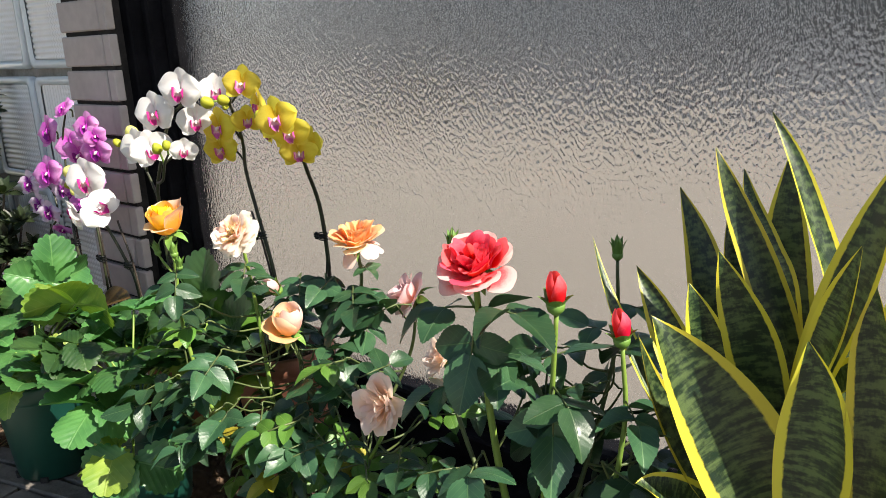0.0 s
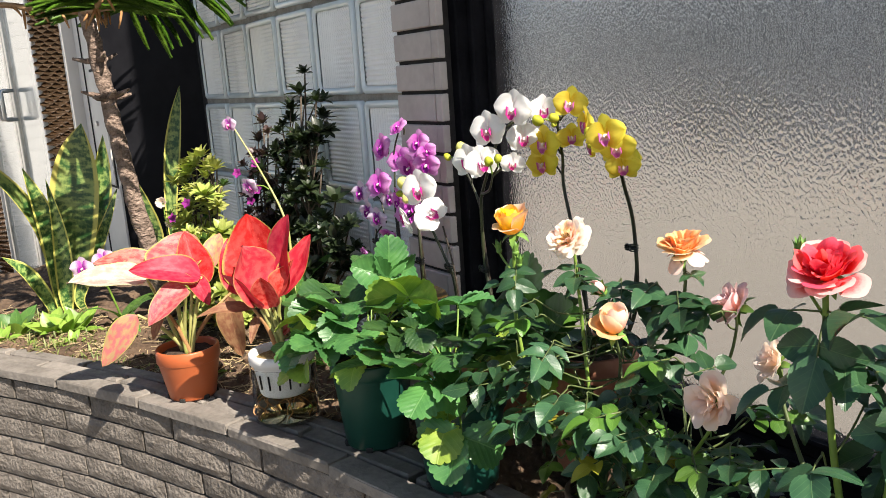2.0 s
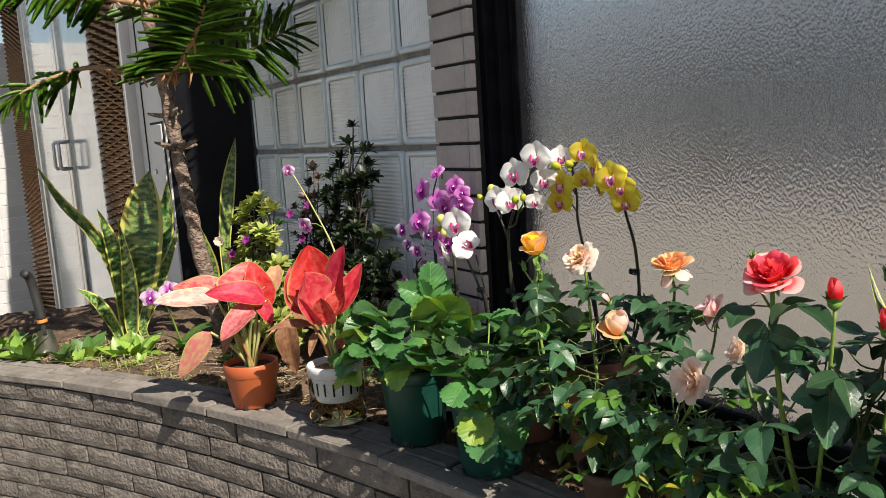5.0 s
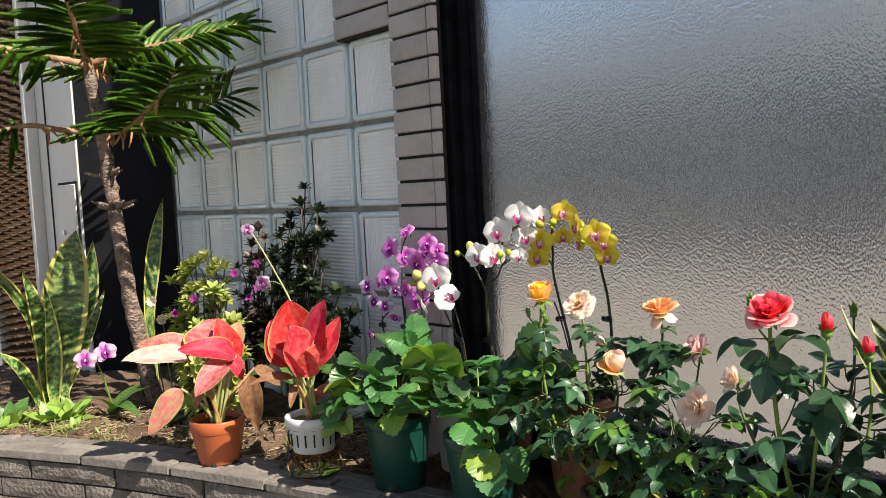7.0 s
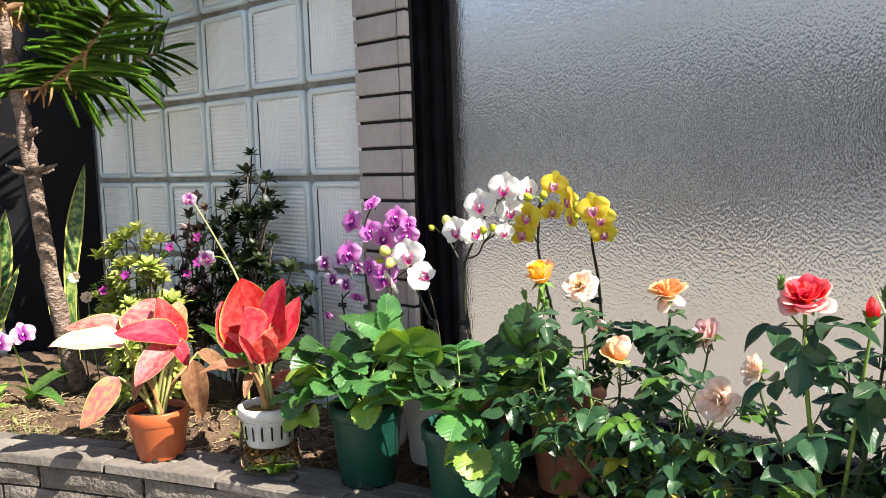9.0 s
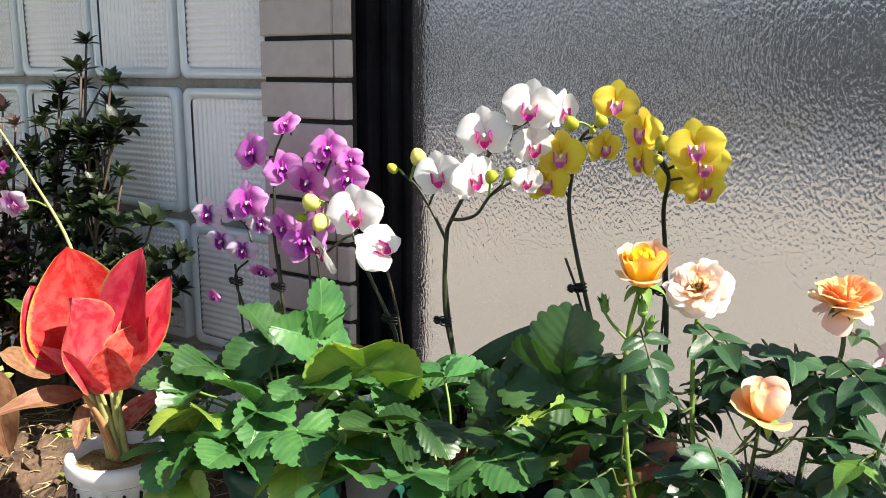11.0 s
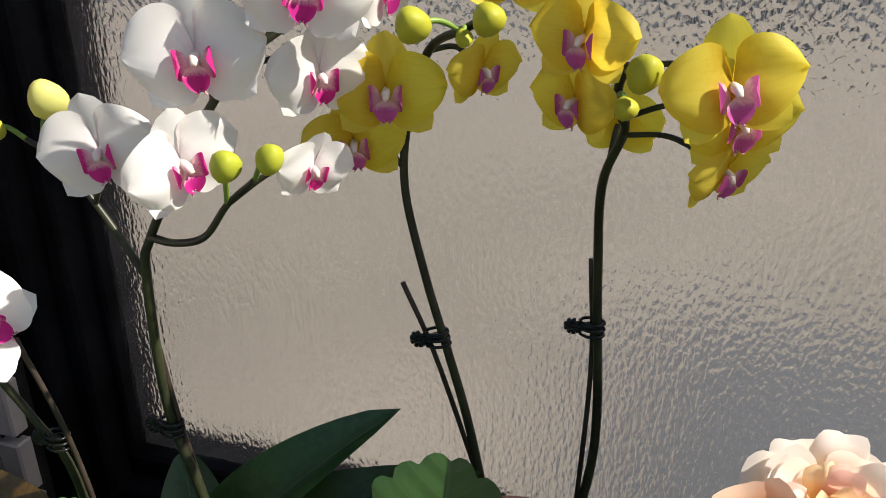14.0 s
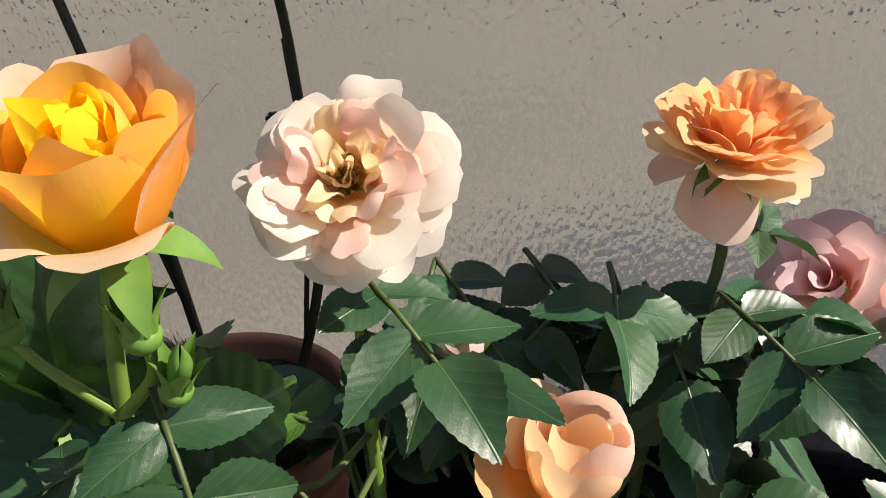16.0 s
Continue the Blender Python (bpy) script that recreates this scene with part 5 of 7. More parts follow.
for at, face, spin, sc in (((-0.978, 1.045, 1.128), (0.25, -0.95, 0.0), 0, 1.0), ((-0.944, 1.055, 1.136), (0.3, -0.93, 0.1), 10, 0.95), ((-0.956, 1.045, 1.097), (0.2, -0.95, -0.1), -8, 0.95), ((-0.911, 1.038, 1.092), (0.4, -0.9, -0.1), 0, 0.9), ((-0.900, 1.058, 1.122), (0.5, -0.85, 0.0), 5, 0.8)):
    orchid_flower(purple, BIG_M, at, face, spin, sc, Vector(at) + Vector((0.006, 0.012, -0.010)), M["orchid_stem"])

M["orchid_leaf_old"] = green_leaf("browned_orchid_leaf", (0.10, 0.06, 0.012), (0.20, 0.12, 0.025), (0.16, 0.11, 0.03), 0.35, 0.5, 0.1, 0.12, 0.2, 0.0)
old_leaf = mesh_of(leaf_sheet(1.0, 0.34, 20, 18, 0.0, a=0.62, b=0.6, nu=4, nv=10, seed=5, base=0.5), "leaf", M["orchid_leaf_old"], True)
put("leaf", old_leaf, purple, span((-0.80, 1.03, 0.96), (-0.690, 1.014, 1.018), (0.1, -0.5, 0.9)), "browned orchid leaf")
white2 = orchid_plant("small white moth orchid with a leaning stem", (-0.70, 1.03, 0.93), [((-0.625, 1.0, 0.99), (0, -0.3, 1)), ((-0.75, 0.98, 0.98), (0, 0, 1)), ((-0.70, 0.96, 0.985), (0, 0.1, 1))])
pot("plastic_pot", "white plastic pot hidden among leaves", (-0.70, 1.04, 0.80), 0.05, 0.04, 0.135, M["white_plastic"], M["moss"], 0.012, 0.003, False)
stem("flower_stem", white2, [(-0.668, 1.032, 0.92), (-0.673, 1.03, 1.02), (-0.687, 1.025, 1.06), (-0.702, 1.018, 1.096), (-0.716, 1.012, 1.134), (-0.735, 1.02, 1.162), (-0.765, 1.025, 1.165)], 0.0025, 0.0013, M["orchid_stem"])
stem("stake", white2, [(-0.655, 1.032, 0.92), (-0.668, 1.028, 1.04), (-0.682, 1.022, 1.108)], 0.0014, 0.0014, M["stake"])
stake_clip(white2, (-0.676, 1.027, 1.047))
for at, face, spin, sc in (((-0.704, 1.003, 1.162), (0.35, -0.93, 0.05), 8, 1.15), ((-0.745, 1.0, 1.115), (-0.45, -0.75, -0.4), 150, 0.95), ((-0.673, 0.998, 1.128), (0.65, -0.55, 0.5), 60, 1.0)):
    orchid_flower(white2, BIG_W, at, face, spin, sc, (-0.716, 1.014, 1.136), M["orchid_stem"])
for at, ax, sz, mt in (((-0.782, 1.02, 1.163), (0.1, -0.8, 0.5), 0.0252, M["bud_cream"]), ((-0.767, 1.018, 1.143), (0.2, -0.8, -0.3), 0.0252, M["bud_cream"]), ((-0.797, 1.02, 1.145), (-0.7, -0.5, 0), 0.014, M["bud_yellow"])):
    bud("flower_bud", white2, at, ax, sz, mt, (-0.765, 1.026, 1.163))

# ---- roses ----

def petals(mats, specs, seed, power=0.65, frill=0.0, ruffle=0.014, fall=0.46, square=2.7):
    """specs: per layer (inner radius, outer radius, height, spread in degrees, curl, drop)."""
    out = []
    for i, (r0, r1, h, sp, cu, dr) in enumerate(specs):
        m = mats[min(i, len(mats) - 1)]
        out.append([cup_petal("petal", m, r0, r1, h, radians(sp), cu, 0.02 + 0.03 * k, dr, seed=seed + 10 * i + k, ruffle=ruffle * (1 + k), power=power, frill=frill, fall=fall, square=square) for k in range(4)])
    return out


def layered(sets, counts, loose=1.0):
    return [(s, c, 37.0 * i, loose) for i, (s, c) in enumerate(zip(sets, counts))]


Y = petals([M["rose_yellow_in"], M["rose_yellow_in"], M["rose_yellow_in"], M["rose_yellow_mid"], M["rose_yellow_mid"], M["rose_yellow_out"], M["rose_yellow_out"]],
           [(0.0004, 0.0022, 0.0215, 150, -0.03, 0), (0.0010, 0.0048, 0.0222, 105, -0.05, 0), (0.0020, 0.0080, 0.0232, 88, -0.06, 0), (0.003, 0.0116, 0.0236, 82, -0.06, 0), (0.004, 0.0152, 0.0230, 66, -0.03, 0),
            (0.004, 0.0168, 0.0246, 46, 0.14, 0.0), (0.004, 0.0166, 0.0150, 44, 0.32, 0.10)], 100, 0.42, 0.004, 0.016, 0.34, 3.6)
C = petals([M["rose_cream_in"], M["rose_cream_in"], M["rose_blush_out"], M["rose_cream_out"], M["rose_cream_out"], M["rose_cream_out"]],
           [(0.001, 0.0040, 0.0120, 44, 0.12, 0), (0.002, 0.0090, 0.0145, 30, 0.22, 0), (0.003, 0.0140, 0.0150, 27, 0.26, 0.1), (0.003, 0.0190, 0.0130, 28, 0.24, 0.25), (0.003, 0.0226, 0.0085, 30, 0.22, 0.5), (0.003, 0.0228, 0.0010, 32, 0.2, 0.6)], 200, 0.55, 0.008, 0.020, 0.36, 3.2)
P = petals([M["rose_peach_in"], M["rose_peach_in"], M["rose_peach_in"], M["rose_peach_in"], M["rose_peach_out"], M["rose_blush_out"]],
           [(0.001, 0.0050, 0.0195, 46, 0.10, 0), (0.002, 0.0100, 0.0200, 36, 0.14, 0), (0.003, 0.0150, 0.0190, 32, 0.18, 0), (0.003, 0.0195, 0.0165, 32, 0.22, 0.05), (0.003, 0.0240, 0.0100, 36, 0.24, 0.1), (0.003, 0.0215, -0.0105, 40, 0.0, -0.3)], 300, 0.60, 0.012, 0.018)
K = petals([M["rose_pink"]] * 5,
           [(0.001, 0.006, 0.018, 48, 0.15, 0), (0.002, 0.011, 0.0185, 40, 0.20, 0), (0.003, 0.017, 0.018, 36, 0.22, 0), (0.003, 0.022, 0.015, 36, 0.25, 0.1), (0.003, 0.026, 0.009, 38, 0.25, 0.3)], 400, 0.62, 0.012, 0.022)
L = petals([M["rose_lilac"]] * 4,
           [(0.001, 0.004, 0.019, 75, 0.10, 0), (0.002, 0.008, 0.020, 62, 0.18, 0), (0.003, 0.013, 0.019, 56, 0.24, 0), (0.003, 0.020, 0.012, 50, 0.3, 0.3)], 500, 0.65, 0.014)
RD = petals([M["rose_red_in"], M["rose_red_in"], M["rose_red_in"], M["rose_red_in"], M["rose_red_out"], M["rose_red_out"]],
            [(0.001, 0.005, 0.0225, 52, 0.10, 0), (0.002, 0.010, 0.0228, 42, 0.14, 0), (0.003, 0.0155, 0.0222, 38, 0.16, 0), (0.003, 0.021, 0.0195, 36, 0.20, 0.0), (0.003, 0.0265, 0.0140, 36, 0.26, 0.1), (0.003, 0.0285, 0.0065, 38, 0.30, 0.25)], 600, 0.55, 0.005, 0.020, 0.38, 3.0)
Q = petals([M["rose_peach_out"], M["rose_blush_out"], M["rose_peach_out"]], [(0.002, 0.0090, 0.024, 110, -0.05, 0), (0.004, 0.0150, 0.0270, 92, -0.20, 0), (0.004, 0.0170, 0.0240, 84, -0.12, 0.0)], 700, 0.40, 0.006, 0.016, 0.36, 3.4)
QF = petals([M["rose_peach_in"], M["rose_peach_out"]], [(0.004, 0.0215, 0.0120, 58, 0.40, 0.15), (0.004, 0.0200, 0.0200, 56, 0.22, 0)], 740, 0.46, 0.006, 0.02, 0.40, 3.2)
stam = bmesh.new()
rs = random.Random(8)
for k in range(26):
    a, rr = rs.uniform(0, 6.28), rs.uniform(0.001, 0.005)
    tube([(rr * 0.4 * math.cos(a), rr * 0.4 * math.sin(a), 0.001), (rr * math.cos(a), rr * math.sin(a), rs.uniform(0.006, 0.009))], [0.0003, 0.0007], 5, stam)
stam_mesh = mesh_of(stam, "stamen_tuft", M["stamen"], True)

rose_small = [rose_leaf_mesh(M["rose_leaf"], n, i, 0.0275) for i, n in enumerate((5, 5, 3, 5))]
rose_young = [rose_leaf_mesh(M["rose_leaf_young"], n, 20 + i, 0.024) for i, n in enumerate((5, 3))]
rose_old = [rose_leaf_mesh(M["rose_leaf_old"], n, 30 + i, 0.022) for i, n in enumerate((3, 3))]
rose_big = [rose_leaf_mesh(M["rose_leaf"], n, 40 + i, 0.037) for i, n in enumerate((3, 5, 3))]


def foliage(parent, centre, size, count, meshes, seed, root, weights=None, keep=None, droop=0.25):
    """Leaves over an ellipsoid, each on a thin twig from the bush's inside."""
    r = random.Random(seed)
    c, s = Vector(centre), Vector(size)
    made = 0
    while made < count:
        d = Vector((r.gauss(0, 1), r.gauss(0, 1), r.gauss(0, 1))).normalized()
        f = r.uniform(0.45, 1.0) ** 0.7
        p = c + Vector((d.x * s.x, d.y * s.y, d.z * s.z)) * f
        if p.z < 0.83 or p.y > 1.165 or (keep and not keep(p)):
            continue
        out = Vector((d.x, d.y, d.z * 0.4 - droop + r.uniform(-0.25, 0.25))) + Vector((r.uniform(-0.5, 0.5), r.uniform(-0.5, 0.2), 0))
        mesh = r.choices(meshes, weights)[0]
        sc = r.uniform(0.75, 1.15)
        b = p - out.normalized() * 0.02
        put("leaf", mesh, parent, Matrix.Translation(b) @ along_dir(out, r.uniform(-35, 35)) @ Matrix.Diagonal((sc, sc, sc, 1)))
        low = b - out.normalized() * 0.03 - Vector((0, 0, 0.025))
        q = min(CANES, key=lambda k: (k - low).length)
        part("twig", tube(smooth_path([q, (q + b) / 2 - Vector((0, 0, 0.006)), b - out.normalized() * 0.006, b], 3), ramped(0.0012, 0.0007, 10), 5), M["cane_dark"], parent, "", True)
        made += 1


BLOOMS = [Vector(b) for b in ((-0.369, 0.907, 1.16), (-0.346, 0.965, 1.14), (-0.254, 1.036, 1.13), (-0.29, 0.97, 1.067), (-0.207, 1.06, 1.07), (-0.136, 0.942, 1.028), (-0.044, 0.96, 1.16), (-0.111, 1.0, 1.06), (0.024, 0.965, 1.144), (0.058, 0.994, 1.116))]
OPEN_SIDE = Vector((0.55, -0.75, 0.36)).normalized()


def clear_of_path(p):
    """Leaves stay below the upper blooms and do not hang before any bloom."""
    for b in BLOOMS:
        along_b = max(0.0, min(0.15, (p - b).dot(OPEN_SIDE)))
        if (p - b - OPEN_SIDE * along_b).length < 0.042:
            return False
        up_b = max(0.0, min(0.15, (p - b).dot(SUN_DIR)))
        if (p - b - SUN_DIR * up_b).length < 0.036:
            return False
    if p.z < 0.95 and p.x < -0.40:
        return False
    return p.z < 1.095 - 0.25 * max(0.0, 0.93 - p.y)


pot("plant_pot", "dark brown plastic pot of the rose bush", (-0.292, 0.965, 0.80), 0.044, 0.034, 0.075, M["brown_pot"], M["compost"], 0.010)
CANES = []
bush = thing("rose_bush", "rose bush with peach, cream and yellow blooms in a brown pot", "rose bush", group="potted roses")
root = (-0.30, 0.965, 0.865)
for pts, r0, r1, mat in (
        ([root, (-0.36, 0.93, 0.96), (-0.374, 0.915, 1.06), (-0.374, 0.916, 1.115), (-0.3660, 0.9105, 1.149)], 0.0024, 0.0017, M["stem_green"]),
        ([root, (-0.335, 0.98, 0.98), (-0.344, 0.98, 1.07), (-0.3400, 0.970, 1.137)], 0.0026, 0.0016, M["stem_green"]),
        ([root, (-0.27, 1.0, 0.95), (-0.262, 1.03, 1.03), (-0.247, 1.036, 1.09), (-0.250, 1.036, 1.129)], 0.0026, 0.0016, M["cane_dark"]),
        ([root, (-0.30, 0.985, 0.95), (-0.295, 0.99, 1.01), (-0.29, 0.978, 1.046)], 0.0022, 0.0014, M["cane_dark"]),
        ([root, (-0.24, 1.02, 0.94), (-0.215, 1.06, 1.01), (-0.204, 1.067, 1.069)], 0.0024, 0.0014, M["cane_dark"]),
        ([root, (-0.20, 0.96, 0.93), (-0.150, 0.955, 0.99), (-0.138, 0.948, 1.02)], 0.0022, 0.0014, M["stem_green"]),
        ([(-0.374, 0.915, 1.110), (-0.363, 0.912, 1.124), (-0.3615, 0.910, 1.134)], 0.0014, 0.0011, M["stem_green"]),
        ([(-0.374, 0.915, 1.110), (-0.386, 0.912, 1.122), (-0.391, 0.910, 1.130)], 0.0014, 0.0011, M["stem_green"])):
    stem("cane", bush, pts, r0, r1, mat)
    CANES.extend(smooth_path(pts))
rose_bloom(bush, (-0.3625, 0.9095, 1.1560), (0.04, -0.27, 0.96),
           [(Y[0], 2, 20, 1.0), (Y[1], 4, 70, 1.6), (Y[1][2:], 3, 30, 1.2), (Y[2], 5, 10, 1.6), (Y[3], 4, 50, 1.2), (Y[4], 1, -70, 0.3), (Y[4][1:], 1, -150, 0.3), (Y[4][2:], 1, 10, 0.3), (Y[5], 1, 172, 0.3), (Y[5][1:], 1, 100, 0.3), (Y[5][2:], 1, 62, 0.3), (Y[5][3:], 1, 4, 0.3), (Y[6], 1, -58, 0.3), (Y[6][1:], 1, -130, 0.3)],
           label="golden yellow rose bloom with peach outer petals", size=1.0)
rose_bloom(bush, (-0.3400, 0.966, 1.143), (0.10, -0.78, 0.62), layered(C, (7, 11, 13, 14, 13, 10), 2.2), stam_mesh, label="open cream and peach rose bloom", size=1.0)
rose_bloom(bush, (-0.248, 1.036, 1.130), (0.05, -0.25, 0.97), layered(P, (6, 9, 11, 12, 10, 7), 1.7), label="flat salmon-peach rose bloom")
rose_bloom(bush, (-0.287, 0.976, 1.051), (0.22, -0.16, 0.95), [(Q[0], 2, 40, 0.5), (Q[1], 1, 80, 0.3), (Q[1][1:], 1, -30, 0.3), (Q[2], 1, 190, 0.3), (Q[2][1:], 1, -85, 0.3), (QF[1], 1, 150, 0.3), (QF[0], 1, -62, 0.3), (QF[0][1:], 1, -135, 0.3), (QF[0][2:], 1, 176, 0.3)], label="half-open peach rose bloom shaped like a cup", size=1.02)
rose_bloom(bush, (-0.204, 1.064, 1.075), (-0.45, -0.6, 0.5), layered(L, (3, 4, 5, 5)), label="lilac-pink rose bloom, half open", size=1.1)
rose_bloom(bush, (-0.136, 0.948, 1.028), (-0.05, -0.95, 0.15), layered(K, (6, 8, 9, 9, 7), 2.2), label="pale pink rose bloom turned sideways", size=1.0)
rose_bud(bush, (-0.3615, 0.909, 1.139), (0.05, -0.1, 1), 0.0158)
rose_bud(bush, (-0.3565, 0.910, 1.126), (0.3, -0.1, 1), 0.0137)
rose_bud(bush, (-0.391, 0.909, 1.136), (-0.2, -0.1, 1), 0.0137)
rose_bud(bush, (-0.318, 0.985, 1.088), (0.1, -0.6, 0.5), 0.0231, M["rose_lilac"])
foliage(bush, (-0.325, 0.955, 1.005), (0.115, 0.10, 0.095), 52, rose_small + rose_young, 5, root, (5, 5, 4, 5, 3, 3), clear_of_path)
foliage(bush, (-0.19, 0.975, 0.965), (0.115, 0.09, 0.095), 34, rose_small + rose_young, 6, root, (5, 5, 4, 5, 3, 3), clear_of_path)
foliage(bush, (-0.25, 0.93, 0.915), (0.14, 0.06, 0.07), 44, rose_young + rose_old + rose_small[:1], 7, root, (6, 5, 4, 4, 2), clear_of_path)
for at, d, k, sc in (((-0.362, 0.905, 1.118), (0.55, -0.55, -0.75), 0, 1.0), ((-0.340, 0.940, 1.105), (0.6, -0.55, -0.2), 1, 1.1), ((-0.375, 0.905, 1.10), (-0.75, -0.45, -0.25), 2, 0.9), ((-0.33, 0.965, 1.095), (0.8, -0.4, 0.1), 3, 1.1),
                     ((-0.255, 1.035, 1.085), (0.8, -0.3, 0.1), 0, 0.9), ((-0.258, 1.03, 1.06), (-0.8, -0.3, 0.2), 1, 0.9), ((-0.25, 1.03, 1.108), (0.9, -0.2, -0.3), 2, 0.7)):
    on = min(CANES, key=lambda c: (c - Vector(at)).length)
    put("leaf", rose_small[k], bush, Matrix.Translation(on) @ along_dir(d) @ Matrix.Diagonal((0.88 * sc, 0.88 * sc, 0.88 * sc, 1)))
# leaves that fill the bush between its upper blooms and the window
r = random.Random(77)
for k, p in enumerate(((-0.322, 1.020, 1.078), (-0.294, 1.030, 1.078), (-0.276, 1.010, 1.087), (-0.260, 1.020, 1.075), (-0.248, 1.030, 1.075), (-0.232, 1.010, 1.084), (-0.214, 1.020, 1.069), (-0.237, 1.030, 1.054), (-0.307, 1.010, 1.067), (-0.253, 1.020, 1.059), (-0.207, 1.030, 1.076), (-0.329, 1.010, 1.068))):
    p = Vector(p)
    d = Vector((r.uniform(-0.9, 0.9), -0.55, r.uniform(-0.55, 0.05))).normalized()
    b = p - d * 0.022
    q = min(CANES, key=lambda c: (c - b + Vector((0, 0, 0.03))).length)
    put("leaf", rose_small[k % 4], bush, Matrix.Translation(b) @ along_dir(d, r.uniform(-25, 25)))
    part("twig", tube(smooth_path([q, (q + b) / 2 - Vector((0, 0, 0.006)), b], 4), 0.0010, 5), M["cane_dark"], bush, "", True)

pot("plant_pot", "brown clay pot of the red rose", (-0.015, 0.985, 0.80), 0.046, 0.036, 0.08, M["brown_pot"], M["compost"], 0.010)
red = thing("rose_bush", "rose bush with a coral-red bloom and red buds", "rose bush", group="potted roses")
root2 = (-0.015, 0.985, 0.87)
for pts, r0, r1, mat in (
        ([root2, (-0.035, 0.975, 0.97), (-0.045, 0.970, 1.07), (-0.044, 0.963, 1.150)], 0.0034, 0.0024, M["stem_green"]),
        ([root2, (0.0, 0.98, 0.98), (0.012, 0.975, 1.06), (0.024, 0.966, 1.132)], 0.0028, 0.0017, M["stem_green"]),
        ([root2, (0.04, 0.99, 0.95), (0.058, 0.998, 1.04), (0.058, 0.996, 1.105)], 0.0026, 0.0016, M["stem_green"]),
        ([root2, (0.0, 1.03, 0.96), (0.004, 1.08, 1.06), (0.004, 1.085, 1.138)], 0.0026, 0.0015, M["cane_dark"]),
        ([root2, (-0.07, 0.99, 0.96), (-0.105, 1.0, 1.02), (-0.110, 1.003, 1.052)], 0.0024, 0.0015, M["cane_dark"])):
    stem("cane", red, pts, r0, r1, mat)
    CANES.extend(smooth_path(pts))
rose_bloom(red, (-0.0435, 0.964, 1.152), (0.10, -0.50, 0.86), layered(RD, (5, 8, 9, 10, 9, 7), 2.0), label="full coral-red rose bloom with pale pink rim", size=0.98)
rose_bloom(red, (-0.111, 1.0, 1.056), (-0.4, -0.7, 0.4), layered(K[:4], (4, 5, 5, 5)), label="cream rose bloom half hidden by leaves", size=0.8)
rose_bud(red, (0.024, 0.965, 1.144), (0.05, -0.1, 1), 0.0270, M["rose_red_in"])
rose_bud(red, (0.058, 0.994, 1.116), (-0.05, -0.1, 1), 0.0250, M["rose_red_in"])
rose_bud(red, (0.004, 1.085, 1.146), (0, 0, 1), 0.0185)
rose_bud(red, (-0.075, 0.975, 1.168), (0.1, 0, 1), 0.0168)
stem("cane", red, [(-0.048, 0.968, 1.12), (-0.068, 0.973, 1.14), (-0.075, 0.975, 1.160)], 0.0014, 0.0011, M["stem_green"])
for at, d, k, sc, sp in (((-0.04, 0.962, 1.130), (0.05, -0.32, -0.8), 0, 1.15, 0), ((-0.04, 0.965, 1.125), (0.9, -0.3, 0.15), 1, 1.0, 10), ((-0.045, 0.965, 1.118), (-0.85, -0.45, -0.05), 2, 1.1, 0), ((-0.012, 0.968, 1.075), (0.25, -0.4, -0.85), 0, 1.15, 0), ((0.012, 0.975, 1.075), (0.7, -0.5, -0.1), 2, 1.0, 0),
                         ((-0.05, 0.965, 1.07), (-0.7, -0.5, -0.3), 1, 0.9, 0), ((0.005, 1.07, 1.10), (0.8, -0.3, 0.1), 2, 0.8, 0), ((0.0, 1.06, 1.08), (-0.8, -0.3, 0.2), 0, 0.8, 0), ((0.05, 0.99, 1.06), (0.6, -0.7, 0.0), 1, 0.8, 0)):
    on = min(CANES, key=lambda c: (c - Vector(at)).length)
    put("leaf", rose_big[k], red, Matrix.Translation(on) @ along_dir(d, sp) @ Matrix.Diagonal((sc, sc, sc, 1)))
foliage(red, (-0.02, 0.99, 0.985), (0.11, 0.09, 0.11), 24, rose_big + rose_small, 11, root2, (2, 2, 2, 2, 2, 2, 2), clear_of_path)
foliage(red, (0.03, 1.05, 1.03), (0.10, 0.06, 0.08), 22, rose_small + rose_big, 12, root2, None, lambda p: clear_of_path(Vector((p.x, p.y, p.z - 0.02))))
foliage(red, (-0.04, 0.935, 0.905), (0.14, 0.06, 0.06), 30, rose_young + rose_old + rose_small[:1], 13, root2, (5, 4, 4, 4, 3), clear_of_path)

# ---- strawberries in green pots ----
straw = [strawberry_leaf_mesh(M["straw_leaf"], i) for i in range(8)]
straw_pale = [strawberry_leaf_mesh(M["straw_leaf_pale"], 50 + i) for i in range(2)]


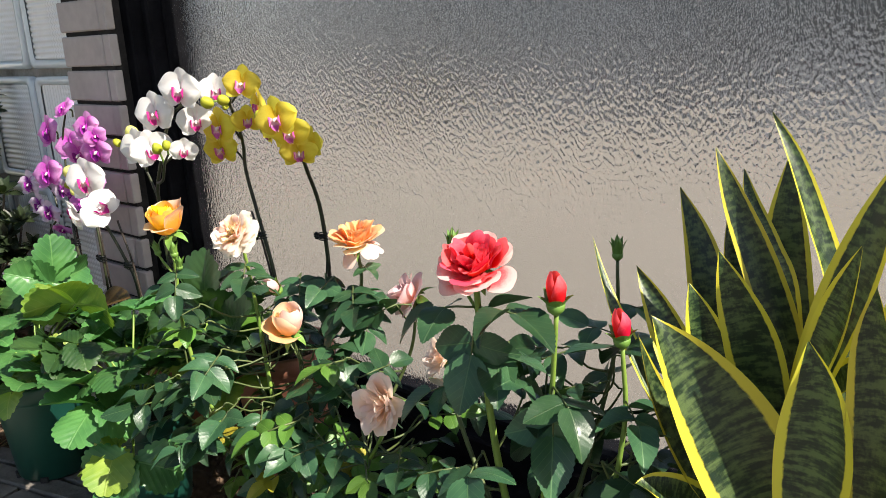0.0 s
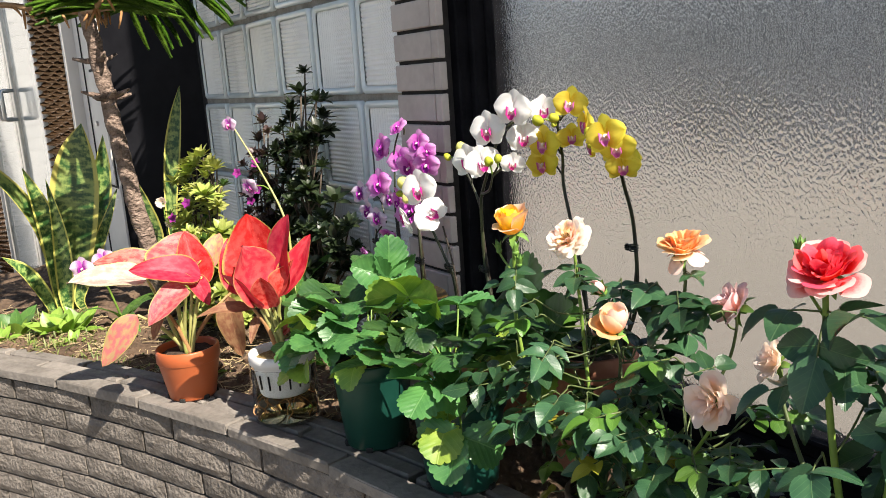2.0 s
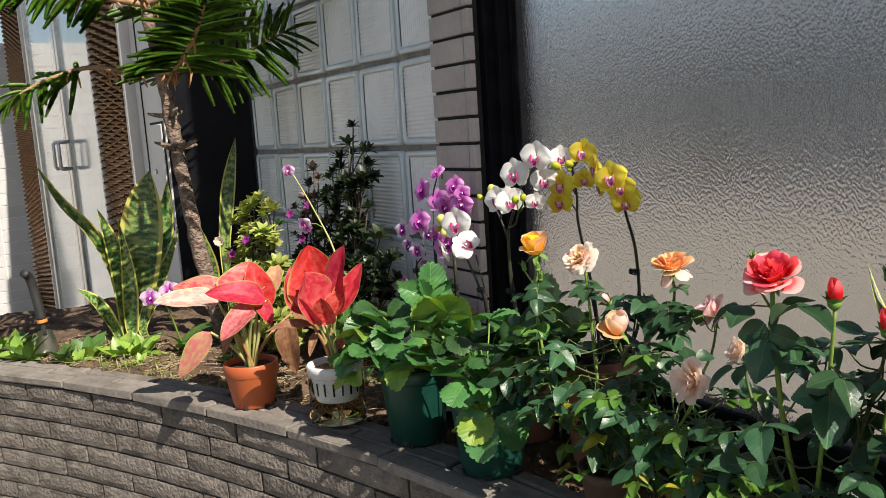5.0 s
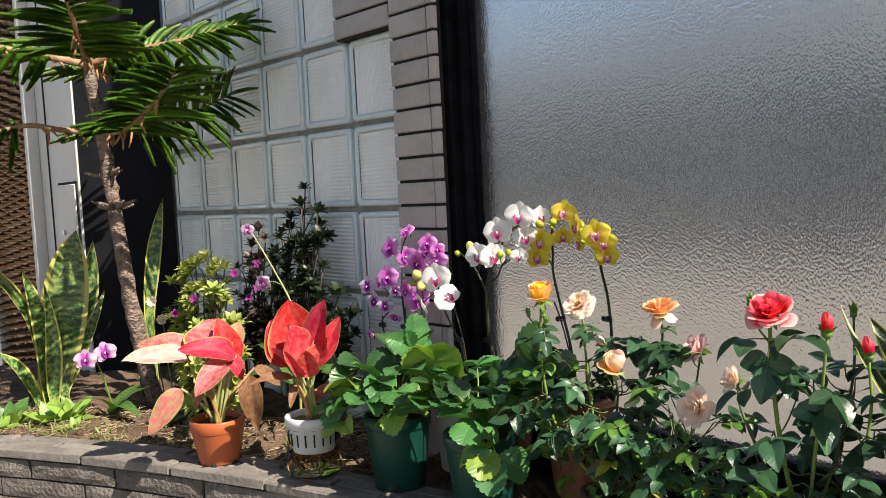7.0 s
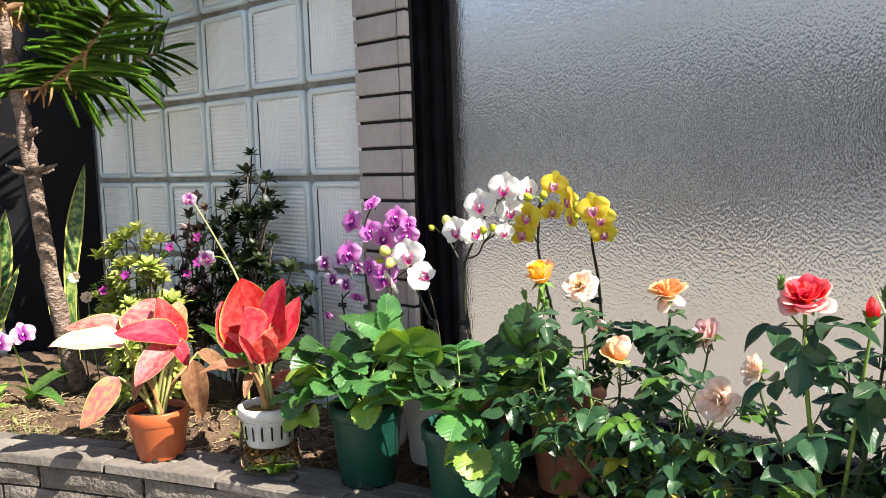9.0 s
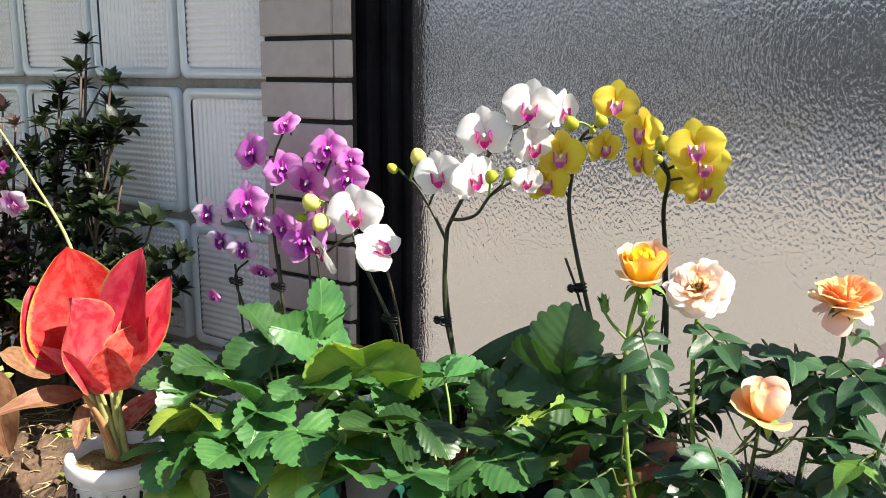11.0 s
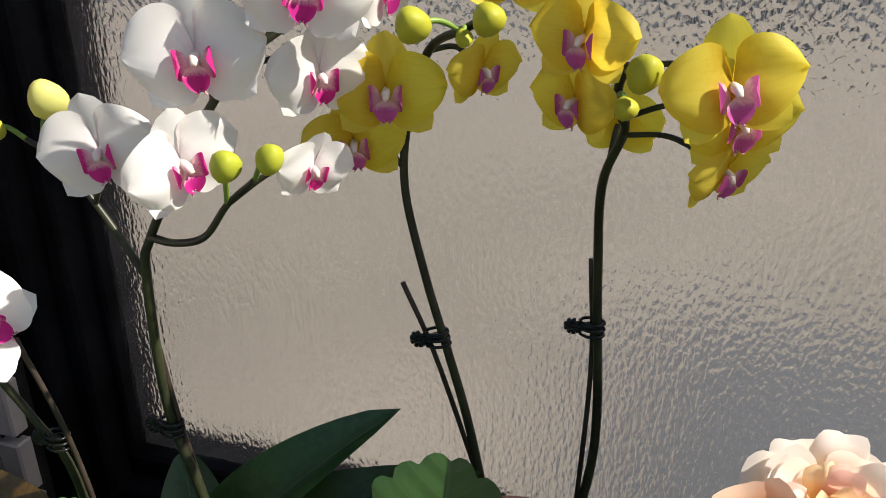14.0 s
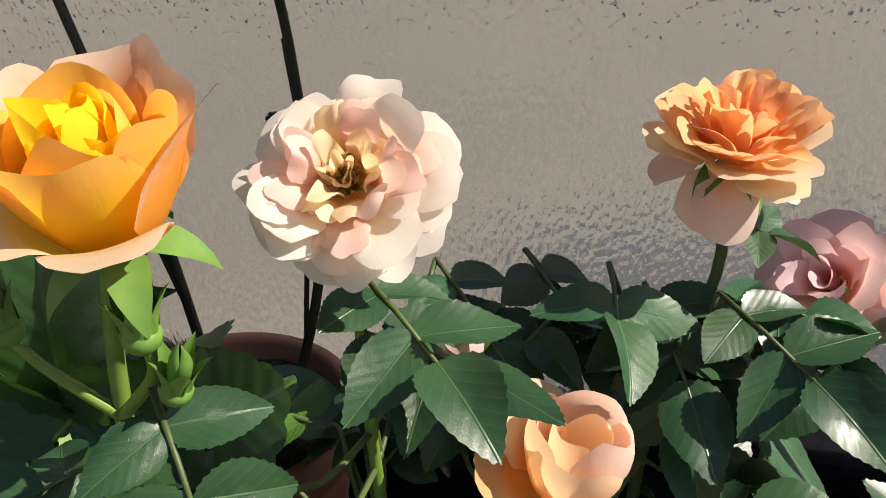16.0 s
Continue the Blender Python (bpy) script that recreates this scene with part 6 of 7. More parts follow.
def strawberry(at, seed, count, extra):
    t = thing("strawberry_plant", "leafy strawberry plant in a dark green pot", "strawberry plant", group="potted strawberries")
    r = random.Random(seed)
    crown = Vector((at[0], at[1], 0.93))
    jobs = []
    for k in range(count):
        a = k * 2.39996 + r.uniform(-0.2, 0.2)
        rad = 0.022 + 0.108 * math.sqrt((k + 0.5) / count)
        z = 1.035 - 0.55 * rad + r.uniform(-0.018, 0.018)
        p = crown + Vector((math.cos(a) * rad, math.sin(a) * rad * 0.85, z - 0.93))
        if p.y > 1.14:
            continue
        d = Vector((math.cos(a), math.sin(a), r.uniform(-0.1, 0.45)))
        jobs.append((p, d, r.uniform(-25, 25), straw[r.randrange(8)] if r.random() < 0.88 else straw_pale[r.randrange(2)], r.uniform(0.75, 1.1)))
    jobs += [(Vector(p), Vector(d), s, (straw_pale if pale else straw)[k % 2], sc) for k, (p, d, s, pale, sc) in enumerate(extra)]
    for p, d, s, me, sc in jobs:
        put("leaf", me, t, Matrix.Translation(p) @ along_dir(d, s) @ Matrix.Diagonal((sc, sc, sc, 1)))
        mid = (crown + p) / 2 + Vector((0, 0, 0.012))
        pts = smooth_path([crown + Vector((r.uniform(-0.01, 0.01), r.uniform(-0.01, 0.01), -0.015)), mid, p], 5)
        part("leaf_stalk", tube(pts, 0.0013, 6), M["stem_green"], t, "", True)
    return t


pot("plant_pot", "dark green plastic pot with a strawberry plant", (-0.722, 0.908, 0.80), 0.058, 0.046, 0.13, M["green_plastic"], M["compost"], 0.014, 0.0025)
pot("plant_pot", "dark green plastic pot beside another on the coping", (-0.535, 0.935, 0.80), 0.060, 0.047, 0.125, M["green_plastic"], M["compost"], 0.014, 0.0025)
strawberry((-0.722, 0.908), 3, 18, [((-0.635, 0.93, 1.03), (0.2, -0.35, 0.85), 0, True, 1.15), ((-0.708, 0.86, 1.0), (-0.3, -0.7, 0.5), 0, False, 1.0), ((-0.655, 0.86, 0.955), (0.5, -0.75, -0.1), 10, True, 1.0), ((-0.775, 0.95, 1.02), (-0.75, 0.0, 0.5), 0, False, 1.1), ((-0.79, 0.86, 0.96), (-0.7, -0.6, -0.2), 0, False, 1.0), ((-0.800, 0.835, 0.940), (-0.7, -0.5, -0.25), 10, False, 0.95), ((-0.795, 0.86, 0.995), (-0.8, -0.5, 0.2), -10, False, 0.95), ((-0.76, 0.82, 0.925), (-0.3, -0.9, -0.3), 10, True, 0.85), ((-0.70, 0.935, 1.045), (0.0, 0.2, 1.0), 0, False, 1.1)])
berry = strawberry((-0.535, 0.935), 4, 18, [((-0.455, 0.868, 0.925), (-0.75, -0.6, -0.15), -20, True, 1.0), ((-0.432, 0.872, 0.915), (0.35, -0.55, -0.8), 0, False, 1.05), ((-0.56, 0.88, 1.0), (-0.3, -0.7, 0.3), 0, False, 1.05), ((-0.50, 0.87, 0.985), (0.5, -0.7, 0.2), 0, False, 1.0), ((-0.45, 0.95, 1.0), (0.8, -0.3, 0.2), 0, False, 1.0)])

for b, d, up, k, sc in (((-0.463, 1.0, 1.026), (0.10, 0.10, 0.98), (0.05, -0.95, 0.2), 0, 1.40), ((-0.425, 1.0, 1.016), (0.75, 0.05, 0.65), (-0.2, -0.8, 0.5), 1, 1.1), ((-0.505, 0.985, 0.995), (-0.75, -0.1, 0.6), (0.1, -0.75, 0.6), 2, 0.95)):
    put("leaf", straw[k], berry, span(b, Vector(b) + Vector(d).normalized() * sc, up))
    part("leaf_stalk", tube(smooth_path([(-0.535, 0.935, 0.92), (Vector(b) + Vector((-0.535, 0.935, 0.92))) / 2 + Vector((0, 0, 0.012)), b], 5), 0.0014, 6), M["stem_green"], berry, "", True)

# ---- aglaonemas ----
def agl(mat, width, fold, bend, seed):
    return mesh_of(leaf_sheet(1.0, width, fold, bend, 0.045, a=0.70, b=0.72, nu=8, nv=14, seed=seed, base=0.03, twist=(14, -18, 8, -10)[seed % 4]), "leaf", M[mat], True)


def aglaonema(label, root, leaves):
    t = thing("aglaonema", label, "potted plant", group="potted aglaonemas")
    for k, (mat, width, base, tip, up, bend) in enumerate(leaves):
        put("leaf", agl(mat, width, 22, bend, k), t, span(base, tip, up))
        r0 = Vector(root) + Vector(((k % 3 - 1) * 0.008, (k % 2) * 0.008 - 0.004, 0))
        stem("stalk", t, [r0, (r0 + Vector(base)) / 2 + Vector((0, 0, 0.01)), base], 0.0042, 0.0022, M["agl_stalk"] if mat != "agl_old" else M["dry_twig"], 8)
    return t


pot("plant_pot", "orange plastic pot on the brick coping", (-1.105, 0.745, 0.80), 0.0525, 0.040, 0.090, M["terracotta_plastic"], M["compost"], 0.016, 0.0016)
aglaonema("aglaonema with coral and pale pink leaves in an orange pot", (-1.105, 0.745, 0.872), [
    ("agl_pale", 0.52, (-1.120, 0.697, 1.016), (-1.130, 0.575, 1.040), (0.55, -0.35, 0.85), 14),
    ("agl_coral", 0.46, (-1.140, 0.733, 1.025), (-1.190, 0.626, 1.061), (0.5, -0.3, 0.9), 20),
    ("agl_coral", 1.05, (-1.120, 0.740, 1.008), (-1.160, 0.782, 1.090), (0.75, -0.6, 0.25), 24),
    ("agl_red", 0.62, (-1.090, 0.778, 0.990), (-1.110, 0.770, 1.091), (0.85, -0.1, 0.3), 20),
    ("agl_mixed", 0.50, (-1.150, 0.814, 1.005), (-1.200, 0.850, 1.071), (0.7, -0.6, 0.3), 20),
    ("agl_red", 0.50, (-1.060, 0.773, 1.016), (-1.060, 0.666, 1.065), (0.5, -0.5, 0.8), 30),
    ("agl_coral", 0.62, (-1.050, 0.743, 1.005), (-1.020, 0.664, 0.975), (0.6, -0.3, 0.75), 35),
    ("agl_red", 0.60, (-1.070, 0.762, 1.018), (-1.030, 0.772, 0.976), (0.85, -0.2, 0.4), 35),
    ("agl_coral", 0.55, (-1.080, 0.728, 1.017), (-1.040, 0.754, 1.020), (0.5, -0.6, 0.7), 40),
    ("agl_mixed", 0.46, (-1.085, 0.667, 0.966), (-1.099, 0.598, 0.889), (0.75, -0.45, 0.5), 12),
    ("agl_old", 0.42, (-1.130, 0.833, 0.957), (-1.120, 0.838, 0.831), (0.8, -0.5, 0.1), 25),
    ("agl_old", 0.40, (-1.080, 0.708, 0.972), (-1.060, 0.676, 0.929), (0.7, -0.6, 0.1), 30),
    ("agl_old", 0.42, (-1.150, 0.858, 0.964), (-1.130, 0.922, 0.922), (0.5, -0.5, 0.7), 30)])
jar = thing("glass_jar", "clear glass jar half full of murky water", "jar", (-0.894, 0.837, 0.80))
part("glass", lathe([(0, 0.003), (0.044, 0.003), (0.047, 0.0), (0.0515, 0.003), (0.0520, 0.090), (0.0530, 0.092), (0.0520, 0.0935), (0.0505, 0.092), (0.0500, 0.006), (0, 0.006)], 48), M["jar"], jar, "", True).visible_shadow = False
part("water", lathe([(0, 0.0075), (0.0492, 0.0075), (0.0492, 0.040), (0, 0.040)], 40), M["water"], jar, "brownish water with roots", True).visible_shadow = False
rt = bmesh.new()
rr = random.Random(4)
for k in range(14):
    a = rr.uniform(0, 6.28)
    p = [Vector((0.03 * math.cos(a), 0.03 * math.sin(a), 0.045))]
    for j in range(4):
        p.append(p[-1] + Vector((rr.uniform(-0.012, 0.012), rr.uniform(-0.012, 0.012), -0.009)))
    tube(smooth_path(p, 3), 0.0011, 5, rt)
part("roots", rt, M["dry_twig"], jar, "", True)
slot = pot("slotted_pot", "dusty white slotted plastic pot set in a glass jar", (-0.894, 0.837, 0.845), 0.0475, 0.040, 0.068, M["white_plastic"], M["moss"], 0.011, 0.0045, False)
for k in range(18):
    a = k * 2 * math.pi / 18
    s = box(-0.0014, 0.0014, -0.0012, 0.0012, 0.016, 0.040, 0.0006)
    ob = part("slot", s, M["black_joint"], slot)
    ob.matrix_basis = Matrix.Rotation(a, 4, "Z") @ Matrix.Translation((0, 0.0448, 0)) @ Matrix.Rotation(radians(-4.5), 4, "X")
aglaonema("bright red aglaonema with upright cupped leaves in a white pot", (-0.894, 0.837, 0.905), [
    ("agl_red", 0.84, (-0.908, 0.826, 1.002), (-0.936, 0.826, 1.130), (0.78, -0.55, 0.12), -16),
    ("agl_red", 0.58, (-0.888, 0.838, 1.002), (-0.870, 0.874, 1.128), (0.35, -0.85, 0.10), -14),
    ("agl_coral_red", 1.05, (-0.880, 0.812, 0.994), (-0.906, 0.778, 1.086), (0.60, 0.10, 0.60), -34),
    ("agl_red", 0.85, (-0.916, 0.812, 1.005), (-0.950, 0.788, 1.092), (0.65, -0.2, 0.55), -12),
    ("agl_coral_red", 0.62, (-0.872, 0.805, 0.990), (-0.872, 0.742, 1.052), (0.10, 0.45, 0.80), -12),
    ("agl_coral_red", 0.80, (-0.868, 0.822, 0.994), (-0.852, 0.868, 1.056), (0.20, -0.70, 0.50), -20),
    ("agl_red", 0.48, (-0.872, 0.838, 1.004), (-0.872, 0.902, 1.088), (0.45, -0.75, 0.35), -10),
    ("agl_coral_red", 0.80, (-0.862, 0.814, 0.992), (-0.850, 0.806, 1.052), (0.70, -0.50, 0.30), -24),
    ("agl_old", 0.34, (-0.880, 0.795, 0.992), (-0.890, 0.712, 1.010), (0.4, -0.4, 0.85), 30),
    ("agl_coral", 0.42, (-0.890, 0.833, 0.936), (-0.880, 0.889, 0.973), (0.4, -0.8, 0.5), 15),
    ("agl_old", 0.36, (-0.900, 0.809, 0.973), (-0.880, 0.782, 0.941), (0.7, -0.5, 0.4), 30)])

# ---- snake plants ----
def lens(widest, base, sharp):
    """The outline of a blade: narrow base, widest part, drawn-out tip."""
    def f(v):
        if v < widest:
            k = v / widest
            return base + (1 - base) * k * k * (3 - 2 * k)
        return max(0.0, 1 - ((v - widest) / (1 - widest)) ** sharp)
    return f


pot("plant_pot", "clay-brown plastic pot under the snake plant", (0.172, 1.028, 0.80), 0.084, 0.062, 0.185, M["clay"], M["compost"], 0.012, 0.003)
def spine_blade(mat, width, points, face, seed):
    """A blade that follows a curved spine: narrow foot, widest past the middle, a drawn-out dry tip, its rims turned up."""
    pts = smooth_path(points, 8)
    n = len(pts) - 1
    r = random.Random(seed)
    turn, ph, cup = r.uniform(-35, 35), r.uniform(0, 6), r.uniform(0.20, 0.45)
    shape = lens(r.uniform(0.42, 0.58), 0.42, r.uniform(1.7, 2.3))

    def f(u, v):
        k = min(n - 1e-6, v * n)
        i = int(k)
        p = pts[i].lerp(pts[i + 1], k - i)
        d = (pts[min(n, i + 1)] - pts[max(0, i - 1)]).normalized()
        z = Matrix.Rotation(radians(turn * (v - 0.5)), 3, d) @ Vector(face)
        z = (z - d * z.dot(d)).normalized()
        x = d.cross(z)
        w = width / 2 * max(0.012, shape(v))
        return p + x * (u * w * (1 - 0.12 * cup)) + z * (w * cup * (u * u - 0.4) + 0.05 * width * u * math.sin(v * 8 + ph))
    return mesh_of(sheet(f, 8, 30), "blade", M[mat], True)


RIGHT_BLADES = [
    ("snake", 0.013, ((0.115, 1.020, 0.987), (0.080, 1.030, 1.034), (0.036, 1.040, 1.096), (0.013, 1.050, 1.130), (-0.004, 1.060, 1.162)), (0.80, -0.45, 0.2)),
    ("snake", 0.030, ((0.136, 1.030, 0.980), (0.111, 1.038, 1.022), (0.076, 1.045, 1.085), (0.055, 1.052, 1.118), (0.034, 1.060, 1.144)), (0.45, -0.85, 0.25)),
    ("snake", 0.034, ((0.129, 1.060, 0.971), (0.106, 1.068, 1.044), (0.090, 1.075, 1.109), (0.074, 1.082, 1.161), (0.054, 1.090, 1.200)), (0.25, -0.95, 0.1)),
    ("snake", 0.024, ((0.165, 1.050, 1.033), (0.151, 1.050, 1.104), (0.132, 1.050, 1.157), (0.113, 1.050, 1.201), (0.098, 1.050, 1.238)), (0.45, -0.85, 0.1)),
    ("snake", 0.021, ((0.156, 1.060, 1.026), (0.144, 1.065, 1.131), (0.129, 1.070, 1.167), (0.114, 1.075, 1.196), (0.106, 1.080, 1.219)), (0.75, -0.6, 0.1)),
    ("snake", 0.017, ((0.143, 1.060, 1.022), (0.118, 1.070, 1.099), (0.100, 1.080, 1.148), (0.091, 1.090, 1.185)), (0.7, -0.7, 0.1)),
    ("snake", 0.041, ((0.156, 1.070, 0.999), (0.146, 1.075, 1.082), (0.138, 1.080, 1.142), (0.135, 1.085, 1.189), (0.133, 1.090, 1.230)), (0.0, -1.0, 0.1)),
    ("snake", 0.020, ((0.184, 1.050, 1.018), (0.186, 1.052, 1.100), (0.177, 1.054, 1.155), (0.163, 1.056, 1.194), (0.147, 1.058, 1.233), (0.131, 1.060, 1.261)), (0.85, -0.5, 0.1)),
    ("snake", 0.033, ((0.166, 1.030, 1.042), (0.173, 1.028, 1.090), (0.187, 1.026, 1.139), (0.200, 1.024, 1.181), (0.211, 1.022, 1.219), (0.224, 1.020, 1.258)), (-0.35, -0.9, 0.2)),
    ("snake", 0.035, ((0.156, 1.030, 1.014), (0.148, 1.025, 1.072), (0.139, 1.020, 1.116), (0.128, 1.015, 1.150), (0.119, 1.010, 1.178)), (0.2, -0.95, 0.15)),
    ("snake", 0.034, ((0.147, 1.030, 1.002), (0.130, 1.030, 1.048), (0.111, 1.030, 1.090), (0.100, 1.030, 1.121), (0.090, 1.030, 1.147)), (0.3, -0.9, 0.3)),
    ("snake", 0.062, ((0.176, 1.000, 0.982), (0.160, 0.992, 1.024), (0.140, 0.985, 1.068), (0.116, 0.978, 1.108), (0.093, 0.970, 1.142)), (0.35, -0.75, 0.55)),
    ("snake", 0.025, ((0.151, 1.000, 0.993), (0.116, 0.993, 1.031), (0.090, 0.987, 1.080), (0.078, 0.980, 1.124)), (0.85, -0.4, 0.3)),
    ("snake", 0.043, ((0.192, 0.980, 0.996), (0.194, 0.972, 1.040), (0.198, 0.965, 1.082), (0.199, 0.958, 1.120), (0.195, 0.950, 1.153)), (0.05, -0.95, 0.25)),
    ("snake", 0.024, ((0.171, 1.010, 1.069), (0.182, 1.005, 1.112), (0.191, 1.000, 1.141), (0.199, 0.995, 1.168), (0.208, 0.990, 1.198)), (-0.3, -0.92, 0.2)),
    ("snake", 0.030, ((0.222, 0.980, 1.025), (0.228, 0.970, 1.072), (0.229, 0.960, 1.120), (0.227, 0.950, 1.161), (0.229, 0.940, 1.192)), (-0.1, -0.95, 0.25)),
    ("snake", 0.026, ((0.148, 0.990, 0.995), (0.122, 0.977, 1.016), (0.102, 0.963, 1.027), (0.092, 0.950, 1.032)), (0.2, -0.35, 0.9)),
    ("snake", 0.035, ((0.218, 1.010, 1.030), (0.228, 1.003, 1.088), (0.234, 0.997, 1.161), (0.240, 0.990, 1.213)), (-0.15, -0.95, 0.1)),
    ("snake", 0.026, ((0.170, 1.030, 1.068), (0.190, 1.027, 1.098), (0.210, 1.023, 1.119), (0.226, 1.020, 1.138)), (-0.3, -0.6, 0.7)),
]
pot_snake = thing("snake_plant", "snake plant with dark banded blades and yellow margins", "snake plant", group="snake plants")
for k, (mat, width, spine, face) in enumerate(RIGHT_BLADES):
    foot = Vector((0.172, 1.028, 0.972)).lerp(Vector((spine[0][0], spine[0][1], 0.972)), 0.6)
    put("blade", spine_blade(mat, width * 1.08, [foot, *spine], face, k), pot_snake, Matrix())
def spined_plant(label, blades, first):
    t = thing("snake_plant", label, "snake plant", group="snake plants")
    for k, (mat, width, spine, face) in enumerate(blades):
        foot = Vector((spine[0][0], spine[0][1] * 0.8 + spine[1][1] * 0.2, 0.785))
        put("blade", spine_blade(mat, width, [foot, *spine], face, first + k), t, Matrix())


spined_plant("broad-leaved snake plant rooted in the planter soil", [
    ("snake_broad", 0.125, ((-1.950, 0.679, 0.831), (-1.950, 0.709, 0.987), (-1.950, 0.730, 1.096), (-1.950, 0.748, 1.189), (-1.950, 0.769, 1.262)), (0.9, -0.4, 0.05)),
    ("snake_broad", 0.075, ((-1.980, 0.694, 0.823), (-1.980, 0.735, 0.932), (-1.980, 0.781, 1.041), (-1.980, 0.807, 1.135), (-1.980, 0.821, 1.227)), (0.8, -0.55, 0.05)),
    ("snake_broad", 0.050, ((-1.940, 0.658, 0.828), (-1.940, 0.642, 0.996), (-1.940, 0.593, 1.109), (-1.940, 0.532, 1.192), (-1.940, 0.485, 1.289)), (0.8, 0.45, 0.35)),
    ("snake_broad", 0.055, ((-1.930, 0.656, 0.830), (-1.930, 0.656, 0.980), (-1.930, 0.642, 1.075), (-1.930, 0.617, 1.168)), (0.9, 0.2, 0.1)),
    ("snake_broad", 0.045, ((-1.910, 0.665, 0.832), (-1.910, 0.672, 0.934), (-1.910, 0.672, 1.027), (-1.910, 0.662, 1.136)), (0.95, -0.1, 0.1)),
    ("snake_broad", 0.040, ((-1.930, 0.699, 0.831), (-1.930, 0.745, 0.921), (-1.930, 0.791, 1.012), (-1.930, 0.826, 1.089)), (0.8, -0.5, 0.2)),
    ("snake_broad", 0.040, ((-1.930, 0.630, 0.818), (-1.930, 0.589, 0.910), (-1.930, 0.537, 0.963)), (0.8, 0.4, 0.3))], 40)
spined_plant("thin snake plant blades with pale margins by the black panel", [
    ("snake_broad", 0.045, ((-1.975, 0.965, 0.989), (-1.975, 0.985, 1.138), (-1.975, 1.005, 1.236), (-1.975, 1.031, 1.336)), (0.9, -0.4, 0)),
    ("snake_broad", 0.050, ((-1.860, 0.889, 0.913), (-1.860, 0.885, 0.978), (-1.860, 0.874, 1.042), (-1.860, 0.853, 1.131)), (0.9, -0.3, 0.2))], 60)

# ---- young pine ----
def branchlet_mesh(seed, length=0.15, needles=520):
    """A rope of pine foliage along +y that sags and lifts its tip, thick with short needles bent inwards."""
    r = random.Random(seed)
    bm = bmesh.new()
    sag = r.uniform(0.012, 0.034)

    def at(f):
        return Vector((0.006 * math.sin(f * 3 + seed), length * f, -sag * f * f))
    tube([at(i / 7) for i in range(8)], ramped(0.0017, 0.0008, 8), 5, bm)
    uvl = bm.loops.layers.uv.verify()
    for k in range(needles):
        f = k / needles
        a = k * 2.4
        c = at(f)
        thick = 0.0072 * (0.75 + 0.45 * math.sin(math.pi * min(1, f * 1.15))) * (1 if f < 0.9 else 0.75)
        out = Vector((math.cos(a), 0, math.sin(a)))
        sd = Vector((-math.sin(a), 0, math.cos(a))) * 0.00125
        mid = c + out * thick * r.uniform(0.8, 1.1) + Vector((0, 0.0045, 0))
        tip = c + out * thick * r.uniform(0.55, 0.95) + Vector((0, 0.0105, 0))
        v = [bm.verts.new(c - sd * 0.6), bm.verts.new(c + sd * 0.6), bm.verts.new(mid + sd), bm.verts.new(tip), bm.verts.new(mid - sd)]
        fc = bm.faces.new(v)
        for lp, uv in zip(fc.loops, ((0.2, 0), (0.8, 0), (0.8, 0.6), (0.5, 1), (0.2, 0.6))):
            lp[uvl].uv = uv
    return mesh_of(bm, "branchlet", M["needle"], True)


strands = [branchlet_mesh(i, 0.135 + 0.012 * i) for i in range(5)]
pine = thing("pine_tree", "young potless Norfolk pine with whorled drooping branches", "tree")
trunk_pts = smooth_path([(-1.775, 0.885, 0.78), (-1.755, 0.845, 0.97), (-1.735, 0.815, 1.15), (-1.722, 0.797, 1.314), (-1.71, 0.775, 1.50), (-1.70, 0.752, 1.67), (-1.695, 0.74, 1.90), (-1.69, 0.735, 2.25)], 10)
tb = tube(trunk_pts, ramped(0.022, 0.0105, len(trunk_pts)), 18)
for v in tb.verts:
    k = noise.noise(Vector((v.co.x * 60, v.co.y * 60, v.co.z * 110))) * 0.006 + noise.noise(v.co * 190) * 0.003
    c = min(trunk_pts, key=lambda p: abs(p.z - v.co.z))
    v.co += (v.co - c).normalized() * k
part("trunk", tb, M["bark"], pine, "rough scaly brown trunk", True)


def stubs(at, n, seed):
    r = random.Random(seed)
    bm = bmesh.new()
    for k in range(n):
        a = k * 6.283 / n + r.uniform(-0.2, 0.2)
        d = Vector((math.cos(a), math.sin(a), r.uniform(-0.1, 0.3)))
        p = Vector(at)
        tube([p, p + d * 0.035, p + d * r.uniform(0.045, 0.065) + Vector((0, 0, 0.004))], [0.008, 0.006, 0.003], 7, bm)
    for v in bm.verts:
        v.co += Vector((noise.noise(v.co * 90), noise.noise(v.co * 90 + Vector((9, 0, 0))), noise.noise(v.co * 90 + Vector((0, 9, 0))))) * 0.003
    part("branch_stub", bm, M["bark"], pine, "broken-off old branch stubs", True)


stubs((-1.722, 0.797, 1.318), 7, 2)
stubs((-1.716, 0.788, 1.40), 3, 5)


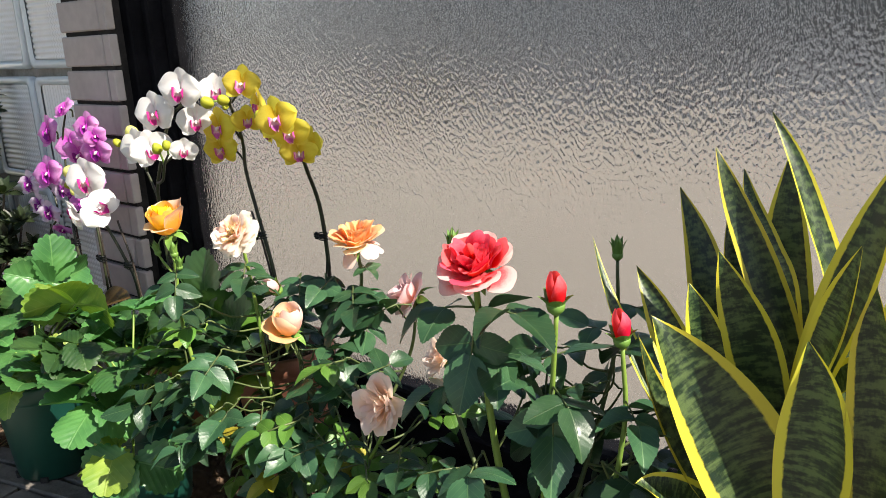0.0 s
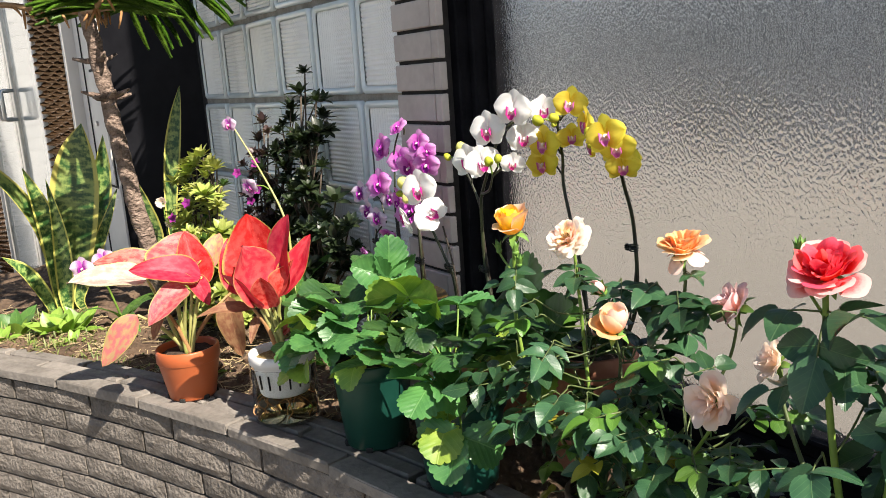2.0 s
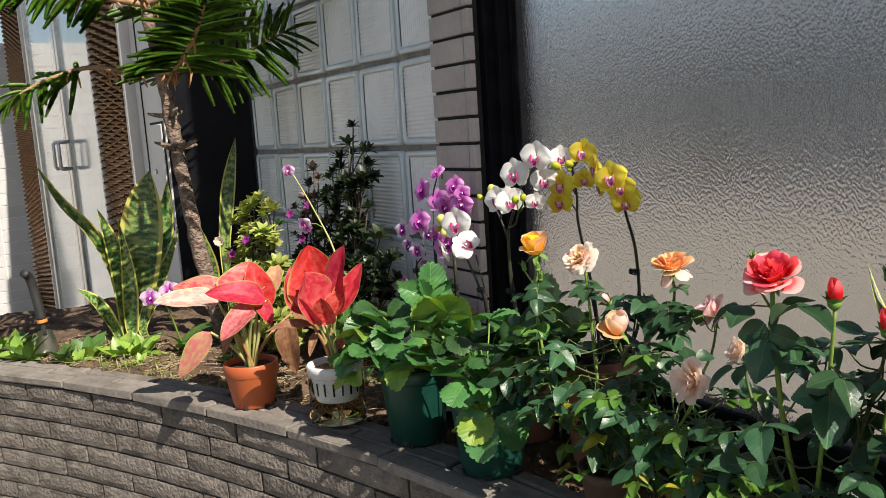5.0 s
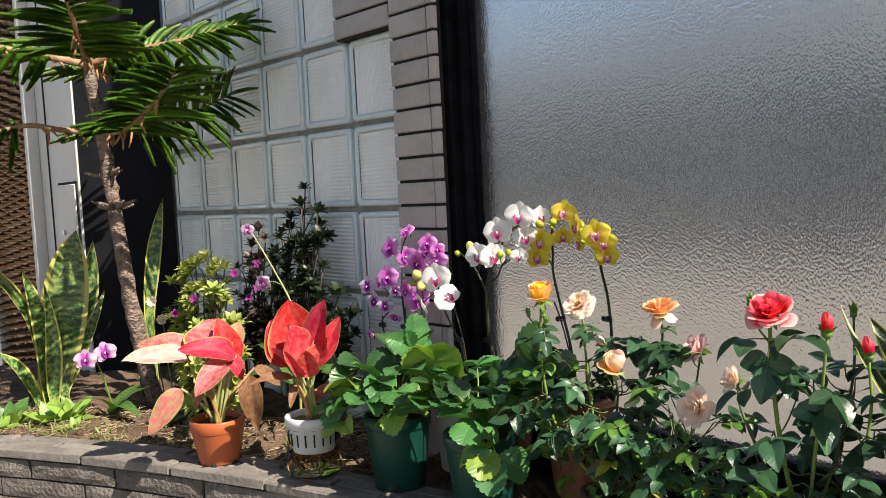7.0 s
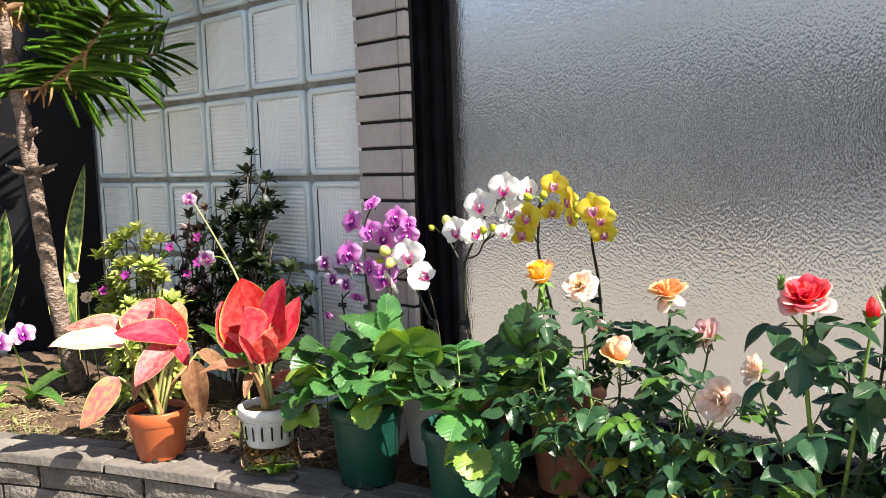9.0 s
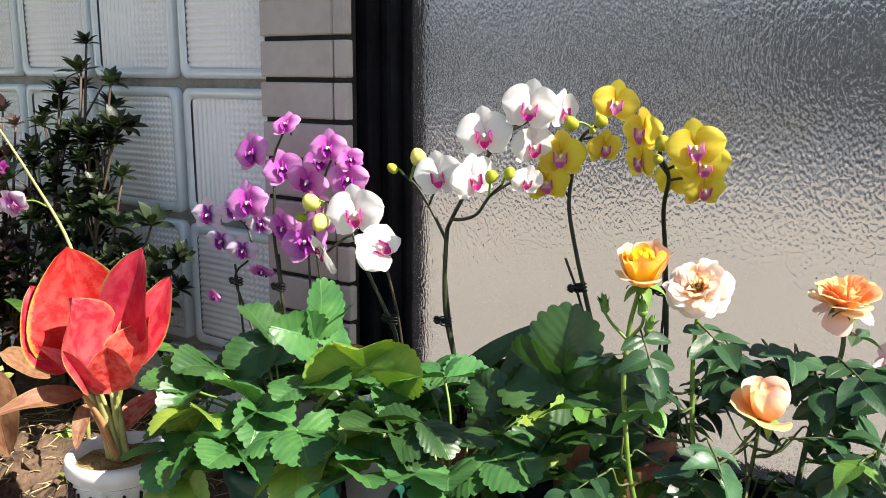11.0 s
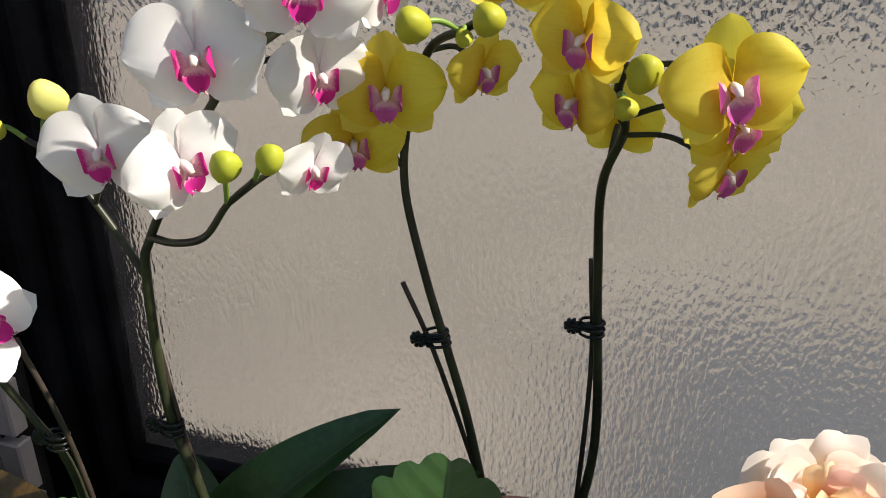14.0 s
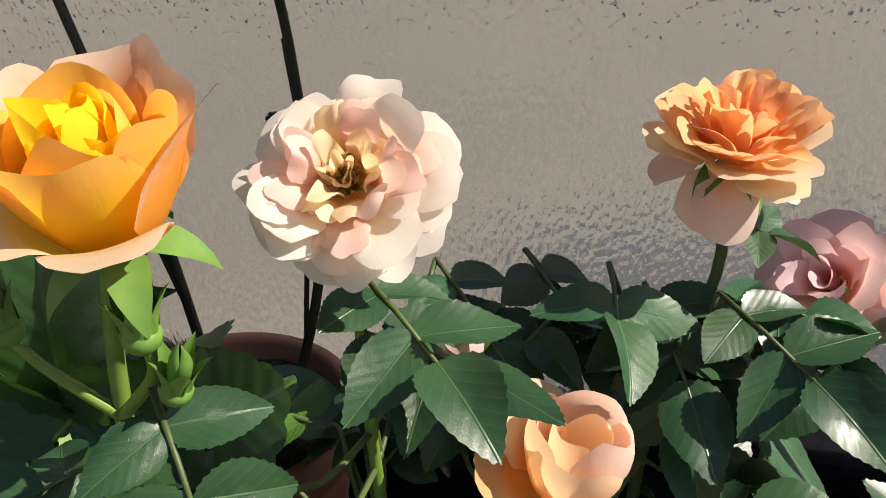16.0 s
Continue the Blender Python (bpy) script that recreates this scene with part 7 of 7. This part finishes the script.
def pine_branch(points, r0, count=20, seed=0, base_skip=0.22, size=1.0, top=(0, 0, 1), loose=0.0):
    """A limb with one flat row of ropes on either side, longest at its middle; top: where the flat spray faces."""
    r = random.Random(seed)
    pts = smooth_path(points, 8)
    limb = part("limb", tube(pts, ramped(r0, r0 * 0.35, len(pts)), 8), M["pine_limb"], pine, "", True)
    for k in range(count):
        f = base_skip + (1 - base_skip) * (k + 0.5) / count
        i = min(len(pts) - 2, int(f * (len(pts) - 1)))
        p = pts[i].lerp(pts[i + 1], f * (len(pts) - 1) - i)
        d = (pts[i + 1] - pts[i]).normalized()
        for s in (-1, 1):
            lat = d.cross(Vector(top)).normalized() * s
            lean = 0.20 + 0.75 * f * f
            v = lat + d * lean * r.uniform(0.85, 1.15) + Vector((0, 0, r.uniform(-0.10, 0.14)))
            v += Vector((r.uniform(-1, 1), r.uniform(-1, 1), r.uniform(-1.5, 0.3))) * loose
            sc = size * (0.55 + 0.50 * math.sin(math.pi * (0.18 + 0.72 * f))) * r.uniform(0.88, 1.08)
            q = p + Vector((0, 0, r.uniform(-0.003, 0.003)))
            put("branchlet", strands[r.randrange(5)], limb, Matrix.Translation(q) @ along_dir(v, r.uniform(-12, 12)) @ Matrix.Diagonal((min(1.0, sc * 1.1), sc, sc, 1)))
    put("branchlet", strands[0], limb, Matrix.Translation(pts[-1]) @ along_dir(pts[-1] - pts[-3]) @ Matrix.Diagonal((0.8, 0.6, 0.6, 1)))
    dry = bmesh.new()
    for k in range(9):
        p = pts[int(r.uniform(0.1, 0.8) * (len(pts) - 1))]
        e = p + Vector((r.uniform(-0.02, 0.02), r.uniform(-0.02, 0.02), -r.uniform(0.018, 0.05)))
        tube([p, p.lerp(e, 0.6) + Vector((0.004, 0, 0)), e], [0.0035, 0.003, 0.0016], 6, dry)
    tagged(part("dry_needles", dry, M["dry_twig"], limb, "", True), "dead orange needles under the limb", kind="stuff")


F1, F2 = (-1.702, 0.755, 1.675), (-1.714, 0.768, 1.51)
pine_branch([F1, (-1.63, 0.82, 1.70), (-1.56, 0.95, 1.73), (-1.50, 1.06, 1.765)], 0.010, seed=1, count=26, size=0.9, top=(0.45, -0.2, 0.9), loose=0.12)
pine_branch([F1, (-1.72, 0.64, 1.695), (-1.74, 0.52, 1.715), (-1.76, 0.38, 1.725)], 0.010, seed=2, count=22, size=0.95, top=(0.4, 0, 0.9), loose=0.15)
pine_branch([F1, (-1.58, 0.70, 1.69), (-1.44, 0.64, 1.72), (-1.32, 0.58, 1.77)], 0.009, seed=3, count=22, size=0.85)
pine_branch([F1, (-1.83, 0.83, 1.69), (-1.98, 0.92, 1.71)], 0.008, seed=4, count=18, size=0.9)
pine_branch([F2, (-1.58, 0.765, 1.50), (-1.45, 0.76, 1.515), (-1.30, 0.755, 1.55), (-1.19, 0.75, 1.595)], 0.0085, seed=5, count=20, size=0.80, base_skip=0.32, loose=0.10)
pine_branch([F2, (-1.715, 0.68, 1.515), (-1.72, 0.60, 1.525), (-1.735, 0.50, 1.495), (-1.745, 0.42, 1.45)], 0.0085, seed=6, count=13, base_skip=0.52, size=0.72, top=(0.4, 0, 0.9), loose=0.55)
pine_branch([F2, (-1.80, 0.82, 1.52), (-1.90, 0.90, 1.53)], 0.007, seed=7, count=14, size=0.8)
pine_branch([F2, (-1.70, 0.90, 1.525), (-1.66, 1.00, 1.56), (-1.62, 1.08, 1.60)], 0.007, seed=8, count=17, size=0.8, top=(0.8, -0.2, 0.5))

# ---- azaleas behind the aglaonemas ----
def rosette_mesh(mat, n, seed, size):
    r = random.Random(seed)
    bm = bmesh.new()
    for k in range(n):
        a = k * 2.4
        el = radians(75 - 70 * k / n + r.uniform(-8, 8))
        m = Matrix.Rotation(a, 4, "Z") @ Matrix.Rotation(math.pi / 2 - el - math.pi / 2 + el, 4, "X") @ Matrix.Rotation(el, 4, "X")
        s = size * r.uniform(0.8, 1.15)
        leaf_sheet(s, s * 0.44, 18, 25, 0, a=1.15, b=0.8, nu=2, nv=5, m=m, bm=bm, seed=k, base=0.12)
    return mesh_of(bm, "leaf_tuft", mat, True)


dark_tufts = [rosette_mesh(M["azalea_leaf"], 14, i, 0.030) for i in range(3)]
light_tufts = [rosette_mesh(M["azalea_light"], 13, 10 + i, 0.031) for i in range(3)]
green_tufts = [rosette_mesh(M["herb_leaf"], 10, 14 + i, 0.024) for i in range(2)]
purple_tufts = [rosette_mesh(M["azalea_purple"], 12, 20 + i, 0.025) for i in range(3)]
bloom_bm = bmesh.new()
for k in range(5):
    leaf_sheet(0.026, 0.017, 10, 30, 0.05, a=0.9, b=0.6, nu=4, nv=5, bm=bloom_bm, base=0.2, m=Matrix.Rotation(k * 1.2566, 4, "Z") @ Matrix.Rotation(radians(35), 4, "X"))
M["azalea_petal"] = petal_material("magenta_azalea_petal", (0.16, 0.006, 0.12), (0.30, 0.03, 0.24), 0.0, 0.8, 0.2)
azalea_bloom = mesh_of(bloom_bm, "bloom", M["azalea_petal"], True)


def shrub(label, root, tips, tufts, twig, seed, blooms=(), full=10, spread=0.030, bloom_size=0.8):
    """Thin branches from one foot; side shoots leave them, and every shoot ends in a tuft of leaves."""
    t = thing("azalea_shrub", label, "shrub", group="planter shrubs")
    r = random.Random(seed)
    for tip in tips:
        tp, b = Vector(tip), Vector(root) + Vector((r.uniform(-0.03, 0.03), r.uniform(-0.02, 0.02), 0))
        mid = b.lerp(tp, 0.5) + Vector((r.uniform(-0.03, 0.03), r.uniform(-0.02, 0.02), -0.03))
        pts = smooth_path([b, mid, tp], 6)
        wood = tube(pts, ramped(0.0042, 0.0016, len(pts)), 6)
        for k in range(full):
            i = len(pts) - 1 if k == 0 else int(r.uniform(0.45, 0.98) * (len(pts) - 1))
            q = pts[i] + (Vector() if k == 0 else Vector((r.uniform(-1, 1), r.uniform(-1, 0.6), r.uniform(-0.3, 1.0))).normalized() * spread * r.uniform(0.6, 1.5))
            q.y = min(q.y, 1.125)
            if k:
                tube([pts[max(0, i - 1)], pts[i].lerp(q, 0.6) - Vector((0, 0, 0.004)), q], [0.0018, 0.0014, 0.0011], 5, wood)
            d = (q - pts[max(0, i - 1)]).normalized() + Vector((r.uniform(-0.4, 0.4), r.uniform(-0.6, 0.2), 0.7))
            s = r.uniform(0.7, 1.15)
            put("leaf_tuft", tufts[r.randrange(len(tufts))], t, Matrix.Translation(q) @ facing(d, r.uniform(0, 360)) @ Matrix.Diagonal((s, s, s, 1)))
        part("branch", wood, M[twig], t, "", True)
    for at in blooms:
        put("bloom", azalea_bloom, t, Matrix.Translation(at) @ facing((0.6, -0.7, 0.3), r.uniform(0, 360)) @ Matrix.Diagonal((bloom_size, bloom_size, bloom_size, 1)), "purple azalea bloom")
    return t


shrub("dark-leaved azalea with bare stems by the glass blocks", (-1.30, 1.05, 0.79),
      [(-1.275, 1.09, 1.34), (-1.27, 1.075, 1.30), (-1.21, 1.08, 1.285), (-1.32, 1.07, 1.27), (-1.35, 1.06, 1.235), (-1.19, 1.07, 1.225), (-1.24, 1.06, 1.20), (-1.30, 1.06, 1.21), (-1.17, 1.06, 1.16), (-1.36, 1.04, 1.17), (-1.22, 1.05, 1.13), (-1.28, 1.04, 1.12), (-1.10, 1.05, 1.10), (-1.05, 1.05, 1.06), (-1.13, 1.03, 1.05), (-1.07, 1.03, 1.02)],
      dark_tufts, "twig", 3, (), 9, 0.028)
shrub("purplish azalea with dark magenta blooms among its leaves", (-1.46, 1.02, 0.79),
      [(-1.46, 1.06, 1.24), (-1.41, 1.05, 1.22), (-1.50, 1.06, 1.20), (-1.38, 1.05, 1.17), (-1.44, 1.04, 1.17), (-1.35, 1.05, 1.12), (-1.47, 1.04, 1.13), (-1.40, 1.03, 1.10), (-1.33, 1.04, 1.06)],
      purple_tufts + dark_tufts[:1], "twig", 9, [(-1.42 + 0.07 * math.sin(k * 2.4), 1.0, 1.08 + 0.028 * k) for k in range(4)], 9, 0.032, 0.5)
shrub("yellowish-green azalea with faded pink blooms", (-1.52, 0.93, 0.79),
      [(x + 0.14, y - 0.05, z) for x, y, z in ((-1.76, 0.97, 1.12), (-1.70, 0.98, 1.165), (-1.64, 0.98, 1.18), (-1.58, 0.98, 1.17), (-1.52, 0.97, 1.16), (-1.73, 0.95, 1.06), (-1.66, 0.95, 1.10), (-1.60, 0.95, 1.11), (-1.54, 0.95, 1.10), (-1.48, 0.95, 1.09), (-1.44, 0.94, 1.04), (-1.68, 0.93, 1.00), (-1.60, 0.92, 1.03), (-1.53, 0.92, 1.02), (-1.46, 0.92, 0.98), (-1.40, 0.94, 0.98), (-1.60, 0.90, 0.95), (-1.52, 0.90, 0.94))],
      light_tufts * 3 + green_tufts, "twig", 4, ((-1.54, 0.86, 1.05), (-1.45, 0.87, 1.09)), 12, 0.032, 0.5)

# ---- a spent spray orchid and the small planter orchid ----
strap = [mesh_of(leaf_sheet(1.0, 0.10, 22, b, 0, a=0.5, b=0.6, nu=4, nv=14, base=0.6, seed=i), "leaf", M["herb_leaf"], True) for i, b in enumerate((60, 90, 40))]
spray = thing("spray_orchid", "strap-leaved orchid with a thin spent flower stalk", "orchid")
for k, tip in enumerate(((-1.32, 0.95, 1.07), (-1.02, 0.98, 1.06), (-1.08, 0.92, 1.03), (-1.26, 0.88, 0.99), (-1.12, 1.02, 1.10), (-1.05, 0.90, 0.95))):
    put("leaf", strap[k % 3], spray, span((-1.16, 0.97, 0.90), tip, (0.2, -0.3, 1)))
stem("flower_stalk", spray, [(-1.16, 0.97, 0.79), (-1.16, 0.975, 1.0), (-1.165, 0.97, 1.08), (-1.20, 0.945, 1.17), (-1.229, 0.915, 1.25)], 0.0034, 0.0013, M["agl_stalk"])
small_m = orchid_flower_meshes(M["orchid_blush"], M["lip_mauve"], 0.048, 9)
orchid_flower(spray, small_m, (-1.235, 0.91, 1.255), (0.5, -0.8, 0.0), 0, 0.7)
orchid_flower(spray, small_m, (-1.215, 0.93, 1.135), (0.4, -0.8, -0.3), 30, 0.9, (-1.185, 0.955, 1.13))
mini = thing("orchid", "small mauve and white orchid rooted in the planter", "orchid", group="potted orchids")
stem("flower_stem", mini, [(-1.74, 0.76, 0.79), (-1.72, 0.735, 0.88), (-1.68, 0.705, 0.945)], 0.003, 0.0016, M["stem_green"])
mini_m = orchid_flower_meshes(M["orchid_blush"], M["lip_purple"], 0.062, 12)
for at, face, sp in (((-1.675, 0.680, 0.948), (0.8, -0.6, 0.0), 0), ((-1.67, 0.727, 0.960), (0.85, -0.5, 0.05), 15)):
    orchid_flower(mini, mini_m, at, face, sp, 0.9, (-1.695, 0.71, 0.93))
for k, tip in enumerate(((-1.70, 0.70, 0.90), (-1.76, 0.86, 0.93), (-1.68, 0.80, 0.88), (-1.58, 0.74, 0.90))):
    put("leaf", strap[k % 3], mini, span((-1.74, 0.76, 0.79), tip, (0.2, -0.2, 1), 1.6))
for at in ((-1.78, 0.90, 1.055), (-1.73, 0.905, 1.01)):
    fl = thing("pale_bloom", "cream and pink azalea bloom by the trunk", "flower")
    stem("stalk", fl, [(at[0] + 0.01, at[1] + 0.01, 0.79), (at[0] + 0.005, at[1], 0.92), at], 0.002, 0.0013, M["stem_green"], 6)
    for k in range(8):
        put("petal", K[2][k % 3], fl, Matrix.Translation(at) @ facing((0.7, -0.6, 0.3)) @ Matrix.Rotation(k * 0.785, 4, "Z") @ Matrix.Diagonal((0.7, 0.7, 0.8, 1)))

# ---- trowel, groundcover, grass, litter ----
trowel = thing("trowel", "garden trowel with black grip stuck in the soil", "trowel")
stem("grip", trowel, [(-1.945, 0.447, 0.888), (-1.948, 0.443, 0.93), (-1.95, 0.437, 0.975), (-1.945, 0.43, 1.005), (-1.93, 0.418, 1.02)], 0.0125, 0.0115, M["black_rubber"], 14)
stem("ring", trowel, [(-1.945, 0.448, 0.880), (-1.945, 0.447, 0.889)], 0.0135, 0.0135, M["orange"], 14)
stem("neck", trowel, [(-1.945, 0.449, 0.845), (-1.945, 0.448, 0.882)], 0.007, 0.008, M["black_rubber"], 10)
tbm = sheet(lambda u, v: Vector((-1.945 + 0.004 + 0.010 * u * u, 0.449 + u * 0.030 * (0.55 + 0.45 * math.sin(min(1.0, v * 2) * 1.57)) * (1 if v < 0.6 else max(0.05, 1 - (v - 0.6) * 2.2)), 0.86 - 0.13 * v)), 8, 12)
part("blade", tbm, M["steel"], trowel, "dull steel trowel blade", True)

herb = [rosette_mesh(M["lettuce" if i < 2 else "herb_leaf"], 9, 30 + i, 0.042) for i in range(3)]
for me in herb:
    me.name = "groundcover"
r = random.Random(21)
for k in range(26):
    if k < 18:
        x, y = r.uniform(-2.15, -1.72), 0.0
        y = front(x) + r.uniform(0.14, 0.32)
    else:
        x = r.uniform(-1.7, -0.98)
        y = front(x) + r.uniform(0.16, 0.34)
    s = r.uniform(1.0, 1.9) if k < 18 else r.uniform(0.5, 0.9)
    h = new("groundcover_plant", herb[k % 3])
    h.matrix_basis = Matrix.Translation((x, y, soil_height(x, y) - 0.002)) @ facing((r.uniform(-0.3, 0.5), r.uniform(-0.4, 0.1), 1), r.uniform(0, 360)) @ Matrix.Diagonal((s, s, s, 1))
    tagged(h, "low rosette of fresh green leaves in the soil", "groundcover", "groundcover rosettes")
gb_ = bmesh.new()
for k in range(900):
    cx, cy = r.choice(((-1.60, 0.56), (-1.48, 0.63), (-1.78, 0.55), (-1.35, 0.72), (-1.68, 0.64), (-1.25, 0.78), (-1.9, 0.6)))
    x, y = r.gauss(cx, 0.05), r.gauss(cy, 0.035)
    if y < front(x) + 0.115:
        continue
    z = soil_height(x, y)
    d = Vector((r.uniform(-1, 1), r.uniform(-1, 1), r.uniform(0.4, 1.6))).normalized()
    ln = r.uniform(0.012, 0.035)
    leaf_sheet(ln, 0.0022, 10, 60, 0, nu=1, nv=3, base=0.7, m=Matrix.Translation((x, y, z)) @ along_dir(d), bm=gb_)
tagged(part("grass", gb_, M["grass"], smooth=True), "sparse tufts of young grass on the soil", "grass", kind="stuff")
st_ = bmesh.new()
for k in range(1100):
    x = r.uniform(-2.1, -0.85)
    y = front(x) + r.uniform(0.12, 0.45)
    z = soil_height(x, y) + 0.003
    a = r.uniform(0, 6.28)
    ln = r.uniform(0.012, 0.05)
    d = Vector((math.cos(a), math.sin(a), r.uniform(-0.05, 0.15)))
    tube([(x, y, z), Vector((x, y, z)) + d * ln * 0.5 + Vector((0, 0, 0.002)), Vector((x, y, z)) + d * ln], 0.0007, 4, st_)
tagged(part("straw_litter", st_, M["straw"]), "dry straw and stalks strewn on the soil", "straw", kind="stuff")
cl_ = bmesh.new()
for k in range(900):
    x = r.uniform(-2.1, 0.3)
    y = front(x) + r.uniform(0.115, 0.42)
    if y > 1.08:
        continue
    s = r.uniform(0.003, 0.011)
    v = bmesh.ops.create_icosphere(cl_, subdivisions=1, radius=s)["verts"]
    for q in v:
        q.co *= r.uniform(0.7, 1.2)
        q.co += Vector((x, y, soil_height(x, y) + s * 0.2))
tagged(part("soil_clods", cl_, M["soil"]), "loose crumbs and clods of brown soil", "soil", kind="stuff")
